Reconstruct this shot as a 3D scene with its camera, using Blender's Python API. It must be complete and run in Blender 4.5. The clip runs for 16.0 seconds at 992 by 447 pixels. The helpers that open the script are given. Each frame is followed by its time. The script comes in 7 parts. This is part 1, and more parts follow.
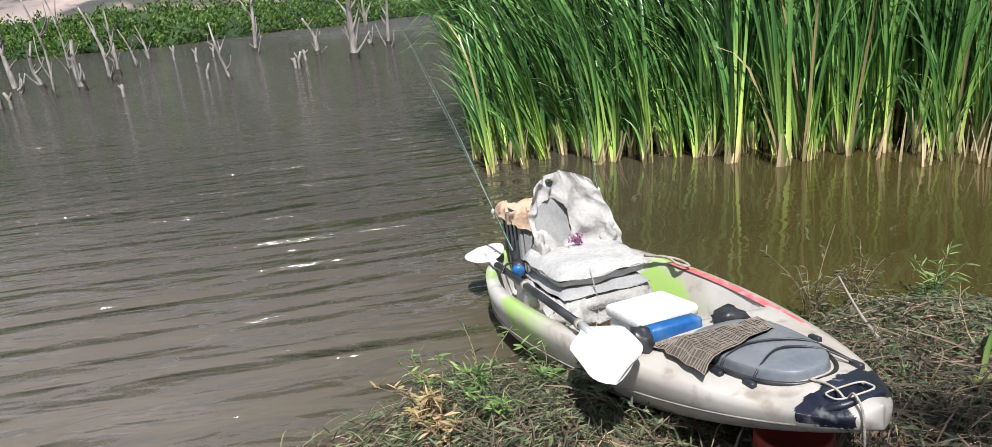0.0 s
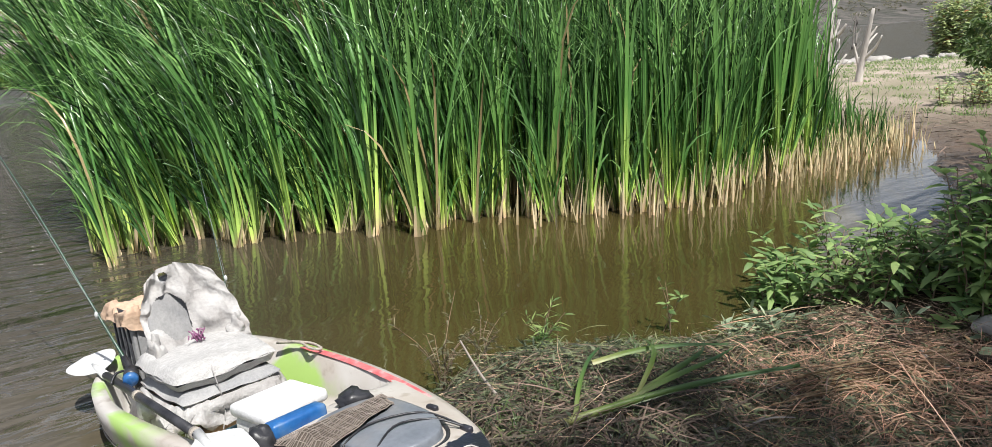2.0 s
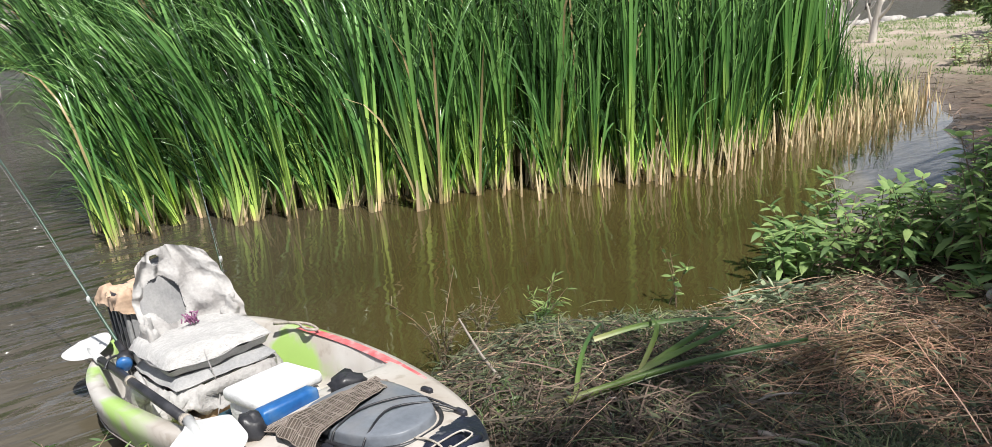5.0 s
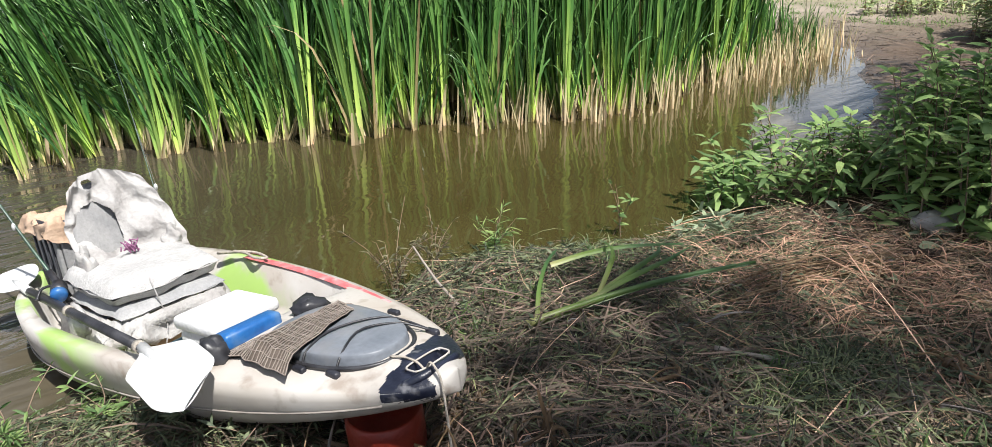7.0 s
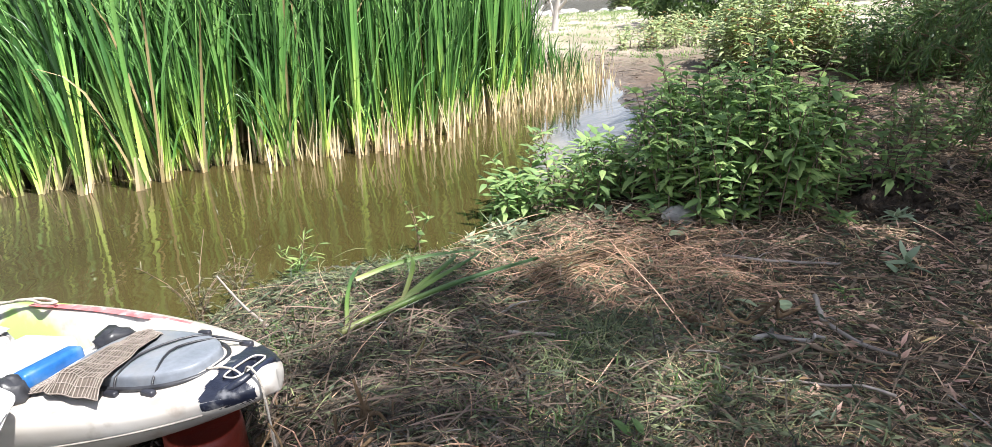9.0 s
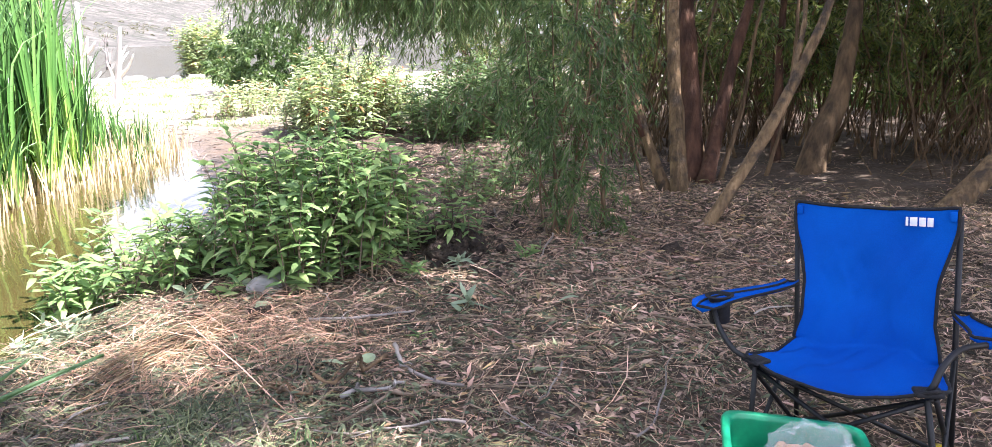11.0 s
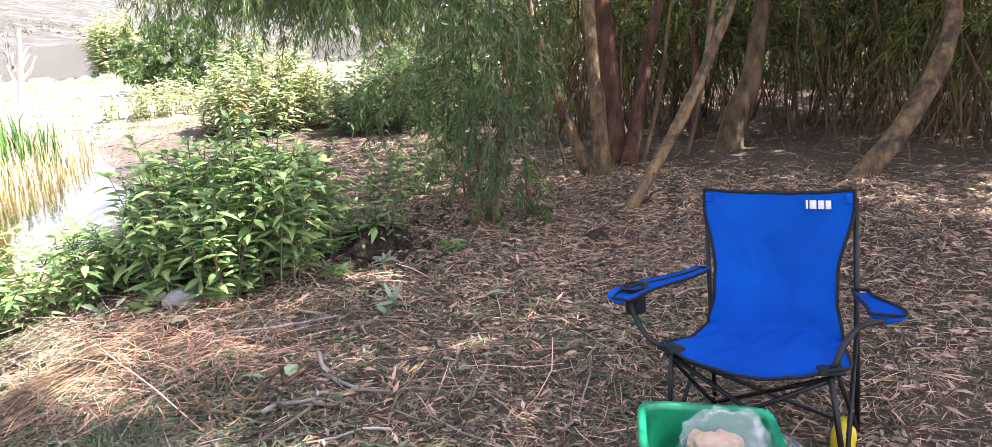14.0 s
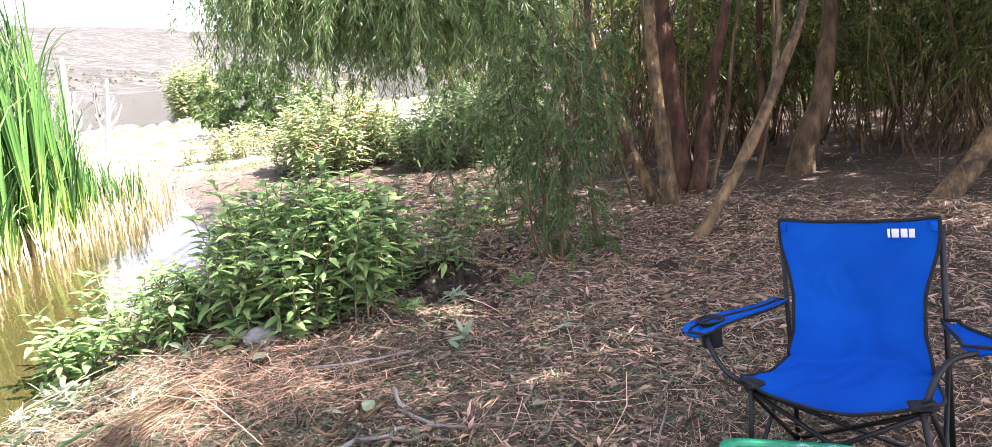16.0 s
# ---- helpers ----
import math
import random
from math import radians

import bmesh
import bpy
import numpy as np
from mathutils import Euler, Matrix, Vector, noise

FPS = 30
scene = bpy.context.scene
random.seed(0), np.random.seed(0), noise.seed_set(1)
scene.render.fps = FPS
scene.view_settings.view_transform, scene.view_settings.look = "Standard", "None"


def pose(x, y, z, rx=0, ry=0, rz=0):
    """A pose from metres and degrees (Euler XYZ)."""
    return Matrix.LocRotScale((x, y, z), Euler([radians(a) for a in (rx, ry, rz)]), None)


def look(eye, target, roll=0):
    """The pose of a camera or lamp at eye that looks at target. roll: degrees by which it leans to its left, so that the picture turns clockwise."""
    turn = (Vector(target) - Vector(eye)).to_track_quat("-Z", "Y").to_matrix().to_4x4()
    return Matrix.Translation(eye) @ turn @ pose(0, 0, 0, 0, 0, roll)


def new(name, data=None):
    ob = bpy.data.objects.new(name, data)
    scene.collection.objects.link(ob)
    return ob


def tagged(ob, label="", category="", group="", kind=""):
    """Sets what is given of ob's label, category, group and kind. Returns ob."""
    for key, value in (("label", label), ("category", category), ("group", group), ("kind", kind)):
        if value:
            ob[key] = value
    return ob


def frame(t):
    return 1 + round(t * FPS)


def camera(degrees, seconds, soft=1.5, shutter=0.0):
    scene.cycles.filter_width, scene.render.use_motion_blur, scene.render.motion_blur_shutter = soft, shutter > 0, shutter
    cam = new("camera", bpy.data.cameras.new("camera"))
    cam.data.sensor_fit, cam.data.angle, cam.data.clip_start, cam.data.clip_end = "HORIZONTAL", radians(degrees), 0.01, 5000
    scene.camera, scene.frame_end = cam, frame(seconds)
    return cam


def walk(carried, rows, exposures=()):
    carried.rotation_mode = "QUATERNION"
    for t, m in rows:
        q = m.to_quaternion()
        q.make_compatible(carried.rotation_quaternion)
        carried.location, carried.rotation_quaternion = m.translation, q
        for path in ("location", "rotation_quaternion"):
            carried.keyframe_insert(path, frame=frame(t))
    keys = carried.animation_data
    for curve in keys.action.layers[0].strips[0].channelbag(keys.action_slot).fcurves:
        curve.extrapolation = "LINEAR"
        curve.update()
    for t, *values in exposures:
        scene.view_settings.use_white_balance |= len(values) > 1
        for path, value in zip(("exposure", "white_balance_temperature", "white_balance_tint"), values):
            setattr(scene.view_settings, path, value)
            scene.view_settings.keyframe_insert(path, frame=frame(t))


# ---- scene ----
cam = camera(67.54, 16.0, soft=0.6)
PATH = [
    (0, (-0.0, 0.0, 1.557), (-1.317, 2.521, 0.602), -4.96),
    (0.5, (0.015, 0.002, 1.562), (-1.226, 2.56, 0.603), -4.31),
    (1, (0.035, 0.032, 1.566), (-0.945, 2.69, 0.578), -5.34),
    (1.5, (0.095, 0.065, 1.563), (-0.463, 2.864, 0.639), -2.52),
    (2, (0.168, 0.09, 1.579), (0.115, 2.992, 0.82), -2.21),
    (2.5, (0.167, 0.098, 1.599), (0.138, 3.024, 0.936), -1.73),
    (3, (0.159, 0.111, 1.602), (0.04, 3.02, 0.877), -1.7),
    (3.5, (0.175, 0.126, 1.6), (0.175, 3.029, 0.844), -1.61),
    (4, (0.188, 0.134, 1.585), (0.194, 3.008, 0.724), -2.06),
    (4.5, (0.209, 0.154, 1.584), (0.193, 3.024, 0.71), -2.87),
    (4.7, (0.225, 0.166, 1.578), (0.121, 3.035, 0.708), -3.6),
    (6.8, (0.136, 0.208, 1.536), (0.216, 3.024, 0.504), -2.76),
    (7, (0.06, 0.187, 1.497), (0.282, 2.972, 0.404), -1.23),
    (7.5, (-0.035, 0.124, 1.483), (0.116, 2.904, 0.367), 0.12),
    (8, (0.046, 0.028, 1.463), (0.372, 2.745, 0.233), -0.64),
    (8.5, (0.075, -0.042, 1.482), (0.608, 2.648, 0.264), -0.99),
    (9, (0.019, -0.07, 1.476), (1.024, 2.591, 0.522), -0.82),
    (9.5, (0.012, -0.09, 1.468), (1.613, 2.249, 0.485), 0.73),
    (10, (0.068, -0.126, 1.49), (2.256, 1.772, 0.71), 2.59),
    (10.2, (0.067, -0.132, 1.488), (2.331, 1.705, 0.782), 2.52),
    (12.3, (0.118, -0.198, 1.558), (2.376, 1.641, 0.837), -1.02),
    (12.5, (0.122, -0.199, 1.562), (2.368, 1.661, 0.856), -1.65),
    (13, (0.135, -0.2, 1.562), (2.455, 1.579, 0.891), -1.05),
    (13.5, (0.145, -0.222, 1.553), (2.573, 1.372, 0.803), -1.41),
    (14, (0.149, -0.202, 1.553), (2.581, 1.382, 0.795), -0.86),
    (14.5, (0.142, -0.188, 1.555), (2.463, 1.557, 0.801), -3.63),
    (15, (0.144, -0.184, 1.563), (2.5, 1.512, 0.806), -1.61),
    (15.5, (0.139, -0.188, 1.566), (2.464, 1.571, 0.858), -2.1),
    (16, (0.117, -0.195, 1.581), (2.427, 1.613, 0.95), -3.34),
]
walk(cam, [(t, look(eye, target, roll)) for t, eye, target, roll in PATH],
     exposures=[(0.0, 0.5, 6150, 11), (3.5, 0.5, 6350, 11), (7.0, 0.66, 6250, 11), (7.5, 0.82, 6250, 11), (8.5, 1.05, 6250, 12), (9.0, 1.38, 6150, 12), (10.0, 2.05, 5900, 16), (12.3, 2.48, 6250, 23), (16.0, 2.48, 6250, 23)])

# world and sun
SUN_EL, SUN_AZ = radians(62), radians(150)  # azimuth from north (+y), clockwise
world = bpy.data.worlds.new("sky")
scene.world = world
world.use_nodes = True
wn, wl = world.node_tree.nodes, world.node_tree.links
sky = wn.new("ShaderNodeTexSky")
sky.sky_type, sky.sun_disc = "NISHITA", False
sky.sun_elevation, sky.sun_rotation = SUN_EL, SUN_AZ
wn["Background"].inputs["Strength"].default_value = 0.053
coord = wn.new("ShaderNodeTexCoord")
cloud = wn.new("ShaderNodeTexNoise")
cloud.inputs["Scale"].default_value, cloud.inputs["Detail"].default_value = 2.6, 8
ramp = wn.new("ShaderNodeValToRGB")
ramp.color_ramp.elements[0].position, ramp.color_ramp.elements[1].position = 0.455, 0.64
mixc = wn.new("ShaderNodeMixRGB")
mixc.inputs["Color2"].default_value = (15.0, 15.3, 15.9, 1)
wl.new(coord.outputs["Generated"], cloud.inputs["Vector"])
wl.new(cloud.outputs["Fac"], ramp.inputs["Fac"])
wl.new(ramp.outputs["Color"], mixc.inputs["Fac"])
wl.new(sky.outputs["Color"], mixc.inputs["Color1"])
wl.new(mixc.outputs["Color"], wn["Background"].inputs["Color"])
sun = new("sun", bpy.data.lights.new("sun", "SUN"))
sun.data.energy, sun.data.angle, sun.data.color = 5.0, radians(0.6), (1.0, 0.96, 0.88)
sun_dir = Vector((math.sin(SUN_AZ) * math.cos(SUN_EL), math.cos(SUN_AZ) * math.cos(SUN_EL), math.sin(SUN_EL)))
sun.matrix_world = look(sun_dir * 60, (0, 0, 0))

# ---- small tools ----
rng = np.random.default_rng(7)


class Soup:
    """Points, faces and one value per point (0 at the root of a piece, 1 at its tip)."""

    def __init__(self):
        self.v, self.f, self.a, self.s = [], [], [], []

    def add(self, verts, faces, attr=None, slot=0):
        o = len(self.v)
        self.v.extend(tuple(p) for p in verts)
        self.f.extend(tuple(i + o for i in q) for q in faces)
        self.s.extend([slot] * len(faces))
        self.a.extend(attr if attr is not None else [0.0] * len(verts))

    def tube(self, pts, radii, n=6, caps=True, slot=0):
        pts = [Vector(p) for p in pts]
        if not hasattr(radii, "__len__"):
            radii = [radii] * len(pts)
        up, rings, attr = None, [], []
        for i, p in enumerate(pts):
            d = (pts[min(i + 1, len(pts) - 1)] - pts[max(i - 1, 0)]).normalized()
            if up is None:
                up = d.orthogonal().normalized()
            side = d.cross(up)
            side = side.normalized() if side.length > 1e-6 else d.orthogonal().normalized()
            up = side.cross(d).normalized()
            for k in range(n):
                a = 2 * math.pi * k / n
                rings.append(p + (side * math.cos(a) + up * math.sin(a)) * radii[i])
                attr.append(i / max(1, len(pts) - 1))
        faces = []
        for i in range(len(pts) - 1):
            for k in range(n):
                a, b = i * n + k, i * n + (k + 1) % n
                faces.append((a, b, b + n, a + n))
        if caps:
            faces += [tuple(range(n - 1, -1, -1)), tuple(range((len(pts) - 1) * n, len(pts) * n))]
        self.add(rings, faces, attr, slot)

    def blade(self, pts, widths, side, fold=0.25, slot=0):
        """A folded ribbon: three points across."""
        side = Vector(side).normalized()
        verts, faces, attr = [], [], []
        for i, (p, w) in enumerate(zip(pts, widths)):
            p = Vector(p)
            d = (Vector(pts[min(i + 1, len(pts) - 1)]) - Vector(pts[max(i - 1, 0)]))
            nrm = d.cross(side)
            nrm = nrm.normalized() if nrm.length > 1e-6 else Vector((0, 0, 1))
            verts += [p - side * w / 2, p + nrm * w * fold, p + side * w / 2]
            attr += [i / max(1, len(pts) - 1)] * 3
        for i in range(len(pts) - 1):
            a = 3 * i
            faces += [(a, a + 1, a + 4, a + 3), (a + 1, a + 2, a + 5, a + 4)]
        self.add(verts, faces, attr, slot)

    def grid(self, rows, closed=False, slot=0, attr=None):
        n, m = len(rows), len(rows[0])
        faces = []
        for i in range(n - 1):
            for k in range(m if closed else m - 1):
                k2 = (k + 1) % m
                faces.append((i * m + k, i * m + k2, (i + 1) * m + k2, (i + 1) * m + k))
        self.add([p for r in rows for p in r], faces, attr, slot)

    def box(self, c, size, bevel=0.01, m=None, segs=2, slot=0):
        bm = bmesh.new()
        bmesh.ops.create_cube(bm, size=1)
        bmesh.ops.scale(bm, vec=size, verts=bm.verts)
        if bevel:
            bmesh.ops.bevel(bm, geom=list(bm.edges), offset=bevel, segments=segs, affect="EDGES", profile=0.5)
        mm = Matrix.Translation(c) @ (m or Matrix())
        bm.verts.index_update()
        self.add([mm @ v.co for v in bm.verts], [[v.index for v in q.verts] for q in bm.faces], None, slot)
        bm.free()

    def ball(self, c, r, nu=10, nv=7, wob=0.0, seed=0.0, slot=0):
        rows = []
        for i in range(nv + 1):
            th = math.pi * i / nv
            row = []
            for k in range(nu):
                ph = 2 * math.pi * k / nu
                d = Vector((math.sin(th) * math.cos(ph), math.sin(th) * math.sin(ph), math.cos(th)))
                q = 1 + wob * noise.noise(d * 1.7 + Vector((seed, seed * 0.7, 3.1)))
                row.append((c[0] + d.x * r[0] * q, c[1] + d.y * r[1] * q, c[2] + d.z * r[2] * q))
            rows.append(row)
        self.grid(rows, True, slot)

    def mesh(self, name, mats, smooth=True):
        me = bpy.data.meshes.new(name)
        me.from_pydata(self.v, [], self.f)
        at = me.attributes.new("along", "FLOAT", "POINT")
        at.data.foreach_set("value", np.asarray(self.a, dtype=np.float32))
        for mt in mats if isinstance(mats, (list, tuple)) else [mats]:
            me.materials.append(mt)
        me.polygons.foreach_set("material_index", np.asarray(self.s, dtype=np.int32))
        me.polygons.foreach_set("use_smooth", np.full(len(self.f), smooth))
        me.update()
        return me


def quad_mesh(name, verts, quads, along, mat, smooth=True):
    me = bpy.data.meshes.new(name)
    nv, nq = len(verts), len(quads)
    me.vertices.add(nv)
    me.vertices.foreach_set("co", np.ascontiguousarray(verts, dtype=np.float32).ravel())
    me.loops.add(nq * 4)
    me.loops.foreach_set("vertex_index", np.ascontiguousarray(quads, dtype=np.int32).ravel())
    me.polygons.add(nq)
    me.polygons.foreach_set("loop_start", np.arange(0, nq * 4, 4, dtype=np.int32))
    me.polygons.foreach_set("use_smooth", np.full(nq, smooth))
    at = me.attributes.new("along", "FLOAT", "POINT")
    at.data.foreach_set("value", np.ascontiguousarray(along, dtype=np.float32))
    me.materials.append(mat)
    me.update(calc_edges=True)
    return me


def unit(v):
    return v / np.maximum(np.linalg.norm(v, axis=-1, keepdims=True), 1e-9)


def leaf_cloud(name, P, D, ln, wd, mat, r, curl=0.15, fold=0.2):
    """Many small pointed leaves: four points each, folded along the middle rib."""
    n = len(P)
    D = unit(D)
    S = unit(np.cross(D, unit(r.normal(size=(n, 3)))))
    U = np.cross(S, D)
    ln, wd = ln[:, None], wd[:, None]
    mid = P + D * ln * 0.45 + U * wd * fold
    tip = P + D * ln - np.array([0, 0, 1.0]) * ln * curl
    V = np.stack([P, mid + S * wd * 0.5, tip, mid - S * wd * 0.5], 1).reshape(-1, 3)
    Q = np.arange(n * 4).reshape(n, 4)
    return quad_mesh(name, V, Q, np.tile([0.0, 0.5, 1.0, 0.5], n), mat, False)


def ribbon_cloud(name, C, W, side, mat):
    """Ribbons: C centre lines (n, k, 3), W widths (n, k), side (n, 3)."""
    n, k = W.shape
    off = side[:, None, :] * W[..., None] * 0.5
    V = np.stack([C - off, C + off], 2).reshape(-1, 3)
    i = np.arange(n)[:, None] * 2 * k + np.arange(k - 1)[None] * 2
    Q = np.stack([i, i + 1, i + 3, i + 2], -1).reshape(-1, 4)
    return quad_mesh(name, V, Q, np.tile(np.repeat(np.linspace(0, 1, k), 2), n), mat)


def thing(name, m, label, category, group="", kind=""):
    ob = new(name)
    ob.empty_display_size = 0.1
    ob.matrix_world = m
    return tagged(ob, label, category, group, kind)


def part(name, soup, mats, parent, label="", smooth=True, m=None):
    me = soup if isinstance(soup, bpy.types.Mesh) else soup.mesh(name, mats, smooth)
    ob = new(name, me)
    ob.parent = parent
    if m is not None:
        ob.matrix_basis = m
    return tagged(ob, label)


def single(name, soup, mats, label, category, group="", kind="", m=None, smooth=True):
    ob = new(name, soup.mesh(name, mats, smooth))
    if m is not None:
        ob.matrix_world = m
    return tagged(ob, label, category, group, kind)


def smooth_line(pts, n):
    """A Catmull-Rom line through the points."""
    pts = [Vector(p) for p in pts]
    out = []
    for k in range(n):
        u = k / (n - 1) * (len(pts) - 1)
        i = min(int(u), len(pts) - 2)
        u -= i
        a, b, c, d = pts[max(i - 1, 0)], pts[i], pts[i + 1], pts[min(i + 2, len(pts) - 1)]
        out.append(0.5 * (2 * b + (c - a) * u + (2 * a - 5 * b + 4 * c - d) * u * u + (3 * b - a - 3 * c + d) * u ** 3))
    return out


# ---- materials ----
def base_mat(name):
    mt = bpy.data.materials.new(name)
    mt.use_nodes = True
    nt = mt.node_tree
    return mt, nt.nodes, nt.links, nt.nodes["Principled BSDF"]


def noise_mix(N, L, vec, scale, c1, c2, lo=0.35, hi=0.65, detail=6):
    tx = N.new("ShaderNodeTexNoise")
    tx.inputs["Scale"].default_value, tx.inputs["Detail"].default_value = scale, detail
    if vec is not None:
        L.new(vec, tx.inputs["Vector"])
    rp = N.new("ShaderNodeValToRGB")
    rp.color_ramp.elements[0].position, rp.color_ramp.elements[1].position = lo, hi
    rp.color_ramp.elements[0].color, rp.color_ramp.elements[1].color = (*c1, 1), (*c2, 1)
    L.new(tx.outputs["Fac"], rp.inputs["Fac"])
    return rp.outputs["Color"], tx.outputs["Fac"]


def mixed(N, L, fac, a, b, mode="MIX"):
    mx = N.new("ShaderNodeMixRGB")
    mx.blend_type = mode
    for sock, val in ((mx.inputs["Fac"], fac), (mx.inputs["Color1"], a), (mx.inputs["Color2"], b)):
        if isinstance(val, (int, float)):
            sock.default_value = val
        elif isinstance(val, tuple):
            sock.default_value = (*val, 1)
        else:
            L.new(val, sock)
    return mx.outputs["Color"]


def surface(name, c1, c2, scale=8.0, rough=0.7, bump=0.3, fine=60.0, dirt=None, dirt_scale=2.0, dirt_lo=0.5, dirt_hi=0.75,
            metal=0.0, rand=0.0, dist=0.01, stretch=(1, 1, 1), island=True):
    """Two scales of colour, fine relief and, if given, stains."""
    mt, N, L, B = base_mat(name)
    tc = N.new("ShaderNodeTexCoord")
    mp = N.new("ShaderNodeMapping")
    mp.inputs["Scale"].default_value = stretch
    L.new(tc.outputs["Object"], mp.inputs["Vector"])
    col, _ = noise_mix(N, L, mp.outputs["Vector"], scale, c1, c2)
    _, fine_fac = noise_mix(N, L, mp.outputs["Vector"], fine, c1, c2)
    col = mixed(N, L, 0.25, col, fine_fac, "OVERLAY")
    if dirt:
        d, fac = noise_mix(N, L, tc.outputs["Object"], dirt_scale, (0, 0, 0), (1, 1, 1), dirt_lo, dirt_hi)
        col = mixed(N, L, d, col, dirt)
    if rand:
        geo = N.new("ShaderNodeNewGeometry" if island else "ShaderNodeObjectInfo")
        hs = N.new("ShaderNodeHueSaturation")
        mr = N.new("ShaderNodeMapRange")
        mr.inputs["To Min"].default_value, mr.inputs["To Max"].default_value = 1 - rand, 1 + rand
        L.new(geo.outputs["Random Per Island" if island else "Random"], mr.inputs["Value"])
        L.new(mr.outputs["Result"], hs.inputs["Value"])
        L.new(col, hs.inputs["Color"])
        col = hs.outputs["Color"]
    L.new(col, B.inputs["Base Color"])
    B.inputs["Roughness"].default_value, B.inputs["Metallic"].default_value = rough, metal
    if bump:
        bp = N.new("ShaderNodeBump")
        bp.inputs["Strength"].default_value, bp.inputs["Distance"].default_value = bump, dist
        L.new(fine_fac, bp.inputs["Height"])
        L.new(bp.outputs["Normal"], B.inputs["Normal"])
    return mt


def leaf_mat(name, root, mid, tip, var=0.35, trans=0.35, rough=0.45, hue=0.03, stops=(0.0, 0.3, 1.0), dry=None, dry_part=0.0, end=None):
    """Foliage: colour runs from root to tip of each piece, varies from piece to piece, and lets some light through."""
    mt, N, L, B = base_mat(name)
    at = N.new("ShaderNodeAttribute")
    at.attribute_name = "along"
    rp = N.new("ShaderNodeValToRGB")
    rp.color_ramp.elements[0].color, rp.color_ramp.elements[1].color = (*root, 1), (*tip, 1)
    rp.color_ramp.elements[0].position, rp.color_ramp.elements[1].position = stops[0], stops[2]
    e = rp.color_ramp.elements.new(stops[1])
    e.color = (*mid, 1)
    if end:
        e = rp.color_ramp.elements.new(1.0)
        e.color = (*end, 1)
    L.new(at.outputs["Fac"], rp.inputs["Fac"])
    geo = N.new("ShaderNodeNewGeometry")
    oi = N.new("ShaderNodeObjectInfo")
    add = N.new("ShaderNodeMath")
    add.operation = "ADD"
    fr = N.new("ShaderNodeMath")
    fr.operation = "FRACT"
    L.new(geo.outputs["Random Per Island"], add.inputs[0])
    L.new(oi.outputs["Random"], add.inputs[1])
    L.new(add.outputs[0], fr.inputs[0])
    hs = N.new("ShaderNodeHueSaturation")
    mv, mh = N.new("ShaderNodeMapRange"), N.new("ShaderNodeMapRange")
    mv.inputs["To Min"].default_value, mv.inputs["To Max"].default_value = 1 - var, 1 + var
    mh.inputs["To Min"].default_value, mh.inputs["To Max"].default_value = 0.5 + hue, 0.5 - hue
    L.new(fr.outputs[0], mv.inputs["Value"])
    L.new(fr.outputs[0], mh.inputs["Value"])
    L.new(mv.outputs["Result"], hs.inputs["Value"])
    L.new(mh.outputs["Result"], hs.inputs["Hue"])
    L.new(rp.outputs["Color"], hs.inputs["Color"])
    col = hs.outputs["Color"]
    if dry:
        gt = N.new("ShaderNodeMath")
        gt.operation = "LESS_THAN"
        mul = N.new("ShaderNodeMath")
        mul.operation, mul.inputs[1].default_value = "MULTIPLY", 7.31
        fr2 = N.new("ShaderNodeMath")
        fr2.operation = "FRACT"
        L.new(fr.outputs[0], mul.inputs[0])
        L.new(mul.outputs[0], fr2.inputs[0])
        L.new(fr2.outputs[0], gt.inputs[0])
        gt.inputs[1].default_value = dry_part
        col = mixed(N, L, gt.outputs[0], col, dry)
    L.new(col, B.inputs["Base Color"])
    B.inputs["Roughness"].default_value = rough
    tr = N.new("ShaderNodeBsdfTranslucent")
    L.new(col, tr.inputs["Color"])
    ms = N.new("ShaderNodeMixShader")
    ms.inputs["Fac"].default_value = trans
    L.new(B.outputs["BSDF"], ms.inputs[1])
    L.new(tr.outputs["BSDF"], ms.inputs[2])
    L.new(ms.outputs["Shader"], N["Material Output"].inputs["Surface"])
    return mt


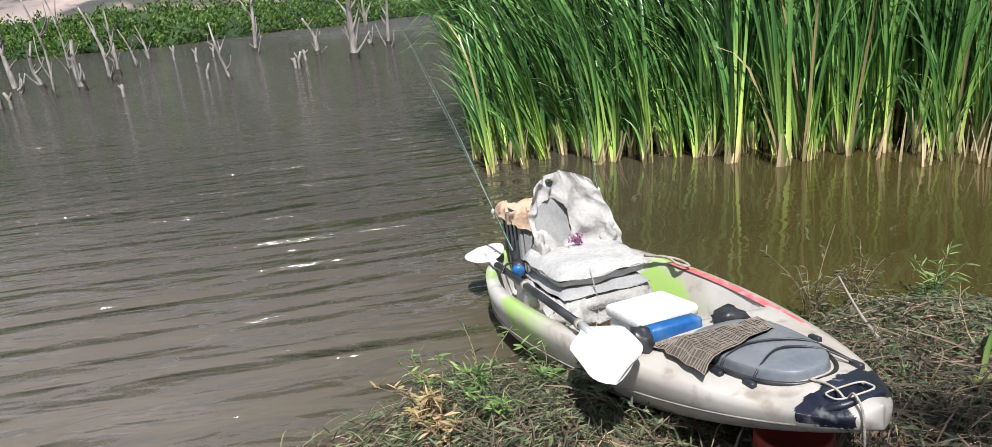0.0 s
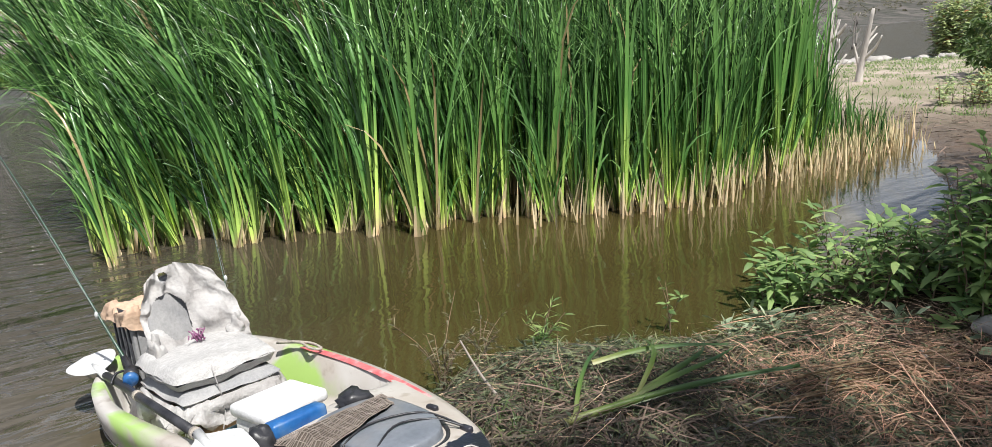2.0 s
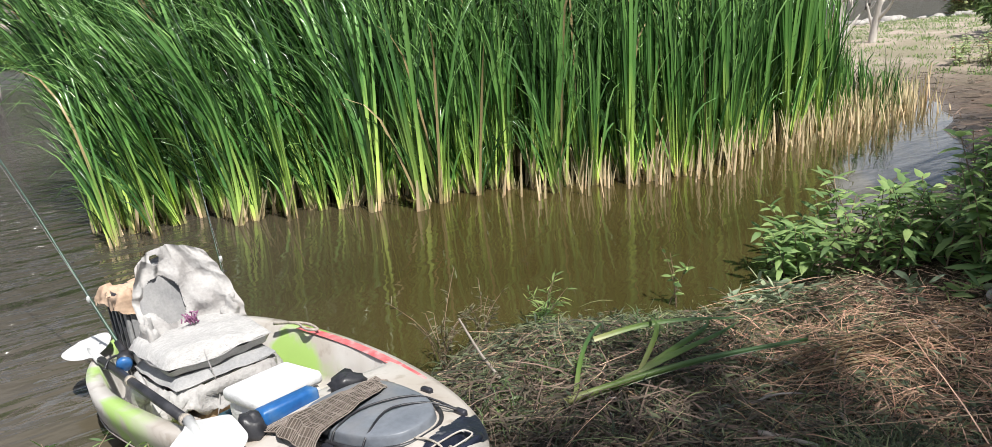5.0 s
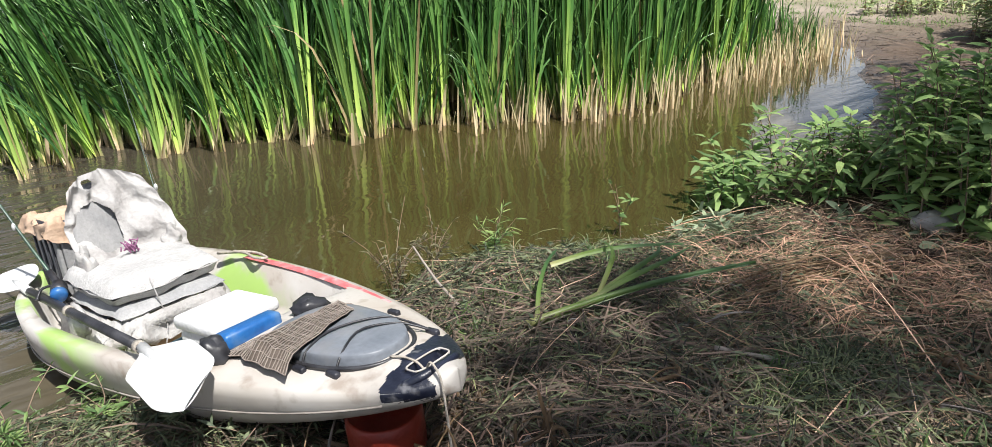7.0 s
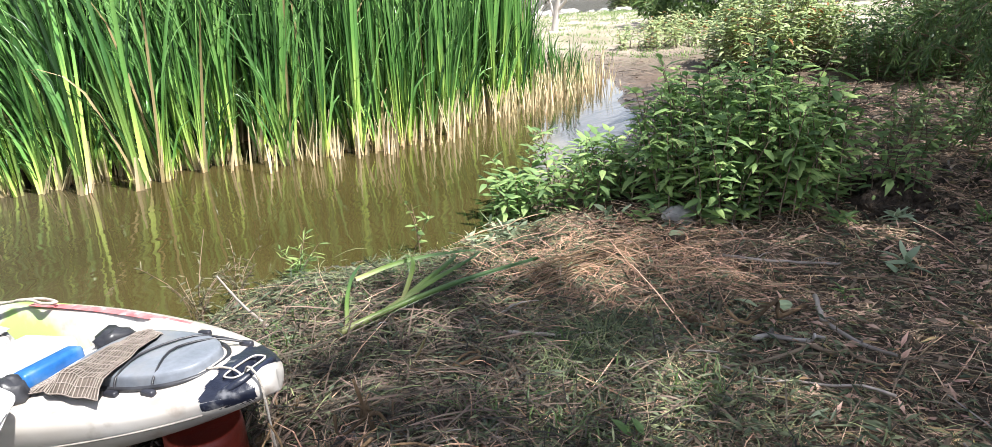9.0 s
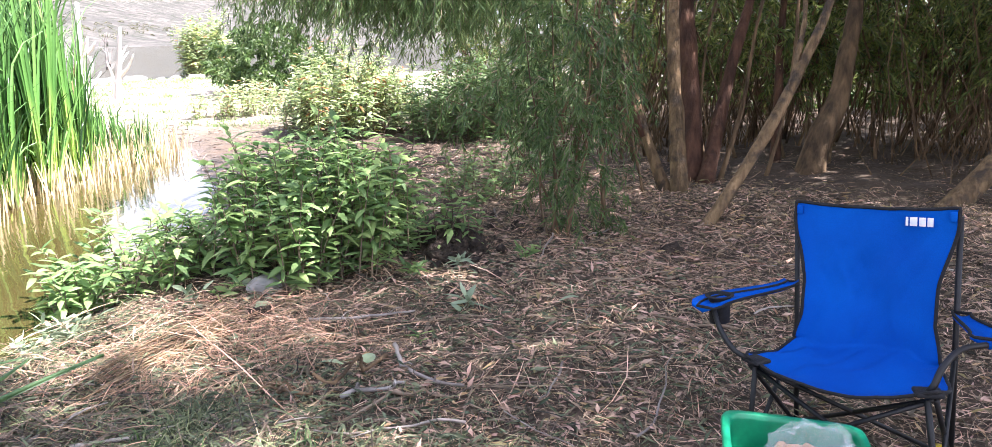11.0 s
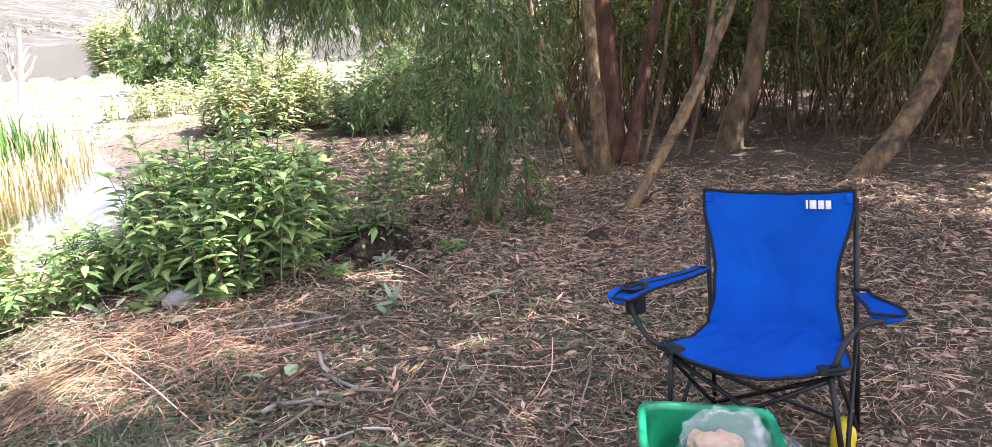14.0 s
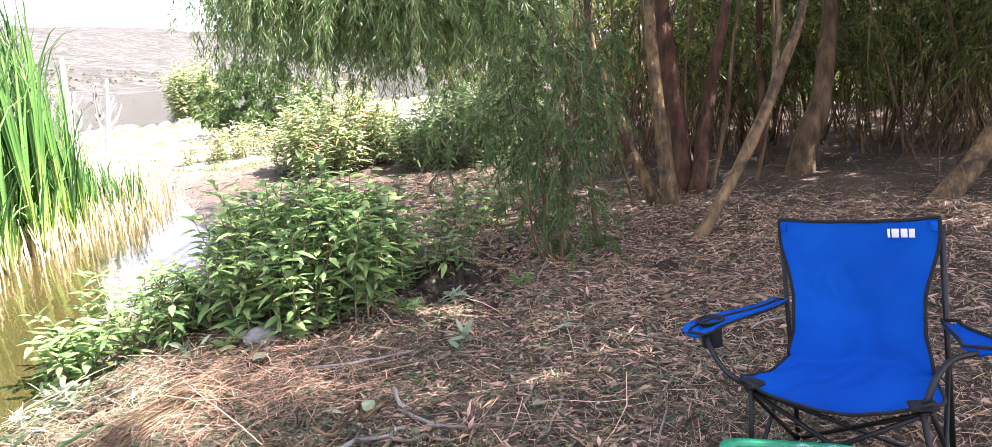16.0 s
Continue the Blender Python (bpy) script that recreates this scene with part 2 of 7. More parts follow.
M = {
    "reed": leaf_mat("reed_leaf", (0.52, 0.4, 0.24), (0.42, 0.6, 0.14), (0.09, 0.23, 0.052), 0.9, 0.2, 0.26, 0.02,
                     (0.03, 0.14, 0.42), (0.4, 0.32, 0.16), 0.015, (0.12, 0.23, 0.075)),
    "straw": leaf_mat("dry_reed", (0.52, 0.36, 0.2), (0.68, 0.55, 0.34), (0.62, 0.55, 0.32), 0.35, 0.15, 0.6, 0.02),
    "herb": leaf_mat("herb_leaf", (0.185, 0.3, 0.1), (0.21, 0.335, 0.115), (0.27, 0.38, 0.14), 0.5, 0.45, 0.6, 0.025),
    "willow": leaf_mat("willow_leaf", (0.065, 0.12, 0.03), (0.075, 0.135, 0.035), (0.11, 0.17, 0.055), 0.4, 0.35, 0.45, 0.02),
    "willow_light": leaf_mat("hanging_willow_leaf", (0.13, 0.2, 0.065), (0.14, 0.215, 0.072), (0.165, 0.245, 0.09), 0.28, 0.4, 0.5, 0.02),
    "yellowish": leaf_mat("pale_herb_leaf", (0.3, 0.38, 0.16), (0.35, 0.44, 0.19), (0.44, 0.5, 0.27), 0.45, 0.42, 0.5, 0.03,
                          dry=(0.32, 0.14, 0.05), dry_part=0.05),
    "farbush": leaf_mat("far_shrub_leaf", (0.045, 0.09, 0.012), (0.07, 0.14, 0.02), (0.105, 0.19, 0.035), 0.5, 0.2, 0.55, 0.03),
    "drybush": leaf_mat("dry_scrub_leaf", (0.1, 0.1, 0.055), (0.12, 0.12, 0.065), (0.18, 0.17, 0.1), 0.5, 0.15, 0.7, 0.03),
    "litter": leaf_mat("litter", (0.17, 0.11, 0.066), (0.34, 0.235, 0.14), (0.5, 0.385, 0.25), 0.95, 0.0, 0.8, 0.03),
    "darkstem": leaf_mat("dark_stem", (0.036, 0.025, 0.018), (0.075, 0.055, 0.038), (0.15, 0.115, 0.08), 0.95, 0.0, 0.75, 0.03),
    "brown_leaf": leaf_mat("brown_leaf", (0.14, 0.095, 0.065), (0.27, 0.19, 0.13), (0.4, 0.3, 0.21), 0.9, 0.0, 0.8, 0.03),
    "crumb": leaf_mat("leaf_crumbs", (0.11, 0.074, 0.05), (0.2, 0.138, 0.095), (0.32, 0.24, 0.17), 0.85, 0.0, 0.85, 0.03),
    "litter_green": leaf_mat("wilted_grass", (0.05, 0.062, 0.028), (0.085, 0.108, 0.046), (0.15, 0.18, 0.085), 0.9, 0.1, 0.7, 0.04),
    "litter_rust": leaf_mat("rusty_straw", (0.2, 0.105, 0.06), (0.3, 0.175, 0.105), (0.42, 0.29, 0.19), 0.75, 0.0, 0.75, 0.02),
    "palewood": surface("white_bleached_wood", (0.38, 0.35, 0.32), (0.62, 0.58, 0.54), 4, 0.85, 0.6, 20, stretch=(1, 1, 0.3), dist=0.02),
    "snagwood": surface("bleached_snag", (0.1, 0.085, 0.075), (0.42, 0.38, 0.35), 5, 0.9, 0.8, 20, stretch=(1, 1, 0.25), dist=0.02, rand=0.25),
    "thicket": leaf_mat("thicket_leaf", (0.09, 0.125, 0.028), (0.115, 0.165, 0.036), (0.18, 0.22, 0.06), 0.7, 0.45, 0.45, 0.04, dry=(0.16, 0.1, 0.045), dry_part=0.06),
    # for shrub cores: the shade inside the foliage is put into this dark green
    "inner": leaf_mat("shrub_shade_core", (0.02, 0.045, 0.008), (0.025, 0.055, 0.01), (0.03, 0.06, 0.012), 0.4, 0.0, 0.8, 0.02),
    "pale_bark": surface("pale_bark", (0.095, 0.06, 0.03), (0.27, 0.175, 0.088), 14, 0.9, 1.0, 50, stretch=(1, 1, 0.3), dist=0.025, rand=0.1, dirt=(0.06, 0.042, 0.028), dirt_scale=9, dirt_lo=0.5, dirt_hi=0.65),
    "red_bark": surface("reddish_bark", (0.05, 0.022, 0.012), (0.13, 0.06, 0.034), 13, 0.9, 0.9, 40, stretch=(1, 1, 0.25), dist=0.02, rand=0.15),
    "bark": surface("bark", (0.055, 0.034, 0.017), (0.19, 0.12, 0.062), 13, 0.9, 0.9, 40, stretch=(1, 1, 0.25), dist=0.02, rand=0.15),
    "twig": surface("twig", (0.14, 0.1, 0.07), (0.26, 0.19, 0.13), 14, 0.9, 0.4, 60, rand=0.4),
    "deadwood": surface("dead_wood", (0.17, 0.14, 0.12), (0.4, 0.35, 0.31), 3, 0.9, 0.6, 20, stretch=(1, 1, 0.3), dist=0.02, rand=0.2),
    "wetwood": surface("wet_wood", (0.03, 0.025, 0.02), (0.07, 0.06, 0.05), 5, 0.5, 0.4, 20),
    "wilted": leaf_mat("wilted_leaf", (0.065, 0.085, 0.045), (0.09, 0.115, 0.06), (0.15, 0.175, 0.1), 0.6, 0.1, 0.6, 0.04),
    "deadleaf": leaf_mat("fallen_leaf", (0.3, 0.2, 0.09), (0.36, 0.26, 0.12), (0.42, 0.33, 0.16), 0.5, 0.1, 0.6, 0.03),
    "palegreen": leaf_mat("wilted_pale_leaf", (0.22, 0.28, 0.16), (0.26, 0.33, 0.2), (0.3, 0.36, 0.24), 0.25, 0.2, 0.6, 0.02),
    "stone": surface("stone", (0.3, 0.28, 0.26), (0.45, 0.43, 0.4), 5, 0.9, 0.5, 30, rand=0.2),
}

# ---- ground, water ----
NEAR = [(-60, -12), (-14, -5.5), (-5, -1.2), (-2.4, 0.5), (-1.75, 1.6), (-1.45, 2.25), (-1.05, 2.5), (-0.55, 2.6), (-0.15, 3.05),
        (-0.08, 3.32), (0.3, 3.5), (1.07, 3.53), (1.5, 3.7), (1.8, 4.2), (2.2, 4.75), (3.2, 5.5), (3.9, 6.25), (4.3, 7.0), (4.6, 7.75), (5.1, 8.6),
        (5.5, 9.6), (5.2, 10.6), (4.2, 11.8), (1.5, 12.6), (1.0, 15), (3.5, 20), (8, 24.5), (12, 26.5), (17, 27.6), (30, 29), (70, 36),
        (260, 50), (1600, 60), (1600, -1600), (-1600, -1600), (-1600, -60)]
FAR = [(-1600, -20), (-120, -2), (-60, 8), (-31, 16.5), (-24.6, 19.5), (-22, 25), (-19.5, 30), (-15, 42), (-4, 62), (20, 92), (50, 112),
       (110, 190), (300, 330), (1600, 800), (1600, 1600), (-1600, 1600)]


def inside_distance(X, Y, poly):
    """Distance to a closed line, positive inside."""
    best, odd = np.full(X.shape, 1e9), np.zeros(X.shape, bool)
    for (x0, y0), (x1, y1) in zip(poly, poly[1:] + poly[:1]):
        dx, dy = x1 - x0, y1 - y0
        t = np.clip(((X - x0) * dx + (Y - y0) * dy) / (dx * dx + dy * dy), 0, 1)
        best = np.minimum(best, np.hypot(X - x0 - t * dx, Y - y0 - t * dy))
        if dy:
            odd ^= ((y0 > Y) != (y1 > Y)) & (X < x0 + (Y - y0) * dx / dy)
    return np.where(odd, best, -best)


def wave_sum(X, Y, scale, seed):
    """Cheap smooth noise from a few turned sine waves, about -1 to 1."""
    r = np.random.default_rng(seed)
    out = np.zeros_like(X)
    for k in range(7):
        a, p, s = r.uniform(0, 6.283), r.uniform(0, 6.283), scale * r.uniform(0.6, 1.7)
        out += np.sin((X * math.cos(a) + Y * math.sin(a)) / s * 6.283 + p + 1.3 * np.sin((Y * math.cos(a) - X * math.sin(a)) / s * 4 + p))
    return out / 4


def ground_height(X, Y):
    X, Y = np.asarray(X, float), np.asarray(Y, float)
    dn, df = inside_distance(X, Y, NEAR), inside_distance(X, Y, FAR)
    dn = dn + 0.05 * wave_sum(X, Y, 0.9, 1)
    df = df + 0.5 * wave_sum(X, Y, 9, 2) * np.clip(2 - np.abs(df) / 8, 0, 1)
    bed = np.clip(np.maximum(dn, df) * 0.22, -0.9, 0)
    rise = np.where(Y < 5 - 0.2 * X, 0.15, 0.05)
    near = rise * (1 - np.exp(-np.maximum(dn, 0) / 0.22)) + 0.035 * np.clip(dn - 0.3, 0, 10)
    near = near + np.clip(dn - 30, 0, None) * 0.03
    amp = np.clip(dn * 1.5, 0, 1)
    near = near + amp * (0.025 * wave_sum(X, Y, 1.3, 3) + 0.016 * wave_sum(X, Y, 0.37, 4))
    near = near - 0.1 * np.exp(-((X + 0.14) ** 2 + (Y - 1.94) ** 2) / 0.09)
    far = 0.25 * (1 - np.exp(-np.maximum(df, 0) / 1.5)) + 0.02 * np.clip(df, 0, 14)
    hill = np.clip(df - 14, 0, None)
    far = far + np.minimum(hill * (0.22 + 0.02 * wave_sum(X, Y, 90, 5)), 20 + hill * 0.11) * (0.9 + 0.07 * wave_sum(X, Y, 120, 6)) \
        + np.clip(hill, 0, 10) * 0.03 * wave_sum(X, Y, 60, 8)
    return np.where(dn > 0, near, np.where(df > 0, far, bed))


def gh(x, y):
    return float(ground_height(np.array([x]), np.array([y]))[0])


def axis_line(lo, hi, step, reach):
    mid = list(np.arange(lo, hi + 1e-6, step))
    up, g = [], step
    while (up[-1] if up else hi) < reach:
        g *= 1.085
        up.append((up[-1] if up else hi) + g)
    down = [lo + hi - u for u in up]
    return np.array(down[::-1] + mid + up)


xs, ys = axis_line(-3.2, 8.2, 0.06, 1500), axis_line(-1.5, 9.5, 0.06, 1500)
GX, GY = np.meshgrid(xs, ys)
GZ = ground_height(GX, GY)
nx, ny = len(xs), len(ys)
idx = np.arange(nx * ny).reshape(ny, nx)
quads = np.stack([idx[:-1, :-1], idx[:-1, 1:], idx[1:, 1:], idx[1:, :-1]], -1).reshape(-1, 4)
me = bpy.data.meshes.new("ground")
me.from_pydata(np.stack([GX, GY, GZ], -1).reshape(-1, 3).tolist(), [], quads.tolist())
me.polygons.foreach_set("use_smooth", np.full(len(quads), True))

mt, N, L, B = base_mat("earth")
tc = N.new("ShaderNodeTexCoord")
soil, f1 = noise_mix(N, L, tc.outputs["Object"], 1.4, (0.055, 0.036, 0.023), (0.14, 0.095, 0.062), 0.35, 0.65, 8)
fine, f2 = noise_mix(N, L, tc.outputs["Object"], 22, (0.022, 0.015, 0.01), (0.13, 0.09, 0.062), 0.3, 0.72, 9)
soil = mixed(N, L, 0.55, soil, fine)
rock, f3 = noise_mix(N, L, tc.outputs["Object"], 0.16, (0.34, 0.27, 0.245), (0.19, 0.15, 0.14), 0.4, 0.6, 10)
scrub, f4 = noise_mix(N, L, tc.outputs["Object"], 0.22, (0, 0, 0), (1, 1, 1), 0.47, 0.55, 9)
rock = mixed(N, L, scrub, rock, (0.05, 0.05, 0.045))
slope, _ = noise_mix(N, L, tc.outputs["Object"], 0.09, (0.055, 0.05, 0.043), (0.105, 0.092, 0.08), 0.4, 0.6, 10)
pale, f5 = noise_mix(N, L, tc.outputs["Object"], 0.9, (0.38, 0.315, 0.255), (0.22, 0.195, 0.13), 0.4, 0.62, 9)
sep = N.new("ShaderNodeSeparateXYZ")
L.new(tc.outputs["Object"], sep.inputs[0])


def ramp_of(sock, lo, hi):
    mr = N.new("ShaderNodeMapRange")
    mr.inputs["From Min"].default_value, mr.inputs["From Max"].default_value = lo, hi
    L.new(sock, mr.inputs["Value"])
    return mr.outputs["Result"]


col = mixed(N, L, ramp_of(sep.outputs["Y"], 9.0, 14.0), soil, pale)
far_sq = N.new("ShaderNodeVectorMath")
far_sq.operation = "LENGTH"
L.new(tc.outputs["Object"], far_sq.inputs[0])
brush, _ = noise_mix(N, L, tc.outputs["Object"], 0.3, (0, 0, 0), (1, 1, 1), 0.5, 0.58, 9)
rock = mixed(N, L, ramp_of(sep.outputs["X"], -10, 8), rock, mixed(N, L, brush, slope, (0.03, 0.033, 0.02)))
col = mixed(N, L, ramp_of(far_sq.outputs["Value"], 36, 50), col, rock)
turf, _ = noise_mix(N, L, tc.outputs["Object"], 1.1, (0.1, 0.09, 0.05), (0.16, 0.13, 0.085), 0.35, 0.65, 6)
col = mixed(N, L, ramp_of(sep.outputs["X"], -6, -11), col, mixed(N, L, ramp_of(far_sq.outputs["Value"], 40, 56), turf, rock))
wet = ramp_of(sep.outputs["Z"], 0.07, -0.03)
col = mixed(N, L, wet, col, (0.12, 0.09, 0.065))
L.new(col, B.inputs["Base Color"])
rr = N.new("ShaderNodeMapRange")
rr.inputs["From Min"].default_value, rr.inputs["From Max"].default_value = 0.0, 0.09
rr.inputs["To Min"].default_value, rr.inputs["To Max"].default_value = 0.25, 0.92
L.new(sep.outputs["Z"], rr.inputs["Value"])
L.new(rr.outputs["Result"], B.inputs["Roughness"])
bp = N.new("ShaderNodeBump")
bp.inputs["Strength"].default_value, bp.inputs["Distance"].default_value = 0.8, 0.03
L.new(f2, bp.inputs["Height"])
L.new(bp.outputs["Normal"], B.inputs["Normal"])
me.materials.append(mt)
tagged(new("ground", me), "brown earth bank, pale mud flat and rocky hills beyond the lake", "ground", kind="structure")

# water: murky, lightly rippled
mt, N, L, B = base_mat("murky_water")
tc = N.new("ShaderNodeTexCoord")
sep = N.new("ShaderNodeSeparateXYZ")
L.new(tc.outputs["Object"], sep.inputs[0])
mud, _ = noise_mix(N, L, tc.outputs["Object"], 0.5, (0.042, 0.034, 0.011), (0.06, 0.047, 0.017), 0.35, 0.65, 5)
silt = N.new("ShaderNodeMapRange")
silt.inputs["From Min"].default_value, silt.inputs["From Max"].default_value = -0.4, -2.4
L.new(sep.outputs["X"], silt.inputs["Value"])
shoal = N.new("ShaderNodeMapRange")
shoal.inputs["From Min"].default_value, shoal.inputs["From Max"].default_value = 4.2, 1.6
L.new(sep.outputs["Y"], shoal.inputs["Value"])
silty = mixed(N, L, shoal.outputs["Result"], (0.05, 0.044, 0.033), (0.12, 0.104, 0.086))
L.new(mixed(N, L, silt.outputs["Result"], mud, silty), B.inputs["Base Color"])
B.inputs["IOR"].default_value, B.inputs["Specular IOR Level"].default_value = 1.33, 0.9


def ripple(scale, stretch, turn, detail, rough_d):
    tn, mp = N.new("ShaderNodeMapping"), N.new("ShaderNodeMapping")
    tn.inputs["Rotation"].default_value = (0, 0, radians(-turn))
    mp.inputs["Scale"].default_value = (scale, scale * stretch, 1)
    L.new(tc.outputs["Object"], tn.inputs["Vector"])
    L.new(tn.outputs["Vector"], mp.inputs["Vector"])
    tx = N.new("ShaderNodeTexNoise")
    tx.inputs["Scale"].default_value, tx.inputs["Detail"].default_value = 1.0, detail
    tx.inputs["Distortion"].default_value = rough_d
    L.new(mp.outputs["Vector"], tx.inputs["Vector"])
    return tx.outputs["Fac"]


def span(sock, a, b, c, d):
    mr = N.new("ShaderNodeMapRange")
    mr.interpolation_type = "SMOOTHSTEP"
    for key, val in (("From Min", a), ("From Max", b), ("To Min", c), ("To Max", d)):
        mr.inputs[key].default_value = val
    L.new(sock, mr.inputs["Value"])
    return mr.outputs["Result"]


def times(a, b):
    mu = N.new("ShaderNodeMath")
    mu.operation = "MULTIPLY"
    L.new(a, mu.inputs[0])
    L.new(b, mu.inputs[1])
    return mu.outputs[0]


off = N.new("ShaderNodeMath")
off.operation = "MULTIPLY_ADD"
off.inputs[1].default_value = 0.45
L.new(sep.outputs["Y"], off.inputs[0])
L.new(sep.outputs["X"], off.inputs[2])
mx = N.new("ShaderNodeMath")
mx.operation = "MAXIMUM"
L.new(span(off.outputs[0], 0.7, -1.3, 0.03, 1.0), mx.inputs[0])
L.new(span(sep.outputs["Y"], 15, 24, 0.0, 1.0), mx.inputs[1])
open_lake = mx.outputs[0]
away = N.new("ShaderNodeVectorMath")
away.operation = "LENGTH"
L.new(tc.outputs["Object"], away.inputs[0])
chop = span(away.outputs["Value"], 3.0, 12.0, 0.12, 1.0)
swell = span(away.outputs["Value"], 4.0, 16.0, 1.0, 0.6)
normal = None
for height, strength, dist in ((ripple(0.42, 7.5, 38, 1.0, 0.9), times(open_lake, swell), 0.21), (ripple(1.5, 4.0, 33, 2.0, 0.5), open_lake, 0.075),
                               (ripple(5.0, 2.6, 40, 3, 0.3), times(open_lake, chop), 0.17)):
    bp = N.new("ShaderNodeBump")
    bp.inputs["Distance"].default_value = dist
    L.new(strength, bp.inputs["Strength"])
    L.new(height, bp.inputs["Height"])
    if normal is not None:
        L.new(normal, bp.inputs["Normal"])
    normal = bp.outputs["Normal"]
L.new(normal, B.inputs["Normal"])
rm = N.new("ShaderNodeMath")
rm.operation = "MAXIMUM"
L.new(span(off.outputs[0], 0.7, -1.3, 0.015, 0.09), rm.inputs[0])
L.new(span(sep.outputs["Y"], 15, 26, 0.0, 0.42), rm.inputs[1])
L.new(rm.outputs[0], B.inputs["Roughness"])
me = bpy.data.meshes.new("water")
me.from_pydata([(-1500, -1500, 0), (1500, -1500, 0), (1500, 1500, 0), (-1500, 1500, 0)], [], [(0, 1, 2, 3)])
me.materials.append(mt)
tagged(new("water", me), "murky brown lake water with light wind ripples", "water", kind="structure")

# ---- reed bed ----
FRONT = [(-3.05, 5.55), (-2.14, 5.85), (-1.31, 6.02), (-0.54, 6.15), (0.0, 6.28), (1.06, 6.38), (1.9, 6.75), (2.9, 7.6), (3.8, 8.37), (4.75, 9.2)]


def front_at(u):
    u = max(0.0, min(0.9999, u)) * (len(FRONT) - 1)
    i = int(u)
    a, b = FRONT[i], FRONT[i + 1]
    return a[0] + (b[0] - a[0]) * (u - i), a[1] + (b[1] - a[1]) * (u - i)


def reed_plant(soup, x, y, z, r, height, wind, blades=7, stub=0.5, short=False):
    """A tuft of strap leaves from one root, with dead sheaths at its foot."""
    for k in range(blades):
        h = height * r.uniform(0.62, 1.06)
        lean = r.uniform(0.0, 0.1)
        if short and r.random() < 0.4:
            h, lean = height * r.uniform(0.22, 0.55), r.uniform(0.05, 0.3)
        gust = -wind * r.uniform(0.6, 1.5)
        bow = r.uniform(0.1, 0.6) + (r.uniform(0.6, 1.7) if r.random() < 0.72 - 0.2 * wind else 0.0)
        a = math.pi + r.normal(0, 0.55) if r.random() < 0.4 - 0.7 * wind else r.uniform(0, 6.283)
        start = r.uniform(0.42, 0.78)
        n, w = 9, r.uniform(0.014, 0.03)
        p = Vector((x + r.normal(0, 0.014), y + r.normal(0, 0.014), z))
        pts, wid = [], []
        for i in range(n):
            u = i / (n - 1)
            pts.append(p)
            wid.append(w * (1.1 if u < 0.05 else 1.3 if u < 0.2 else 1.0 if u < 0.62 else max(0.1, 1 - (u - 0.62) * 2.3)))
            tip = min(2.2, lean + gust * u ** 1.3 + bow * (max(0, u - start) / (1 - start)) ** 1.2)
            p = p + Vector((math.cos(a) * math.sin(tip), math.sin(a) * math.sin(tip) * 0.75, math.cos(tip))) * (h / (n - 1))
        b = r.uniform(-0.9, 0.9)
        soup.blade(pts, wid, (math.cos(b), math.sin(b), 0.0), 0.22)
    if r.random() < stub:
        for k in range(3):
            h = r.uniform(0.12, 0.42)
            a = r.uniform(0, 6.283)
            bx, by = x + r.normal(0, 0.03), y + r.normal(0, 0.03)
            tx, ty = bx + math.cos(a) * h * 0.25, by + math.sin(a) * h * 0.2
            soup.blade([(bx, by, z), ((bx + tx) / 2, (by + ty) / 2, z + h * 0.5), (tx, ty, z + h)], [0.028, 0.024, 0.012],
                       (math.cos(a + 1.3), math.sin(a + 1.3), 0), 0.3, slot=1)


def reed_ground(x, y):
    return max(-0.06, min(-0.02, gh(x, y)))


bed = thing("reed_bed", pose(0, 7, 0), "tall green cattail reeds with pale dry feet standing in shallow water", "reeds")
REED_M = [M["reed"], M["straw"]]
variants = {}
r = np.random.default_rng(11)
for wind in (-0.8, -0.3, 0.0):
    for k in range(7):
        sp = Soup()
        reed_plant(sp, 0, 0, 0, r, r.uniform(1.9, 2.7), wind, r.integers(12, 18), 0.9, True)
        variants[wind, k] = sp.mesh("reed", REED_M)
for k in range(210):
    u = (k + r.uniform(0, 1)) / 210
    x, y = front_at(u)
    back = abs(r.normal(0, 0.26)) - (0.3 * r.random() if r.random() < 0.42 else 0.0)
    x, y = x - 0.35 * back + r.normal(0, 0.09), y + back + r.normal(0, 0.08)
    w = -0.8 if u < 0.26 else (-0.3 if u < 0.5 else 0.0)
    s = r.uniform(0.85, 1.1) * (0.8 if u < 0.04 else 1.0) * (1.0 if u < 0.84 else max(0.35, 1.0 - (u - 0.84) * 9))
    part("reed", variants[w, int(r.integers(0, 7))], None, bed,
             m=Matrix.Translation((x, y - 7, reed_ground(x, y))) @ Euler((r.normal(0, 0.03), r.normal(0, 0.05), r.uniform(-0.5, 0.5))).to_matrix().to_4x4()
             @ Matrix.Scale(s, 4))
sp = Soup()
for k in range(1700):
    u = r.uniform(0, 1)
    x, y = front_at(u)
    back = 0.4 + 2.5 * r.random() ** 0.9
    x, y = x - (0.42 - 0.12 * u) * back + r.normal(0, 0.07), y + back * 0.95 + r.normal(0, 0.07)
    wind = -0.85 + 0.85 * min(1, u / 0.55) + r.normal(0, 0.05)
    reed_plant(sp, x, y - 7, reed_ground(x, y), r, r.uniform(2.4, 3.3) * (1.0 if u < 0.87 else max(0.3, 1.0 - (u - 0.87) * 12)), wind, 8, 0.2)
tagged(part("reed_mass", sp, REED_M, bed), kind="stuff")
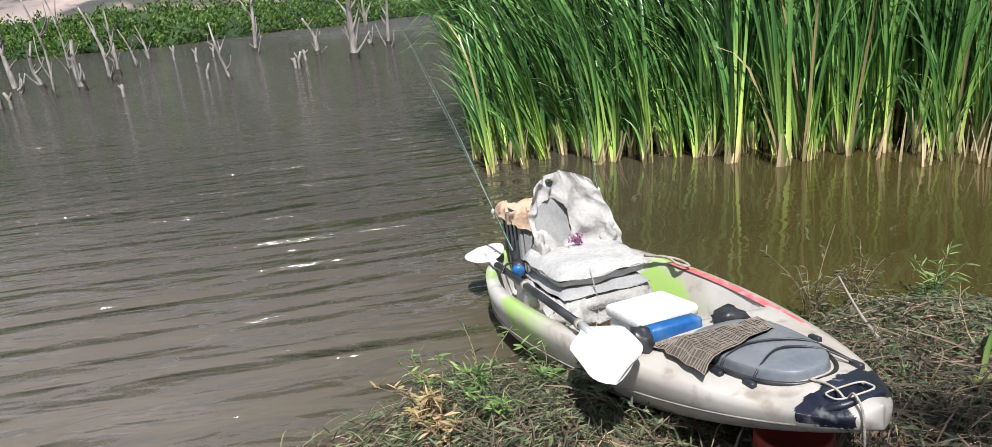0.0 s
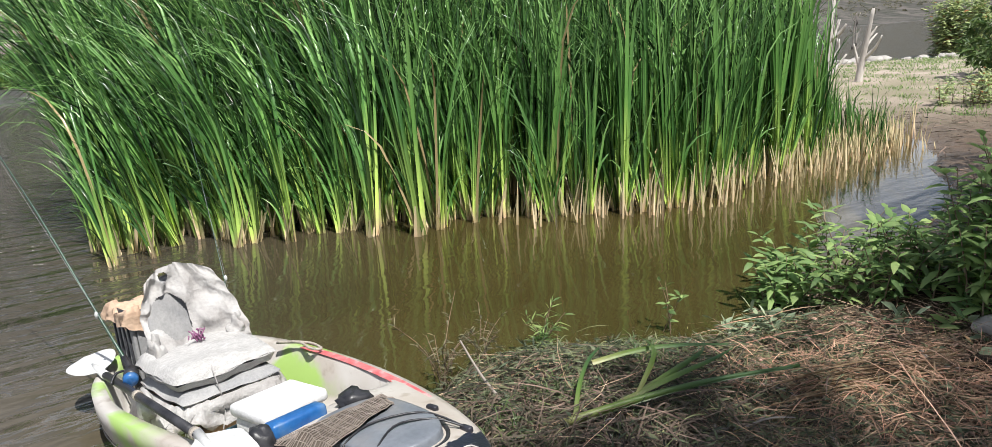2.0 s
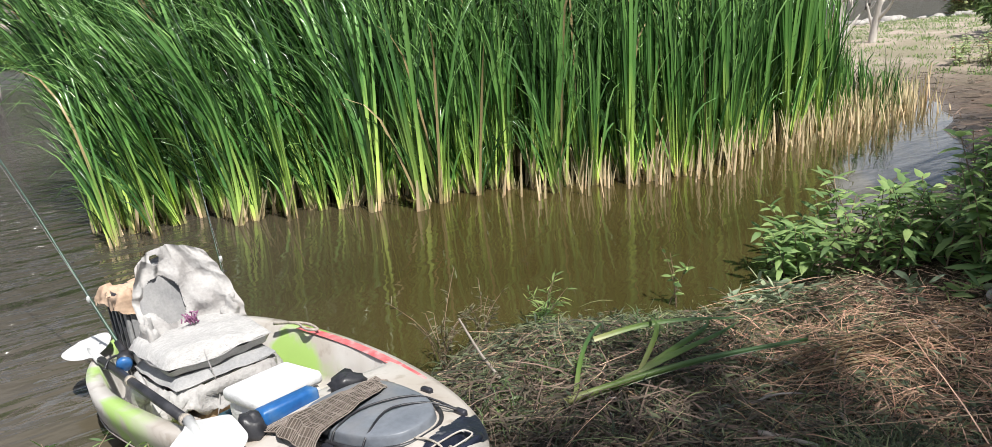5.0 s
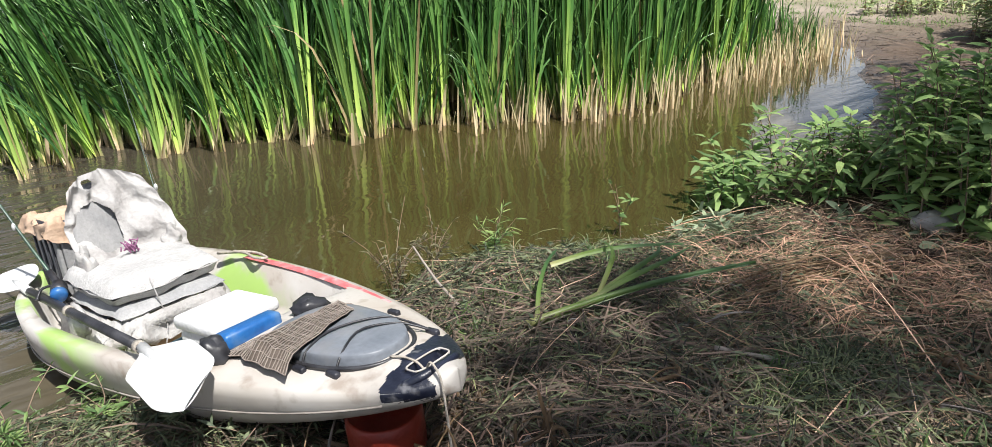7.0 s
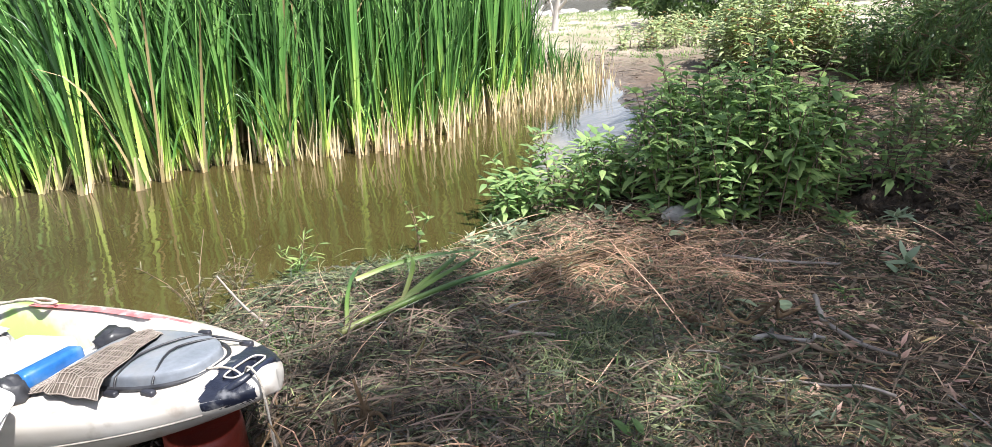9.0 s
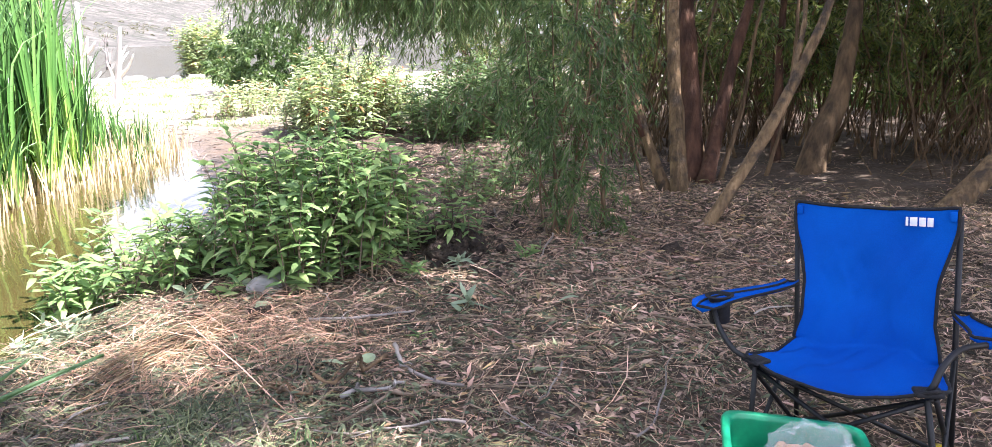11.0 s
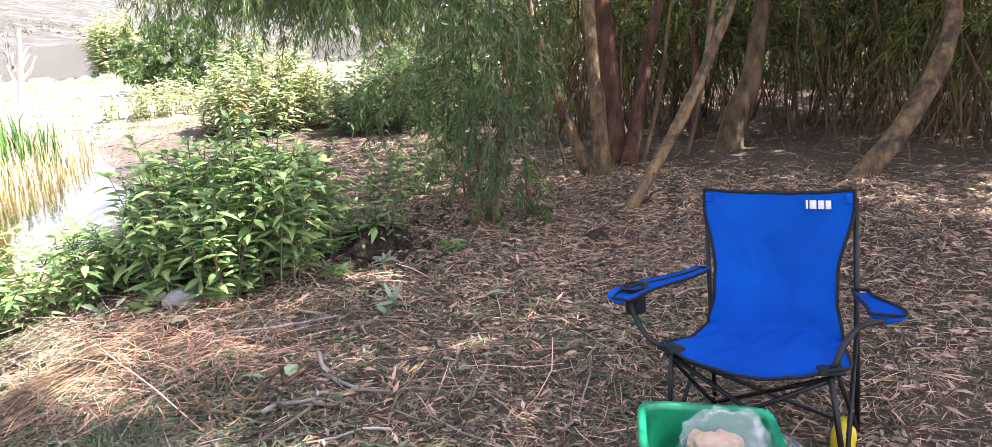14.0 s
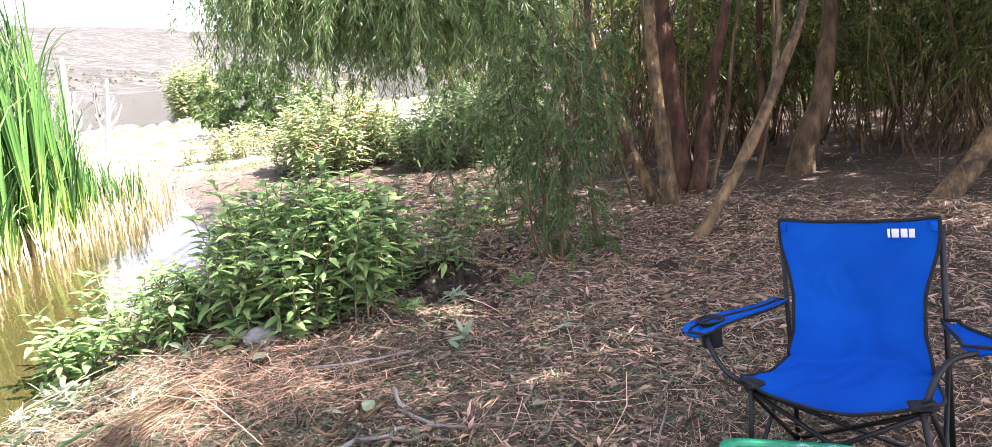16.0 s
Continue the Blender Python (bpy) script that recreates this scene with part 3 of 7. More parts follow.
# cut and broken straw along the mud side
sp = Soup()
for k in range(900):
    u = 0.45 + 0.62 * r.random() ** 0.7
    x, y = front_at(u)
    if u > 1:
        x, y = x + (u - 1) * 6, y + (u - 1) * 9
    x, y = x + r.normal(0.0, 0.2), y + r.normal(0.03, 0.25)
    h, a = r.uniform(0.1, 0.5), r.uniform(0, 6.283)
    l = h * r.uniform(0.02, 0.3)
    tx, ty, z = x + math.cos(a) * l, y + math.sin(a) * l, reed_ground(x, y)
    sp.blade([(x, y - 7, z), ((x + tx) / 2, (y + ty) / 2 - 7, z + h * 0.55), (tx, ty - 7, z + h)], [0.02, 0.017, 0.006],
             (math.cos(a + 1.4), math.sin(a + 1.4), 0), 0.3)
tagged(part("broken_straw", sp, M["straw"], bed, "broken tan reed stubble"), kind="stuff")

# ---- kayak and what lies in it ----
M["hull"], N, L, B = base_mat("kayak_plastic")
tc = N.new("ShaderNodeTexCoord")
sep = N.new("ShaderNodeSeparateXYZ")
L.new(tc.outputs["Object"], sep.inputs[0])
cream, ff = noise_mix(N, L, tc.outputs["Object"], 5, (0.43, 0.4, 0.365), (0.53, 0.51, 0.485), 0.35, 0.65, 8)
scuff, sf = noise_mix(N, L, tc.outputs["Object"], 14, (0, 0, 0), (1, 1, 1), 0.56, 0.72, 9)
cream = mixed(N, L, scuff, cream, (0.27, 0.23, 0.195))
grime, _ = noise_mix(N, L, tc.outputs["Object"], 1.7, (0, 0, 0), (0.6, 0.6, 0.6), 0.45, 0.7, 7)
cream = mixed(N, L, grime, cream, (0.38, 0.32, 0.265))
green, gf = noise_mix(N, L, tc.outputs["Object"], 2.6, (0, 0, 0), (1, 1, 1), 0.525, 0.6, 6)
lim = N.new("ShaderNodeMapRange")
lim.inputs["From Min"].default_value, lim.inputs["From Max"].default_value = 0.45, 0.2
L.new(sep.outputs["X"], lim.inputs["Value"])
gm = N.new("ShaderNodeMath")
gm.operation = "MULTIPLY"
L.new(green, gm.inputs[0])
L.new(lim.outputs["Result"], gm.inputs[1])
L.new(mixed(N, L, gm.outputs[0], cream, (0.34, 0.5, 0.14)), B.inputs["Base Color"])
B.inputs["Roughness"].default_value = 0.42
bp = N.new("ShaderNodeBump")
bp.inputs["Strength"].default_value, bp.inputs["Distance"].default_value = 0.15, 0.004
L.new(sf, bp.inputs["Height"])
L.new(bp.outputs["Normal"], B.inputs["Normal"])
M["seam"] = surface("grimy_seam", (0.2, 0.18, 0.16), (0.3, 0.27, 0.24), 20, 0.8, 0.2, 60)
M["black"] = surface("black_plastic", (0.012, 0.013, 0.018), (0.03, 0.03, 0.04), 12, 0.45, 0.2, 80, dirt=(0.25, 0.24, 0.23), dirt_scale=9, dirt_lo=0.62, dirt_hi=0.75)
M["navy"] = surface("navy_paint", (0.007, 0.009, 0.02), (0.02, 0.024, 0.042), 14, 0.35, 0.25, 60, dirt=(0.16, 0.16, 0.17), dirt_scale=16, dirt_lo=0.62, dirt_hi=0.72)
M["grey"] = surface("grey_plastic", (0.13, 0.145, 0.17), (0.18, 0.195, 0.22), 6, 0.45, 0.1, 60, dirt=(0.22, 0.21, 0.2), dirt_scale=5)
M["white_cloth"] = surface("white_sack_cloth", (0.31, 0.295, 0.285), (0.43, 0.42, 0.41), 7, 0.85, 0.6, 70, dirt=(0.33, 0.28, 0.25), dirt_scale=6, dirt_lo=0.6, dirt_hi=0.8)
M["white_foam"] = surface("white_foam", (0.6, 0.6, 0.6), (0.68, 0.68, 0.68), 9, 0.8, 0.3, 80)
M["grey_cloth"] = surface("grey_cloth", (0.19, 0.19, 0.195), (0.29, 0.285, 0.28), 8, 0.9, 0.4, 90)
M["tan_cloth"] = surface("tan_cloth", (0.42, 0.28, 0.19), (0.56, 0.41, 0.3), 8, 0.9, 0.4, 70)
M["blue_plastic"] = surface("blue_plastic", (0.01, 0.075, 0.25), (0.022, 0.12, 0.34), 8, 0.4, 0.1, 60, dirt=(0.12, 0.2, 0.3), dirt_scale=9, dirt_lo=0.6)
M["blade"] = surface("white_paddle_plastic", (0.52, 0.52, 0.515), (0.6, 0.6, 0.595), 5, 0.4, 0.1, 60, dirt=(0.52, 0.5, 0.47), dirt_scale=7, dirt_lo=0.62)
M["shaft"] = surface("black_shaft", (0.015, 0.015, 0.018), (0.04, 0.04, 0.045), 15, 0.4, 0.1, 80)
M["red"] = surface("rusty_red_paint", (0.2, 0.022, 0.012), (0.33, 0.045, 0.022), 6, 0.5, 0.3, 50, dirt=(0.09, 0.05, 0.04), dirt_scale=6)
M["red_tape"] = surface("faded_red_tape", (0.5, 0.09, 0.1), (0.62, 0.2, 0.2), 22, 0.6, 0.1, 60, dirt=(0.7, 0.6, 0.58), dirt_scale=16, dirt_lo=0.56)
M["rope"] = surface("grey_rope", (0.3, 0.27, 0.23), (0.45, 0.4, 0.34), 60, 0.95, 0.6, 200)
M["net"] = surface("brown_mesh_cloth", (0.085, 0.066, 0.052), (0.13, 0.105, 0.085), 10, 0.95, 0.5, 140)
M["net_line"] = surface("mesh_cloth_thread", (0.2, 0.165, 0.14), (0.3, 0.255, 0.22), 40, 0.95, 0.4, 140)
M["green_line"] = surface("green_rod", (0.02, 0.05, 0.035), (0.04, 0.09, 0.06), 40, 0.35, 0.1, 80)
M["teal"] = surface("dark_teal_cloth", (0.006, 0.04, 0.06), (0.02, 0.09, 0.12), 14, 0.7, 0.3, 80)
M["purple"] = surface("purple_cord", (0.2, 0.07, 0.15), (0.32, 0.14, 0.25), 40, 0.8, 0.3, 80)

KM = pose(-0.985, 2.856, -0.053, 0, -7.28, -45.2)
HM = KM @ pose(0, -0.05, 0, 0, 0, 2.4)
BOW_L, STERN_L = 1.56, 0.72


def half_width(x):
    if x > 0:
        return 0.408 * max(0.0, 1 - min(1, x / BOW_L) ** 2.1) ** 0.62 + 0.012 * (1 - min(1, x / BOW_L) ** 30)
    return 0.408 * max(0.0, 1 - min(1, -x / STERN_L) ** 2.1) ** 0.6 + 0.012


def gunwale(x):
    return 0.31 + (-0.008 * (x / BOW_L) ** 2 if x > 0 else 0.045 * (x / STERN_L) ** 2)


def keel(x):
    return 0.272 * (x / BOW_L) ** 2.1 if x > 0 else 0.12 * (-x / STERN_L) ** 5


def smoothstep(a, b, x):
    t = max(0, min(1, (x - a) / (b - a)))
    return t * t * (3 - 2 * t)


def deck_z(x, v):
    """Deck height at x along and v (-1 to 1) across."""
    w = half_width(x)
    well = smoothstep(-0.70, -0.62, x) * smoothstep(0.8, 0.66, x)
    y = abs(v) * w
    rim = smoothstep(w - 0.055, w - 0.1, y)
    crown = 0.035 * (1 - v * v)
    slot = smoothstep(1.425, 1.437, x) * smoothstep(1.49, 1.478, x) * smoothstep(0.07, 0.058, y)
    return gunwale(x) + crown * (1 - well) - 0.17 * well * rim - 0.07 * slot


kayak = thing("kayak", HM, "weathered white and lime green plastic kayak beached on the bank", "kayak")
sp = Soup()
rows = []
NS = 73
for i in range(NS):
    x = -STERN_L * math.cos(math.pi * i / 36) if i <= 18 else BOW_L * math.sin(math.pi / 2 * (i - 18) / (NS - 1 - 18))
    w, g, k = half_width(x), gunwale(x), keel(x)
    row = []
    for j in range(29):
        v = -1 + 2 * j / 28
        row.append((x, v * w, deck_z(x, v)))
    for j in range(1, 20):  # under the gunwale, round the keel
        a = math.pi * j / 20
        c, s_ = math.cos(a), math.sin(a)
        yy = w * (abs(c) ** 0.62) * (1 if c > 0 else -1)
        zz = g - (g - k) * (s_ ** 0.85)
        if 1 < j < 19:
            yy *= 1.0 + 0.018 * math.sin(math.pi * min(1, (g - zz) / 0.09)) if g - zz < 0.09 else 1.0
        row.append((x, yy, zz))
    rows.append(row)
sp.grid(rows, True)
m_ = len(rows[0])
sp.f += [tuple(range(m_)), tuple(range(m_ * NS - 1, m_ * (NS - 1) - 1, -1))]
sp.s += [0, 0]
hull = part("hull", sp, M["hull"], kayak)
for sgn in (-1, 1):  # moulding seam along the side
    sp = Soup()
    line = []
    for x in np.linspace(-0.7, 1.42, 60):
        g, k = gunwale(x), keel(x)
        sn = min(0.98, (0.14 * (g - k) / 0.31 / (g - k)) ** (1 / 0.85))
        line.append((x, sgn * (half_width(x) * (math.sqrt(1 - sn * sn) ** 0.62) + 0.004), g - 0.14 * (g - k) / 0.31))
    sp.tube(line, 0.0035, 5)
    part("seam", sp, M["seam"], kayak, "dark moulding seam")
# bow: chipped navy paint round the grab slot, with a moulded grip bar
sp = Soup()
rows = []
def hull_side(x, a):
    """A point on the hull's skin under the gunwale; a from 0 at the far edge to pi at the near one."""
    c, s_ = math.cos(a), math.sin(a)
    return x, 1.012 * half_width(x) * math.copysign(abs(c) ** 0.62, c), gunwale(x) - (gunwale(x) - keel(x)) * s_ ** 0.85


for i in range(45):
    x = 1.33 + 0.215 * i / 44
    w = half_width(x)
    rows.append([hull_side(x, math.pi - a) for a in np.linspace(0.85, 0.03, 12)] + [(x, v * w, deck_z(x, v) + 0.0025) for v in np.linspace(-0.985, 0.985, 37)]
                + [hull_side(x, a) for a in np.linspace(0.03, 0.5, 6)])
sp.grid(rows)


def painted(x, y, z):
    n = noise.noise(Vector((x * 22, y * 22, 3.0 + z * 9))) * 0.02 + noise.noise(Vector((x * 70, y * 70, z * 60))) * 0.008
    return 1.387 - 0.22 * y + n < x < 1.502 + n + (0.05 if y < -0.06 else 0.0)


keep = [q for q in sp.f if painted(*(sum(sp.v[i][k] for i in q) / 4 for k in range(3)))]
sp.f, sp.s = keep, [0] * len(keep)
cap = part("bow_paint", sp, M["navy"], kayak, "chipped navy paint round the bow's grab slot")
sp = Soup()
sp.tube(smooth_line([(1.455, -0.1, 0.306), (1.492, -0.06, 0.326), (1.503, 0, 0.331), (1.492, 0.06, 0.326), (1.455, 0.1, 0.306)], 16), 0.013, 8)
part("grab_handle", sp, M["navy"], cap)
sp = Soup()
sp.tube([(1.455 + 0.027 * math.copysign(abs(math.cos(a)) ** 0.5, math.cos(a)), 0.066 * math.copysign(abs(math.sin(a)) ** 0.5, math.sin(a)), deck_z(1.41, 0) - 0.002) for a in np.linspace(0, 2 * math.pi, 41)], 0.0028, 6, False)
part("slot_rim", sp, M["hull"], cap, "worn white rim of the grab slot")
# hatch lid: grey oval dome
sp = Soup()
rows = []
for i in range(9):
    f = i / 8
    rr = 1.0 if i == 0 else (1.0 - 0.06 * f if f < 0.5 else 0.97 * math.sqrt(max(0.0, 1 - ((f - 0.5) / 0.5) ** 2.5)) + 0.0)
    z = 0.025 + 0.06 * min(1, f / 0.5) + (0.018 * (f - 0.5) / 0.5 if f > 0.5 else 0)
    rows.append([(1.125 + 0.225 * rr * (abs(math.cos(a)) ** 0.75) * (1 if math.cos(a) > 0 else -1),
                  -0.01 + (0.15 - 0.03 * math.cos(a)) * rr * (abs(math.sin(a)) ** 0.75) * (1 if math.sin(a) > 0 else -1), 0.308 + z * 0.62)
                 for a in np.linspace(0, 2 * math.pi, 40, endpoint=False)])
sp.grid(rows, True)
lid = part("hatch_lid", sp, M["grey"], kayak, "dark grey oval hatch lid")
sp = Soup()
sp.tube([(1.125 + 0.235 * (abs(math.cos(a)) ** 0.75) * (1 if math.cos(a) > 0 else -1),
          -0.01 + (0.162 - 0.03 * math.cos(a)) * (abs(math.sin(a)) ** 0.75) * (1 if math.sin(a) > 0 else -1), 0.334) for a in np.linspace(0, 2 * math.pi, 49)], 0.007, 6)
part("lid_rim", sp, M["shaft"], lid)
for n_, pts in enumerate(([(1.26, -0.15, 0.33), (1.25, -0.11, 0.366), (1.21, -0.01, 0.378), (1.26, 0.09, 0.366), (1.33, 0.15, 0.33)], [(1.15, -0.175, 0.33), (1.145, -0.145, 0.366), (1.13, -0.04, 0.378), (1.2, 0.1, 0.37), (1.33, 0.15, 0.33)])):
    sp = Soup()
    sp.tube(smooth_line(pts, 16), 0.0036, 5)
    part("bungee_cord", sp, M["shaft"], kayak, "black bungee cord over the hatch")
for x, y in ((1.15, -0.185), (1.33, 0.15), (1.12, 0.2), (1.26, -0.16)):
    sp = Soup()
    sp.box((x, y, gunwale(x) + 0.02), (0.045, 0.02, 0.022), 0.006)
    part("pad_eye", sp, M["black"], kayak)
# red stripe on the far side deck
sp = Soup()
rows = []
for x in np.linspace(0.05, 1.02, 18):
    w = half_width(x)
    rows.append([(x, w - 0.04 + dy, gunwale(x) + 0.007 + 0.0) for dy in (-0.018, 0.0, 0.018)])
sp.grid(rows)
part("red_stripe", sp, M["red_tape"], kayak, "faded red measuring stripe")

# brown mesh cloth over the lid
sp = Soup()
gx, gy = 23, 19


def cloth_z(x, y):
    over = smoothstep(0.2, 0.13, abs(y + 0.06)) * smoothstep(0.9, 1.0, x)
    return 0.335 + 0.047 * over + 0.008 * noise.noise(Vector((x * 9, y * 9, 0.3)))


rows = [[(0.885 + (0.3 - 0.14 * j / (gy - 1)) * i / (gx - 1) + 0.012 * noise.noise(Vector((i * 0.4, j * 0.5, 5))), -0.245 + 0.4 * j / (gy - 1) + 0.012 * noise.noise(Vector((i * 0.3, j * 0.4, 9))),
          cloth_z(0.885 + (0.3 - 0.14 * j / (gy - 1)) * i / (gx - 1), -0.245 + 0.4 * j / (gy - 1))) for j in range(gy)] for i in range(gx)]
sp.grid(rows)
mesh_cloth = thing("mesh_cloth", KM, "brown woven mesh cloth lying over the grey hatch lid", "cloth")
body = part("cloth_body", sp, M["net"], mesh_cloth)
sp = Soup()
for i in range(0, gx, 1):
    sp.tube([(p[0], p[1], p[2] + 0.003) for p in rows[i]], 0.0018, 4, False)
for j in range(0, gy, 1):
    sp.tube([(rows[i][j][0], rows[i][j][1], rows[i][j][2] + 0.003) for i in range(gx)], 0.0018, 4, False)
part("threads", sp, M["net_line"], mesh_cloth)

# white foam box, blue case, dark pouches
wb = thing("foam_box", KM @ pose(0.5, -0.03, 0.19, 0, 0, 5), "white foam cooler box in the cockpit", "cooler box")
sp = Soup()
sp.box((0, 0, 0.025), (0.225, 0.255, 0.12), 0.025)
part("box_body", sp, M["white_foam"], wb)
sp = Soup()
sp.box((0, 0, 0.11), (0.24, 0.27, 0.05), 0.018)
part("box_lid", sp, M["white_foam"], wb)
bc = thing("blue_case", KM @ pose(0.835, -0.135, 0.325, 0, -2, 3), "scuffed blue plastic tackle case", "case")
sp = Soup()
sp.box((0, 0, 0.028), (0.065, 0.2, 0.05), 0.012)
part("case_body", sp, M["blue_plastic"], bc)
sp = Soup()
sp.box((-0.036, 0, 0.036), (0.012, 0.05, 0.02), 0.004)
part("latch", sp, M["blue_plastic"], bc)
for x, y, sx, sy, sd in ((0.86, -0.27, 0.05, 0.04, 1.0), (0.87, 0.06, 0.05, 0.06, 2.0)):
    sp = Soup()
    sp.ball((0, 0, 0.03), (sx, sy, 0.045), 14, 9, 0.5, sd)
    single("pouch", sp, M["shaft"], "dark crumpled pouch beside the blue case", "pouch", m=KM @ pose(x, y, 0.315))

# loose bits on the cockpit floor before the seat
M["wood_board"] = surface("raw_wood", (0.3, 0.21, 0.13), (0.42, 0.31, 0.2), 8, 0.8, 0.3, 60)
sp = Soup()
sp.box((0, 0, 0.008), (0.09, 0.3, 0.014), 0.004)
single("wooden_slat", sp, M["wood_board"], "raw wooden slat on the cockpit floor", "board", m=KM @ pose(0.27, -0.06, 0.15, 0, -12, 6))
sp = Soup()
sp.tube(smooth_line([(0.3, -0.24, 0.16), (0.315, -0.12, 0.175), (0.31, 0.02, 0.17), (0.33, 0.12, 0.165), (0.3, 0.18, 0.17)], 20), 0.009, 7)
single("blue_strap", sp, M["blue_plastic"], "dark blue strap across the cockpit floor", "strap", m=KM)
sp = Soup()
sp.box((0, 0, 0.03), (0.07, 0.3, 0.06), 0.015)
single("tackle_pouch", sp, M["teal"], "dark teal tackle pouch on the cockpit floor", "pouch", m=KM @ pose(0.33, -0.03, 0.15, 0, -8, 5))
sp = Soup()
sp.tube(smooth_line([(-0.1, 0.28, 0.33), (0.05, 0.31, 0.345), (0.16, 0.3, 0.34), (0.2, 0.33, 0.335), (0.1, 0.34, 0.34), (0.0, 0.3, 0.345)], 26), 0.006, 6)
single("coiled_cord", sp, M["rope"], "grey cord coiled on the kayak's edge", "cord", m=KM)

M["old_foam"] = surface("yellowed_foam", (0.5, 0.43, 0.27), (0.6, 0.54, 0.38), 9, 0.85, 0.4, 80, dirt=(0.3, 0.2, 0.12), dirt_scale=7, dirt_lo=0.55)
M["pale_grey"] = surface("pale_grey_cloth", (0.27, 0.27, 0.275), (0.37, 0.365, 0.36), 8, 0.9, 0.4, 90)
M["ribbed"] = surface("ribbed_white_cloth", (0.4, 0.39, 0.38), (0.5, 0.49, 0.48), 30, 0.9, 1.0, 120, dist=0.006, stretch=(3, 1, 1))
# seat: cushions on the kayak, draped backrest
def pillow(sp, c, size, seed, n=18, wob=0.012):
    for sgn in (1, -1):
        rows = []
        for i in range(n):
            u = -1 + 2 * i / (n - 1)
            row = []
            for j in range(n):
                v = -1 + 2 * j / (n - 1)
                e = (max(0, 1 - abs(u) ** 5) * max(0, 1 - abs(v) ** 7)) ** 0.3
                z = sgn * size[2] / 2 * e + wob * noise.noise(Vector((u * 2.2 + seed, v * 2.2, sgn * 2.0)))
                cx = 1 - 0.05 * v * v
                row.append((c[0] + u * size[0] / 2 * cx, c[1] + v * size[1] / 2 * (1 - 0.05 * u * u), c[2] + z))
            rows.append(row if sgn > 0 else row[::-1])
        sp.grid(rows)


seat = thing("padded_seat", KM @ pose(0.02, -0.085, 0.145, 0, 3, 2), "kayak seat with white cushion and torn white sack over its backrest", "seat")
sp = Soup()
sp.box((-0.02, 0, 0.07), (0.36, 0.4, 0.14), 0.02)
part("seat_base", sp, M["wood_board"], seat, "raw wooden seat base")
sp = Soup()
sp.box((0.15, -0.02, 0.045), (0.1, 0.36, 0.07), 0.018, pose(0, 0, 0, 3, 6, 4))
part("foam_block", sp, M["old_foam"], seat, "yellowed foam block")
sp = Soup()
pillow(sp, (-0.005, 0.005, 0.182), (0.43, 0.42, 0.055), 1.0)
part("lower_cushion", sp, M["pale_grey"], seat, "light grey cushion")
sp = Soup()
pillow(sp, (-0.03, 0.01, 0.252), (0.43, 0.43, 0.095), 4.0, 18, 0.02)
part("upper_cushion", sp, M["ribbed"], seat, "white ribbed cushion")
sp = Soup()  # ragged sack cloth hanging from under the cushions
rows = []
for i, (z, k) in enumerate(((0.172, 0.95), (0.16, 1.03), (0.14, 1.06), (0.12, 1.05), (0.1, 1.08), (0.085, 1.1), (0.07, 1.05))):
    rows.append([((0.222 * k + 0.016 * i * noise.noise(Vector((a * 4, z * 14, 1)))) * math.copysign(abs(math.cos(a)) ** 0.45, math.cos(a)) - 0.005,
                  (0.222 * k + 0.016 * i * noise.noise(Vector((a * 4, z * 14, 7)))) * math.copysign(abs(math.sin(a)) ** 0.45, math.sin(a)),
                  z + 0.013 * i * noise.noise(Vector((a * 5, 4, 2))) + 0.01 * noise.noise(Vector((a * 11, i, 5)))) for a in np.linspace(0, 2 * math.pi, 110, endpoint=False)])
sp.grid(rows, True)
part("skirt", sp, M["white_cloth"], seat, "crumpled white cloth skirt")
for c_, s_, sd in (((-0.14, -0.13, 0.27), (0.06, 0.035, 0.1), 3.0), ((-0.05, -0.225, 0.1), (0.16, 0.05, 0.09), 8.0), ((-0.15, 0.21, 0.28), (0.06, 0.045, 0.07), 5.0)):
    sp = Soup()
    sp.ball(c_, s_, 26, 18, 0.75, sd)
    part("sack_fold", sp, M["white_cloth"], seat, "bunched white sack cloth")
sp = Soup()  # padded grey backrest
rows = []
for i in range(13):
    f = i / 12
    w = 0.18 - 0.06 * f ** 2.5
    rows.append([(-0.165 - 0.19 * f + 0.05 * v * v + t, 0.05 + v * w, 0.2 + 0.345 * f * (1 - 0.12 * v * v * f)) for v, t in
                 [(-1 + 0.2 * q, 0.02 * (1 - (-1 + 0.2 * q) ** 4)) for q in range(11)] + [(1 - 0.2 * q, -0.035) for q in range(11)]])
sp.grid(rows, True)
sp.f.append(tuple(range(12 * 22, 13 * 22)))
sp.s.append(0)
part("backrest", sp, M["grey_cloth"], seat, "grey padded backrest")
sp = Soup()  # white sack pulled over the top, hanging open at one side
for off in (0.0, 0.004):
    rows = []
    for i in range(81):
        f = i / 80
        row = []
        for j in range(81):
            v = -1 + 2 * j / 80
            w = 0.2 - 0.06 * f ** 2.2
            gap = 0.05 * smoothstep(0.15, 0.5, f) * smoothstep(0.95, 0.6, f) * smoothstep(0.2, -0.5, v)
            wr = noise.noise(Vector((v * 3.5, f * 4, 1.0))) * 0.034 + noise.noise(Vector((v * 6, f * 5, 4.0))) * 0.012 - abs(noise.noise(Vector((v * 2.5 + f * 3, f * 3, 2.0)))) * 0.035
            row.append((-0.13 - 0.19 * f + 0.05 * v * v + wr - gap + off, 0.05 + v * w + 0.012 * noise.noise(Vector((f * 5, v, 8))), 0.24 + 0.36 * f * (1 - 0.13 * v * v * f)))
        rows.append(row)
    sp.grid(rows)
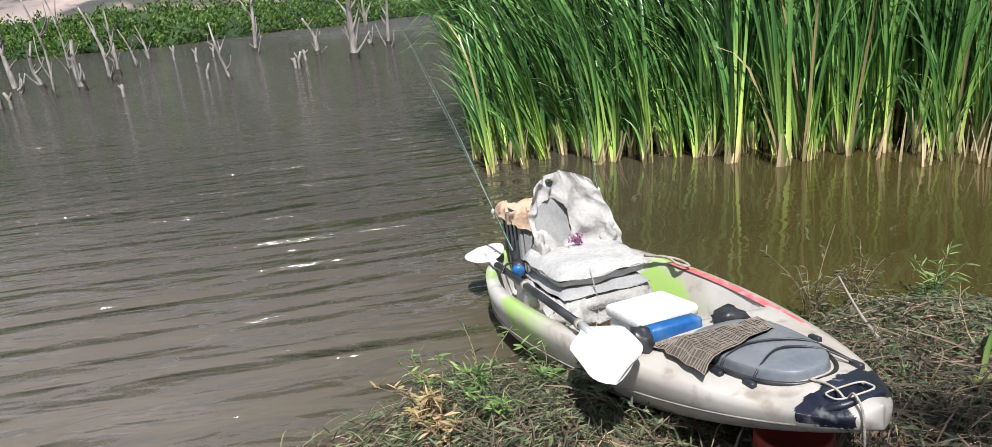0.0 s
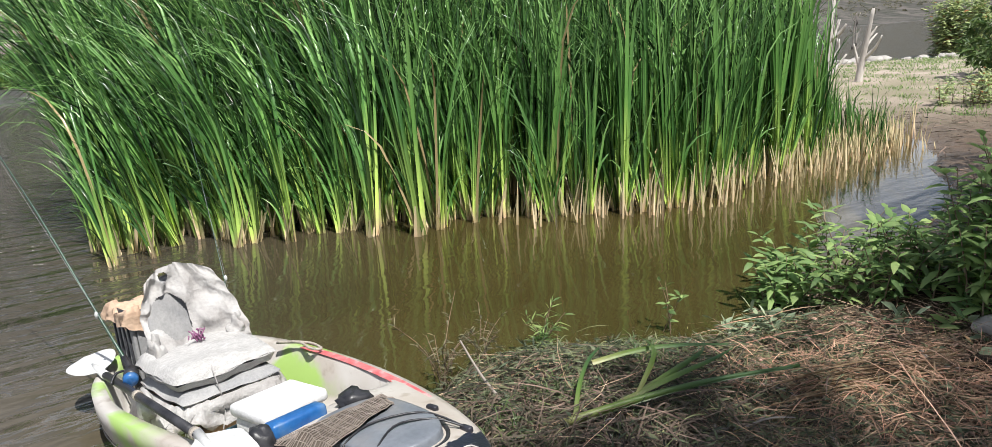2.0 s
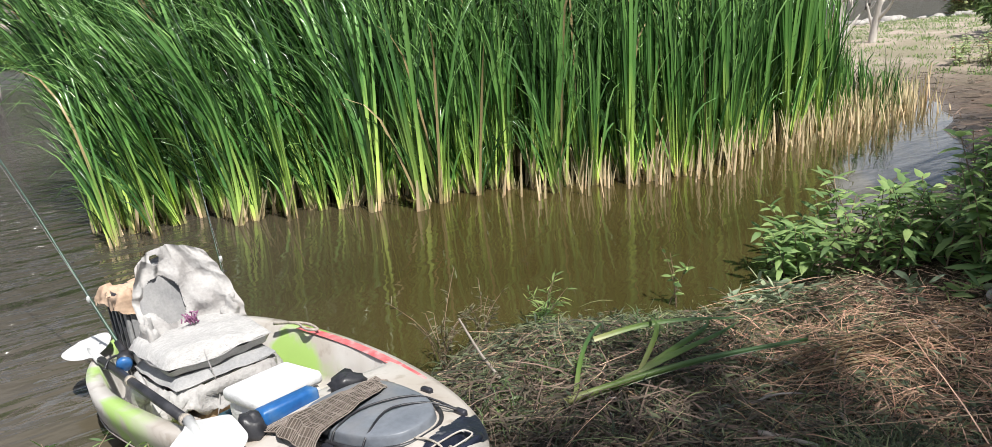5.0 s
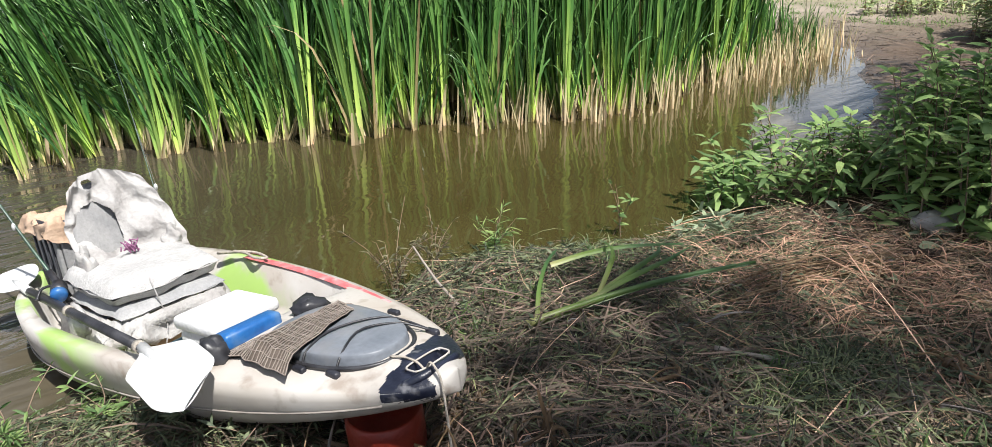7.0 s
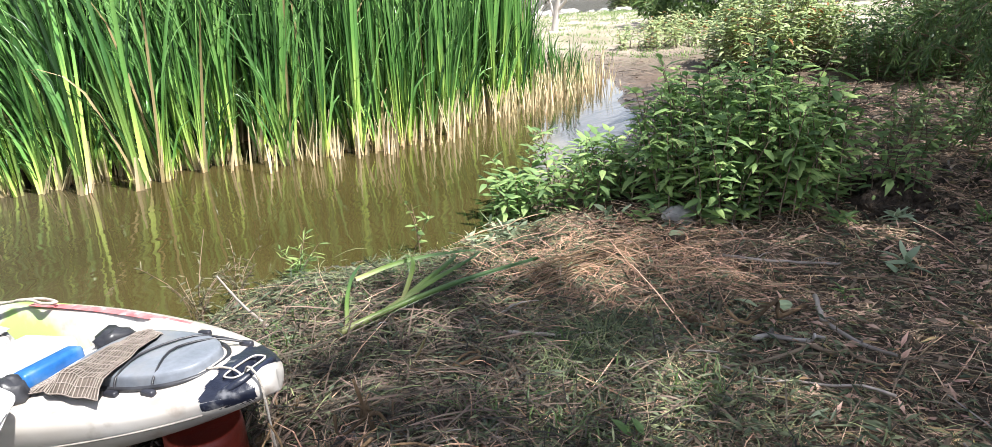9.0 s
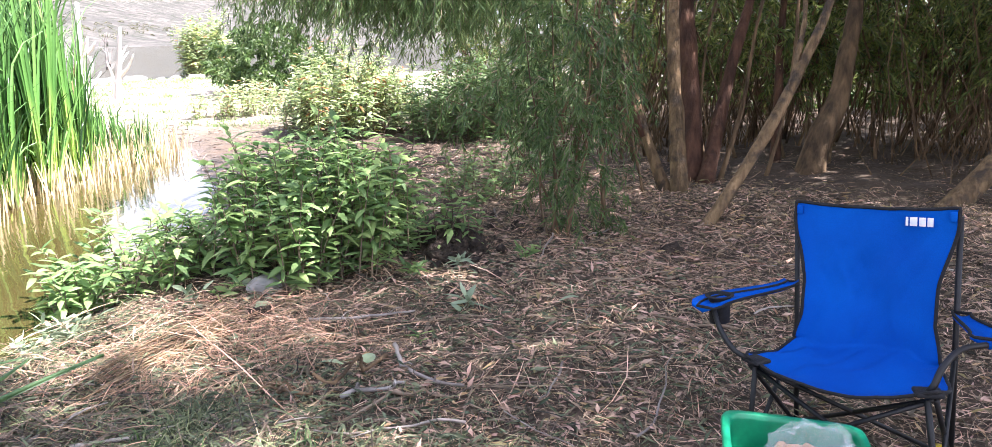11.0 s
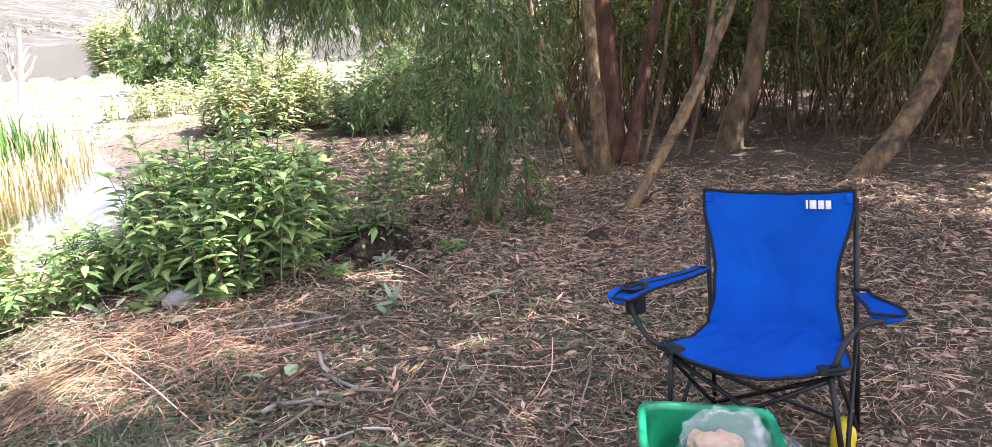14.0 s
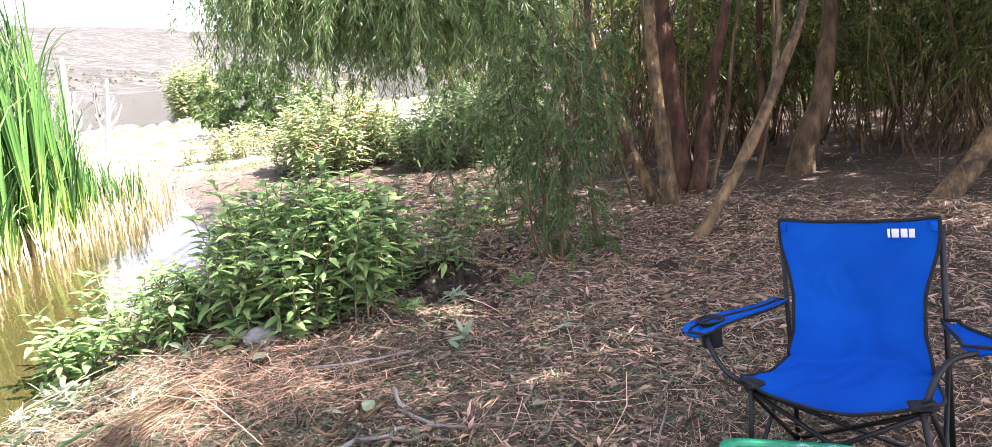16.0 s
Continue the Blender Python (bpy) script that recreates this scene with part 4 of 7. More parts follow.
hole = [q for q in sp.f if not any((abs(sp.v[i][1] + 0.012) / 0.062) ** 2 + ((sp.v[i][2] - 0.40) / 0.09) ** 2 < 1 + 0.15 * noise.noise(Vector(sp.v[i]) * 22) or (abs(sp.v[i][1] - 0.0) / 0.018) ** 2 + ((sp.v[i][2] - 0.555) / 0.02) ** 2 < 1 for i in q)]
sp.f, sp.s = hole, [0] * len(hole)
part("sack_cover", sp, M["white_cloth"], seat, "torn white sack over the backrest")
sp = Soup()
q = np.random.default_rng(3)
for k in range(26):
    c_ = Vector((-0.1 + q.normal(0, 0.008), 0.015 + q.normal(0, 0.015), 0.34 + q.normal(0, 0.01)))
    e_ = c_ + Vector((0.018 + q.normal(0, 0.012), q.normal(0, 0.014), -abs(q.normal(0.015, 0.012))))
    sp.tube(smooth_line([c_, c_.lerp(e_, 0.5) + Vector((0.008, 0, 0.006)), e_], 6), 0.003, 4)
part("tassel", sp, M["purple"], seat, "purple cord tassel")
sp = Soup()
sp.tube(smooth_line([(0.15, -0.05, 0.29), (0.195, -0.06, 0.25), (0.215, -0.05, 0.13), (0.235, -0.08, 0.05)], 12), 0.003, 4)
part("tie_cord", sp, M["white_cloth"], seat)

crate = thing("gear_crate", KM @ pose(-0.5, -0.09, 0.1, 0, 0, 0), "grey crate behind the seat with a tan cloth thrown over it", "crate")
for c_, size in (((0, -0.125, 0.235), (0.26, 0.016, 0.47)), ((0, 0.125, 0.235), (0.26, 0.016, 0.47)), ((-0.13, 0, 0.235), (0.016, 0.232, 0.47)), ((0.13, 0, 0.235), (0.016, 0.232, 0.47))):
    sp = Soup()
    sp.box(c_, size, 0.005)
    part("side_panel", sp, M["grey_cloth"], crate)
for x in (-0.09, -0.03, 0.03, 0.09):
    sp = Soup()
    sp.tube([(x, -0.136, 0.01), (x + 0.004, -0.138, 0.25), (x, -0.136, 0.46)], 0.005, 6)
    part("rib", sp, M["shaft"], crate)
sp = Soup()
sp.box((0, 0, 0.01), (0.24, 0.23, 0.016), 0.003)
part("crate_floor", sp, M["grey_cloth"], crate)
sp = Soup()
sp.tube([(x, y, 0.475) for x, y in ((-0.135, -0.13), (0.135, -0.13), (0.135, 0.13), (-0.135, 0.13), (-0.135, -0.13))], 0.011, 6)
part("crate_rim", sp, M["black"], crate)
sp = Soup()
rows = []
for i in range(35):
    row = []
    for j in range(35):
        u, v = -1 + i / 17, -1 + j / 17
        over_u, over_v = max(0, abs(u) - 0.72), max(0, abs(v) - 0.72)
        fall = max(over_u, over_v * (0.7 if v < 0 else 0.5))
        n1 = noise.noise(Vector((u * 2.6, v * 2.6, 9)))
        n2 = noise.noise(Vector((u * 7, v * 7, 4)))
        sx, sy = math.copysign(min(abs(u), 0.74 + 0.1 * over_u), u), math.copysign(min(abs(v), 0.74 + 0.1 * over_v), v)
        row.append((0.0 + sx * 0.2 + 0.018 * n1 + 0.012 * n2, -0.015 + sy * 0.19 + 0.02 * n1 + 0.014 * n2, 0.49 - (0.3 + 0.3 * n1) * fall + 0.022 * n1 + 0.016 * n2))
    rows.append(row)
sp.grid(rows)
part("cloth_cover", sp, M["tan_cloth"], crate, "tan cloth cover")

# paddle along the near gunwale
pa, pb = Vector((-0.42, -0.35, 0.347)), Vector((0.64, -0.37, 0.35))
paddle = thing("paddle", KM, "double paddle with black shaft and white blades along the kayak's edge", "paddle")
sp = Soup()
sp.tube([pa, pb], 0.0165, 10)
part("shaft", sp, M["shaft"], paddle)


def blade_mesh(length, width, cut, oval=False):
    sp = Soup()
    for sgn in (1, -1):
        rows = []
        for i in range(25):
            f = i / 24
            w = width / 2 * (0.16 + 0.84 * smoothstep(0, 0.42, f)) * (1 if f < 0.8 else math.sqrt(max(0.02, 1 - ((f - 0.8) / 0.2) ** 2 * 0.75)))
            if oval:
                w = width / 2 * max(0.12, math.sqrt(max(0.0, 1 - ((f - 0.56) / 0.445) ** 2)))
            rows.append([(f * length + cut * v * 0.12 * f, v * w, sgn * 0.006 * (1 - v * v) + 0.02 * v * v * math.sin(f * 3)) for v in np.linspace(-1, 1, 11)][::sgn])
        sp.grid(rows)
    sp.tube([(-0.03, 0, 0), (0.1, 0, 0), (length * 0.55, 0, 0.004)], [0.019, 0.016, 0.005], 8)
    return sp


d = (pb - pa).normalized()
ang = math.degrees(math.atan2(d.y, d.x))
part("blade", blade_mesh(0.46, 0.2, -0.5), M["blade"], paddle, "white paddle blade", m=Matrix.Translation(pb) @ pose(0, 0, 0, 8, -2, ang - 8))
part("blade", blade_mesh(0.3, 0.2, 0.0, True), M["blade"], paddle, "white paddle blade", m=Matrix.Translation(pa) @ pose(0, 0, 0, -12, -3, ang + 180))
for f in (0.42, 0.97):
    sp = Soup()
    sp.tube([pa.lerp(pb, f - 0.012), pa.lerp(pb, f + 0.012)], 0.02, 10)
    part("collar", sp, M["rope"], paddle)


def rod(base, tip, bend, r0, label, reeled=True):
    base, tip = Vector(base), Vector(tip)
    mid = base.lerp(tip, 0.55) + Vector((0, 0, bend))
    t = thing("fishing_rod", Matrix.Translation(base), label, "fishing rod")
    line = [p - base for p in smooth_line([base, base.lerp(tip, 0.2) + Vector((0, 0, bend * 0.3)), mid, tip], 24)]
    sp = Soup()
    sp.tube(line, [r0 * (1 - 0.8 * i / 23) for i in range(24)], 6)
    part("blank", sp, M["green_line"], t)
    sp = Soup()
    sp.tube([line[0] - (line[1] - line[0]) * 2, line[0], line[3]], [r0 * 2.2, r0 * 2.2, r0 * 1.8], 8)
    part("grip", sp, M["shaft"], t)
    for k in (6, 10, 14, 18, 21, 23):
        sp = Soup()
        a = (line[k] - line[k - 1]).normalized()
        o = a.orthogonal().normalized()
        b = a.cross(o)
        c = line[k] + o * 0.012
        sp.tube([c + (o * math.cos(q) + b * math.sin(q)) * 0.01 for q in np.linspace(0, 6.283, 11)], 0.0018, 4, False)
        part("guide_ring", sp, M["shaft"], t)
    if reeled:
        c_ = line[2] + Vector((0.03, -0.035, -0.01))
        sp = Soup()
        sp.tube([c_, c_ + Vector((0.012, -0.03, -0.008)), c_ + Vector((0.02, -0.05, -0.012))], [0.026, 0.03, 0.026], 14)
        reel = part("reel", sp, M["shaft"], t, "black and blue spinning reel")
        sp = Soup()
        sp.tube([c_ + Vector((0.02, -0.05, -0.012)), c_ + Vector((0.026, -0.066, -0.016)), c_ + Vector((0.028, -0.07, -0.017))], [0.031, 0.028, 0.012], 14)
        part("spool", sp, M["blue_plastic"], reel)
        sp = Soup()
        sp.tube(smooth_line([c_ + Vector((-0.02, 0.0, 0.0)), c_ + Vector((-0.06, -0.01, -0.01)), c_ + Vector((-0.07, -0.04, -0.04))], 8), [0.005] * 7 + [0.011], 6)
        part("crank", sp, M["shaft"], reel)
    sp = Soup()
    sp.tube([line[-1], line[14] + Vector((0.01, -0.02, -0.02)), line[8] + Vector((0.02, -0.02, -0.015)), line[1]], 0.0008, 3, False)
    part("line", sp, M["grey_cloth"], t)
    sp = Soup()
    sp.ball(line[8] + Vector((0.02, -0.02, -0.03)), (0.008, 0.008, 0.016), 8, 6)
    part("lure", sp, M["white_foam"], t, "small white lure")
    return t


rod((-1.372, 2.835, 0.275), (-2.32, 3.48, 1.385), 0.05, 0.0075, "dark green fishing rod leaning out over the water")
rod((-1.12, 3.3, 0.26), (-1.6, 4.15, 1.35), 0.03, 0.0034, "thin dark fishing rod standing behind the seat", False)
# red drum piece under the bow
sp = Soup()
rows = []
for i, (z, k) in enumerate(((0.0, 0.96), (0.02, 1.0), (0.2, 1.02), (0.235, 1.0), (0.24, 0.93), (0.232, 0.9))):
    rows.append([(math.cos(a) * 0.11 * k, math.sin(a) * 0.11 * k, z) for a in np.linspace(0, 6.283, 28, endpoint=False)])
sp.grid(rows, True)
sp.f += [tuple(range(27, -1, -1)), tuple(range(5 * 28, 6 * 28))]
sp.s += [0, 0]
single("red_bucket", sp, M["red"], "rusty red bucket propping up the kayak's bow", "bucket", m=pose(-0.115, 1.975, 0.02, 2, -3, 0))
sp = Soup()
sp.tube([(p.x, p.y, p.z) for p in smooth_line([(1.355, -0.04, 0.342), (1.4, -0.03, 0.345), (1.44, -0.025, 0.337), (1.47, -0.03, 0.325), (1.487, -0.035, 0.342), (1.508, -0.04, 0.358), (1.54, -0.048, 0.33), (1.552, -0.055, 0.25), (1.555, -0.06, 0.15), (1.57, -0.07, 0.04), (1.6, -0.1, -0.02)], 44)], 0.0034, 6)
single("bow_rope", sp, M["rope"], "frayed grey mooring rope tied through the bow handle", "rope", m=HM)

# ---- folding chair, tub and bag ----
M["blue_cloth"] = surface("blue_polyester", (0.0003, 0.06, 0.35), (0.0006, 0.085, 0.44), 4, 0.85, 0.35, 300, dist=0.002)
M["blue_cloth"].node_tree.nodes["Principled BSDF"].inputs["Specular IOR Level"].default_value = 0.15
M["chair_black"] = surface("black_steel_tube", (0.003, 0.003, 0.0035), (0.007, 0.007, 0.008), 10, 0.55, 0.1, 60)
M["piping"] = surface("black_piping", (0.004, 0.004, 0.005), (0.01, 0.01, 0.012), 60, 0.85, 0.2, 120)
M["print"] = surface("white_print", (0.7, 0.72, 0.76), (0.8, 0.8, 0.82), 30, 0.7, 0.0)
M["green_plastic"] = surface("green_plastic", (0.0, 0.19, 0.085), (0.005, 0.25, 0.12), 5, 0.38, 0.08, 60, dirt=(0.06, 0.2, 0.12), dirt_scale=6)
M["bread"] = surface("bread_crust", (0.5, 0.27, 0.14), (0.66, 0.42, 0.26), 12, 0.8, 0.3, 60)
M["yellow_plastic"] = surface("yellow_plastic", (0.72, 0.52, 0.02), (0.8, 0.62, 0.04), 8, 0.4, 0.1, 40)
mt, N, L, B = base_mat("clear_bag_plastic")
B.inputs["Base Color"].default_value = (0.85, 0.9, 0.9, 1)
B.inputs["Roughness"].default_value = 0.12
tb = N.new("ShaderNodeBsdfTransparent")
ms = N.new("ShaderNodeMixShader")
lw = N.new("ShaderNodeTexNoise")
lw.inputs["Scale"].default_value = 14
mr = N.new("ShaderNodeMapRange")
mr.inputs["To Min"].default_value, mr.inputs["To Max"].default_value = 0.05, 0.24
L.new(lw.outputs["Fac"], mr.inputs["Value"])
L.new(mr.outputs["Result"], ms.inputs["Fac"])
L.new(tb.outputs["BSDF"], ms.inputs[1])
L.new(B.outputs["BSDF"], ms.inputs[2])
L.new(ms.outputs["Shader"], N["Material Output"].inputs["Surface"])
M["bag"] = mt

# chair axes: x to its sitter's left (away to the far arm), y to its back, origin on the ground under the seat's middle
CH_X, CH_Y = 2.348, 0.241
chair = thing("folding_chair", pose(CH_X, CH_Y, 0.222, 0, -6.1, -93), "bright blue folding camp chair with black tube frame", "chair")
# local: x right as seen by the camera, y away from it


def cloth_sheet(sp, f, nu, nv, thick):
    top = [[f(-1 + 2 * i / (nu - 1), j / (nv - 1)) for i in range(nu)] for j in range(nv)]
    sp.grid(top)
    sp.grid([[(p[0], p[1] + thick, p[2] - thick * 0.5) for p in row][::-1] for row in top])
    return top


def back_point(u, v):
    """v from the top edge (0) to the seat's front edge (1)."""
    if v < 0.56:
        q = v / 0.56
        w = 0.235 - 0.042 * smoothstep(0.1, 0.55, q) + 0.022 * smoothstep(0.75, 1.0, q)
        z = 0.815 - 0.44 * q + 0.012 * u * u * (1 - q)
        y = 0.24 - 0.05 * q + 0.025 * (1 - u * u) * (0.3 + q) - 0.03 * q * q
    else:
        q = (v - 0.56) / 0.44
        w = 0.215 + 0.06 * smoothstep(0, 0.75, q) - 0.018 * smoothstep(0.8, 1, q)
        z = 0.375 - 0.03 * math.sin(math.pi * q * 0.8) + 0.04 * q * abs(u) ** 2 - 0.025 * q * (1 - u * u)
        y = 0.175 - 0.30 * q
    wr = 0.013 * noise.noise(Vector((u * 2.2, v * 4.5, 2))) - 0.014 * abs(noise.noise(Vector((u * 2.5 + v * 5, v * 3 - u * 1.5, 7)))) + 0.008 * noise.noise(Vector((u * 5 + v * 9, v * 5, 5))) + 0.003 * noise.noise(Vector((u * 13 - v * 12, v * 9, 8)))
    wr *= 0.2 + 0.8 * smoothstep(0, 0.15, v) * smoothstep(1.0, 0.93, v)
    return (u * w, y + wr, z + wr)


sp = Soup()
top = cloth_sheet(sp, back_point, 41, 81, 0.004)
part("sling", sp, M["blue_cloth"], chair, "blue polyester sling seat and back")
edge = [r_[0] for r_ in top] + top[-1][1:] + [r_[-1] for r_ in top[::-1]][1:] + top[0][::-1][1:]
sp = Soup()
sp.tube([(p[0], p[1] - 0.002, p[2]) for p in edge], 0.0052, 6)
part("edge_piping", sp, M["piping"], chair, "black edge binding")
tubes = {
    "back_post": [((-0.235, 0.245, 0.02), (-0.235, 0.25, 0.80)), ((0.235, 0.245, 0.02), (0.235, 0.25, 0.80))],
    "front_leg": [((-0.27, -0.09, 0.02), (-0.235, -0.105, 0.36)), ((0.27, -0.09, 0.02), (0.235, -0.105, 0.36))],
    "cross_tube": [((-0.235, 0.235, 0.05), (0.25, -0.1, 0.36)), ((0.235, 0.235, 0.05), (-0.25, -0.1, 0.36)),
                   ((-0.27, -0.09, 0.05), (0.235, -0.1, 0.35)), ((0.27, -0.09, 0.05), (-0.235, -0.1, 0.35)),
                   ((-0.265, -0.08, 0.05), (-0.235, 0.235, 0.36)), ((-0.235, 0.23, 0.05), (-0.255, -0.1, 0.36)),
                   ((0.265, -0.08, 0.05), (0.235, 0.235, 0.36)), ((0.235, 0.23, 0.05), (0.255, -0.1, 0.36))],
}
for nm, lst in tubes.items():
    for a, b in lst:
        sp = Soup()
        sp.tube([a, b], 0.0088 if nm != "cross_tube" else 0.0075, 8)
        part(nm, sp, M["chair_black"], chair)
for x, y in ((-0.235, 0.245), (0.235, 0.245), (-0.27, -0.19), (0.27, -0.09)):
    sp = Soup()
    sp.box((x, y, 0.012), (0.045, 0.045, 0.024), 0.008)
    part("foot", sp, M["chair_black"], chair)
for sgn in (-1, 1):
    sp = Soup()  # arm support, bowed out from the front corner up to the arm's end
    sp.tube(smooth_line([(-0.23, -0.095, 0.375), (-0.29, -0.12, 0.40), (-0.345, -0.11, 0.46), (-0.385, -0.075, 0.52), (-0.395, -0.04, 0.53)] if sgn < 0
                        else [(0.23, -0.095, 0.375), (0.248, -0.1, 0.4), (0.262, -0.07, 0.445), (0.29, 0.0, 0.478), (0.34, 0.06, 0.482)], 16), 0.0088, 8)
    part("arm_support", sp, M["chair_black"], chair)
    sp = Soup()
    rows = []
    for i in range(13):
        f = i / 12
        y = 0.235 - (0.355 if sgn < 0 else 0.16) * f
        xc = 0.25 + (0.15 if sgn < 0 else 0.095) * smoothstep(0, 0.9, f)
        hw = (0.024 + 0.026 * smoothstep(0.1, 0.8, f)) * (1 if f < 0.92 else 0.75)
        row = [(sgn * (xc + k * hw), y, (0.56 - 0.02 * f if sgn < 0 else 0.515 - 0.02 * f) - 0.012 * (1 - k * k) + dz) for k, dz in ((-1, 0), (-0.5, 0), (0, 0), (0.5, 0), (1, 0), (1, -0.012), (0, -0.018), (-1, -0.012))]
        rows.append(row if sgn > 0 else row[::-1])
    sp.grid(rows, True)
    n0 = len(rows[0])
    sp.f += [tuple(range(n0 - 1, -1, -1)), tuple(range(12 * n0, 13 * n0))]
    sp.s += [0, 0]
    arm = part("armrest", sp, M["blue_cloth"], chair, "blue cloth armrest")
    sp = Soup()
    loop = [r_[0] for r_ in rows] + [r_[4] for r_ in rows[::-1]]
    sp.tube(loop + loop[:1], 0.005, 5)
    part("armrest_binding", sp, M["piping"], arm)
    if sgn < 0:
        sp = Soup()
        sp.grid([[(-0.385 + q * math.cos(a), -0.03 + q * 1.1 * math.sin(a), z) for a in np.linspace(0, 6.283, 20, endpoint=False)] for q, z in ((0.046, 0.549), (0.036, 0.551), (0.034, 0.53), (0.032, 0.46), (0.003, 0.455))], True)
        part("cup_holder", sp, M["piping"], arm, "black mesh cup holder")
    sp = Soup()
    sp.box((sgn * 0.235, -0.1, 0.378), (0.07, 0.06, 0.014), 0.006, pose(0, 0, 0, 0, 0, sgn * 25))
    part("corner_pocket", sp, M["piping"], chair)
    sp = Soup()
    sp.box((sgn * 0.22, 0.232, 0.80), (0.02, 0.012, 0.03), 0.004)
    part("post_sleeve", sp, M["blue_cloth"], chair)
# small white printed mark: plain strokes
for x, w, h in ((0.098, 0.007, 0.027), (0.116, 0.02, 0.027), (0.140, 0.018, 0.027), (0.161, 0.016, 0.027)):
    sp = Soup()
    sp.box((x, 0.229, 0.781), (w, 0.003, h), 0.001)
    part("printed_bar", sp, M["print"], chair, "white printed mark")

# green tub
TUB = pose(1.87, 0.275, 0, 0, 0, -66) @ Matrix.Scale(0.93, 4)
tub_z = gh(1.86, 0.24)
TUB.translation.z = tub_z
tub = thing("green_tub", TUB, "green plastic tub with a rolled rim", "tub")


def ring(hx, hy, z, n=48, p=0.28):
    return [(hx * math.copysign(abs(math.cos(a)) ** p, math.cos(a)), hy * math.copysign(abs(math.sin(a)) ** p, math.sin(a)), z) for a in np.linspace(0, 6.283, n, endpoint=False)]


sp = Soup()
sp.grid([ring(0.0, 0.0, 0.012), ring(0.14, 0.1, 0.012), ring(0.15, 0.11, 0.03), ring(0.17, 0.13, 0.27), ring(0.172, 0.132, 0.285), ring(0.19, 0.15, 0.288), ring(0.195, 0.155, 0.278), ring(0.19, 0.15, 0.262), ring(0.178, 0.138, 0.262),
         ring(0.156, 0.116, 0.02), ring(0.15, 0.11, 0.0), ring(0.0, 0.0, 0.0)][::-1], True)
part("tub_body", sp, M["green_plastic"], tub)
bag = thing("bread_bag", TUB @ pose(0.03, 0.02, 0.17, 0, 0, 10), "clear plastic bag with bread in the tub", "bag")
sp = Soup()
rows = []
for i in range(17):
    th = math.pi * (0.02 + 0.96 * i / 16)
    row = []
    for k in range(28):
        ph = 6.283 * k / 28
        dv = Vector((math.sin(th) * math.cos(ph), math.sin(th) * math.sin(ph), math.cos(th)))
        q = 1 + 0.28 * noise.noise(dv * 2.3) + 0.16 * noise.noise(dv * 6.1) + 0.06 * noise.noise(dv * 14)
        row.append((dv.x * 0.125 * q + 0.02, dv.y * 0.085 * q, dv.z * 0.1 * q + 0.06))
    rows.append(row)
sp.grid(rows, True)
part("bag_film", sp, M["bag"], bag, "crumpled clear film", smooth=False)
sp = Soup()
rows = [[(0.1 + 0.13 * i / 9, 0.0 + (0.02 + 0.065 * i / 9) * math.cos(a) + 0.02 * noise.noise(Vector((i * 0.7, a * 2, 1))), 0.1 - 0.01 * i + (0.015 + 0.035 * i / 9) * math.sin(a) + 0.02 * noise.noise(Vector((i * 0.7, a * 2, 6))))
         for a in np.linspace(0, 6.283, 20, endpoint=False)] for i in range(10)]
sp.grid(rows, True)
part("bag_neck", sp, M["bag"], bag, "twisted bag opening", smooth=False)
for k, (x, y, z, rz) in enumerate(((-0.03, -0.02, 0.075, 20), (-0.05, 0.03, 0.05, 70), (0.03, 0.02, 0.05, -30))):
    sp = Soup()
    pillow(sp, (0, 0, 0), (0.09, 0.06, 0.055), k * 3.0, 12, 0.006)
    part("bread_roll", sp, M["bread"], bag, "brown bread roll", m=pose(x, y, z, 15, 10, rz))
sp = Soup()
sp.grid([[(q * math.cos(a), q * math.sin(a), z) for a in np.linspace(0, 6.283, 20, endpoint=False)] for q, z in ((0.002, 0.0), (0.034, 0.0), (0.036, 0.01), (0.036, 0.07), (0.03, 0.09), (0.016, 0.1), (0.016, 0.12), (0.002, 0.122))], True)
single("yellow_bottle", sp, M["yellow_plastic"], "yellow plastic bottle standing on the ground by the chair", "bottle", m=pose(2.41, 0.02, gh(2.41, 0.02) - 0.01, 0, 0, 0))

# ---- trees, shrubs and herbs ----
def leaf(sp, p, d, length, width, side, curl=0.15, n=4, slot=0):
    """A lance-shaped leaf from p along d."""
    d = Vector(d).normalized()
    pts, wid = [], []
    for i in range(n):
        u = i / (n - 1)
        pts.append(Vector(p) + d * length * u + Vector((0, 0, -curl * length * u * u)))
        wid.append(width * (0.12, 1.0, 0.75, 0.05)[i] if n == 4 else width * (0.15, 1.0, 0.05)[i])
    sp.blade(pts, wid, side, 0.18, slot)


def rand_dir(r, zmin=-1.0, zmax=1.0):
    z, a = r.uniform(zmin, zmax), r.uniform(0, 6.283)
    s = math.sqrt(max(0, 1 - z * z))
    return Vector((math.cos(a) * s, math.sin(a) * s, z))


def limb_line(r, a, b, wob, n=8):
    a, b = Vector(a), Vector(b)
    out = []
    for i in range(n):
        u = i / (n - 1)
        out.append(a.lerp(b, u) + Vector((r.normal(0, wob), r.normal(0, wob), 0)) * math.sin(math.pi * min(1, u * 1.1)))
    return out


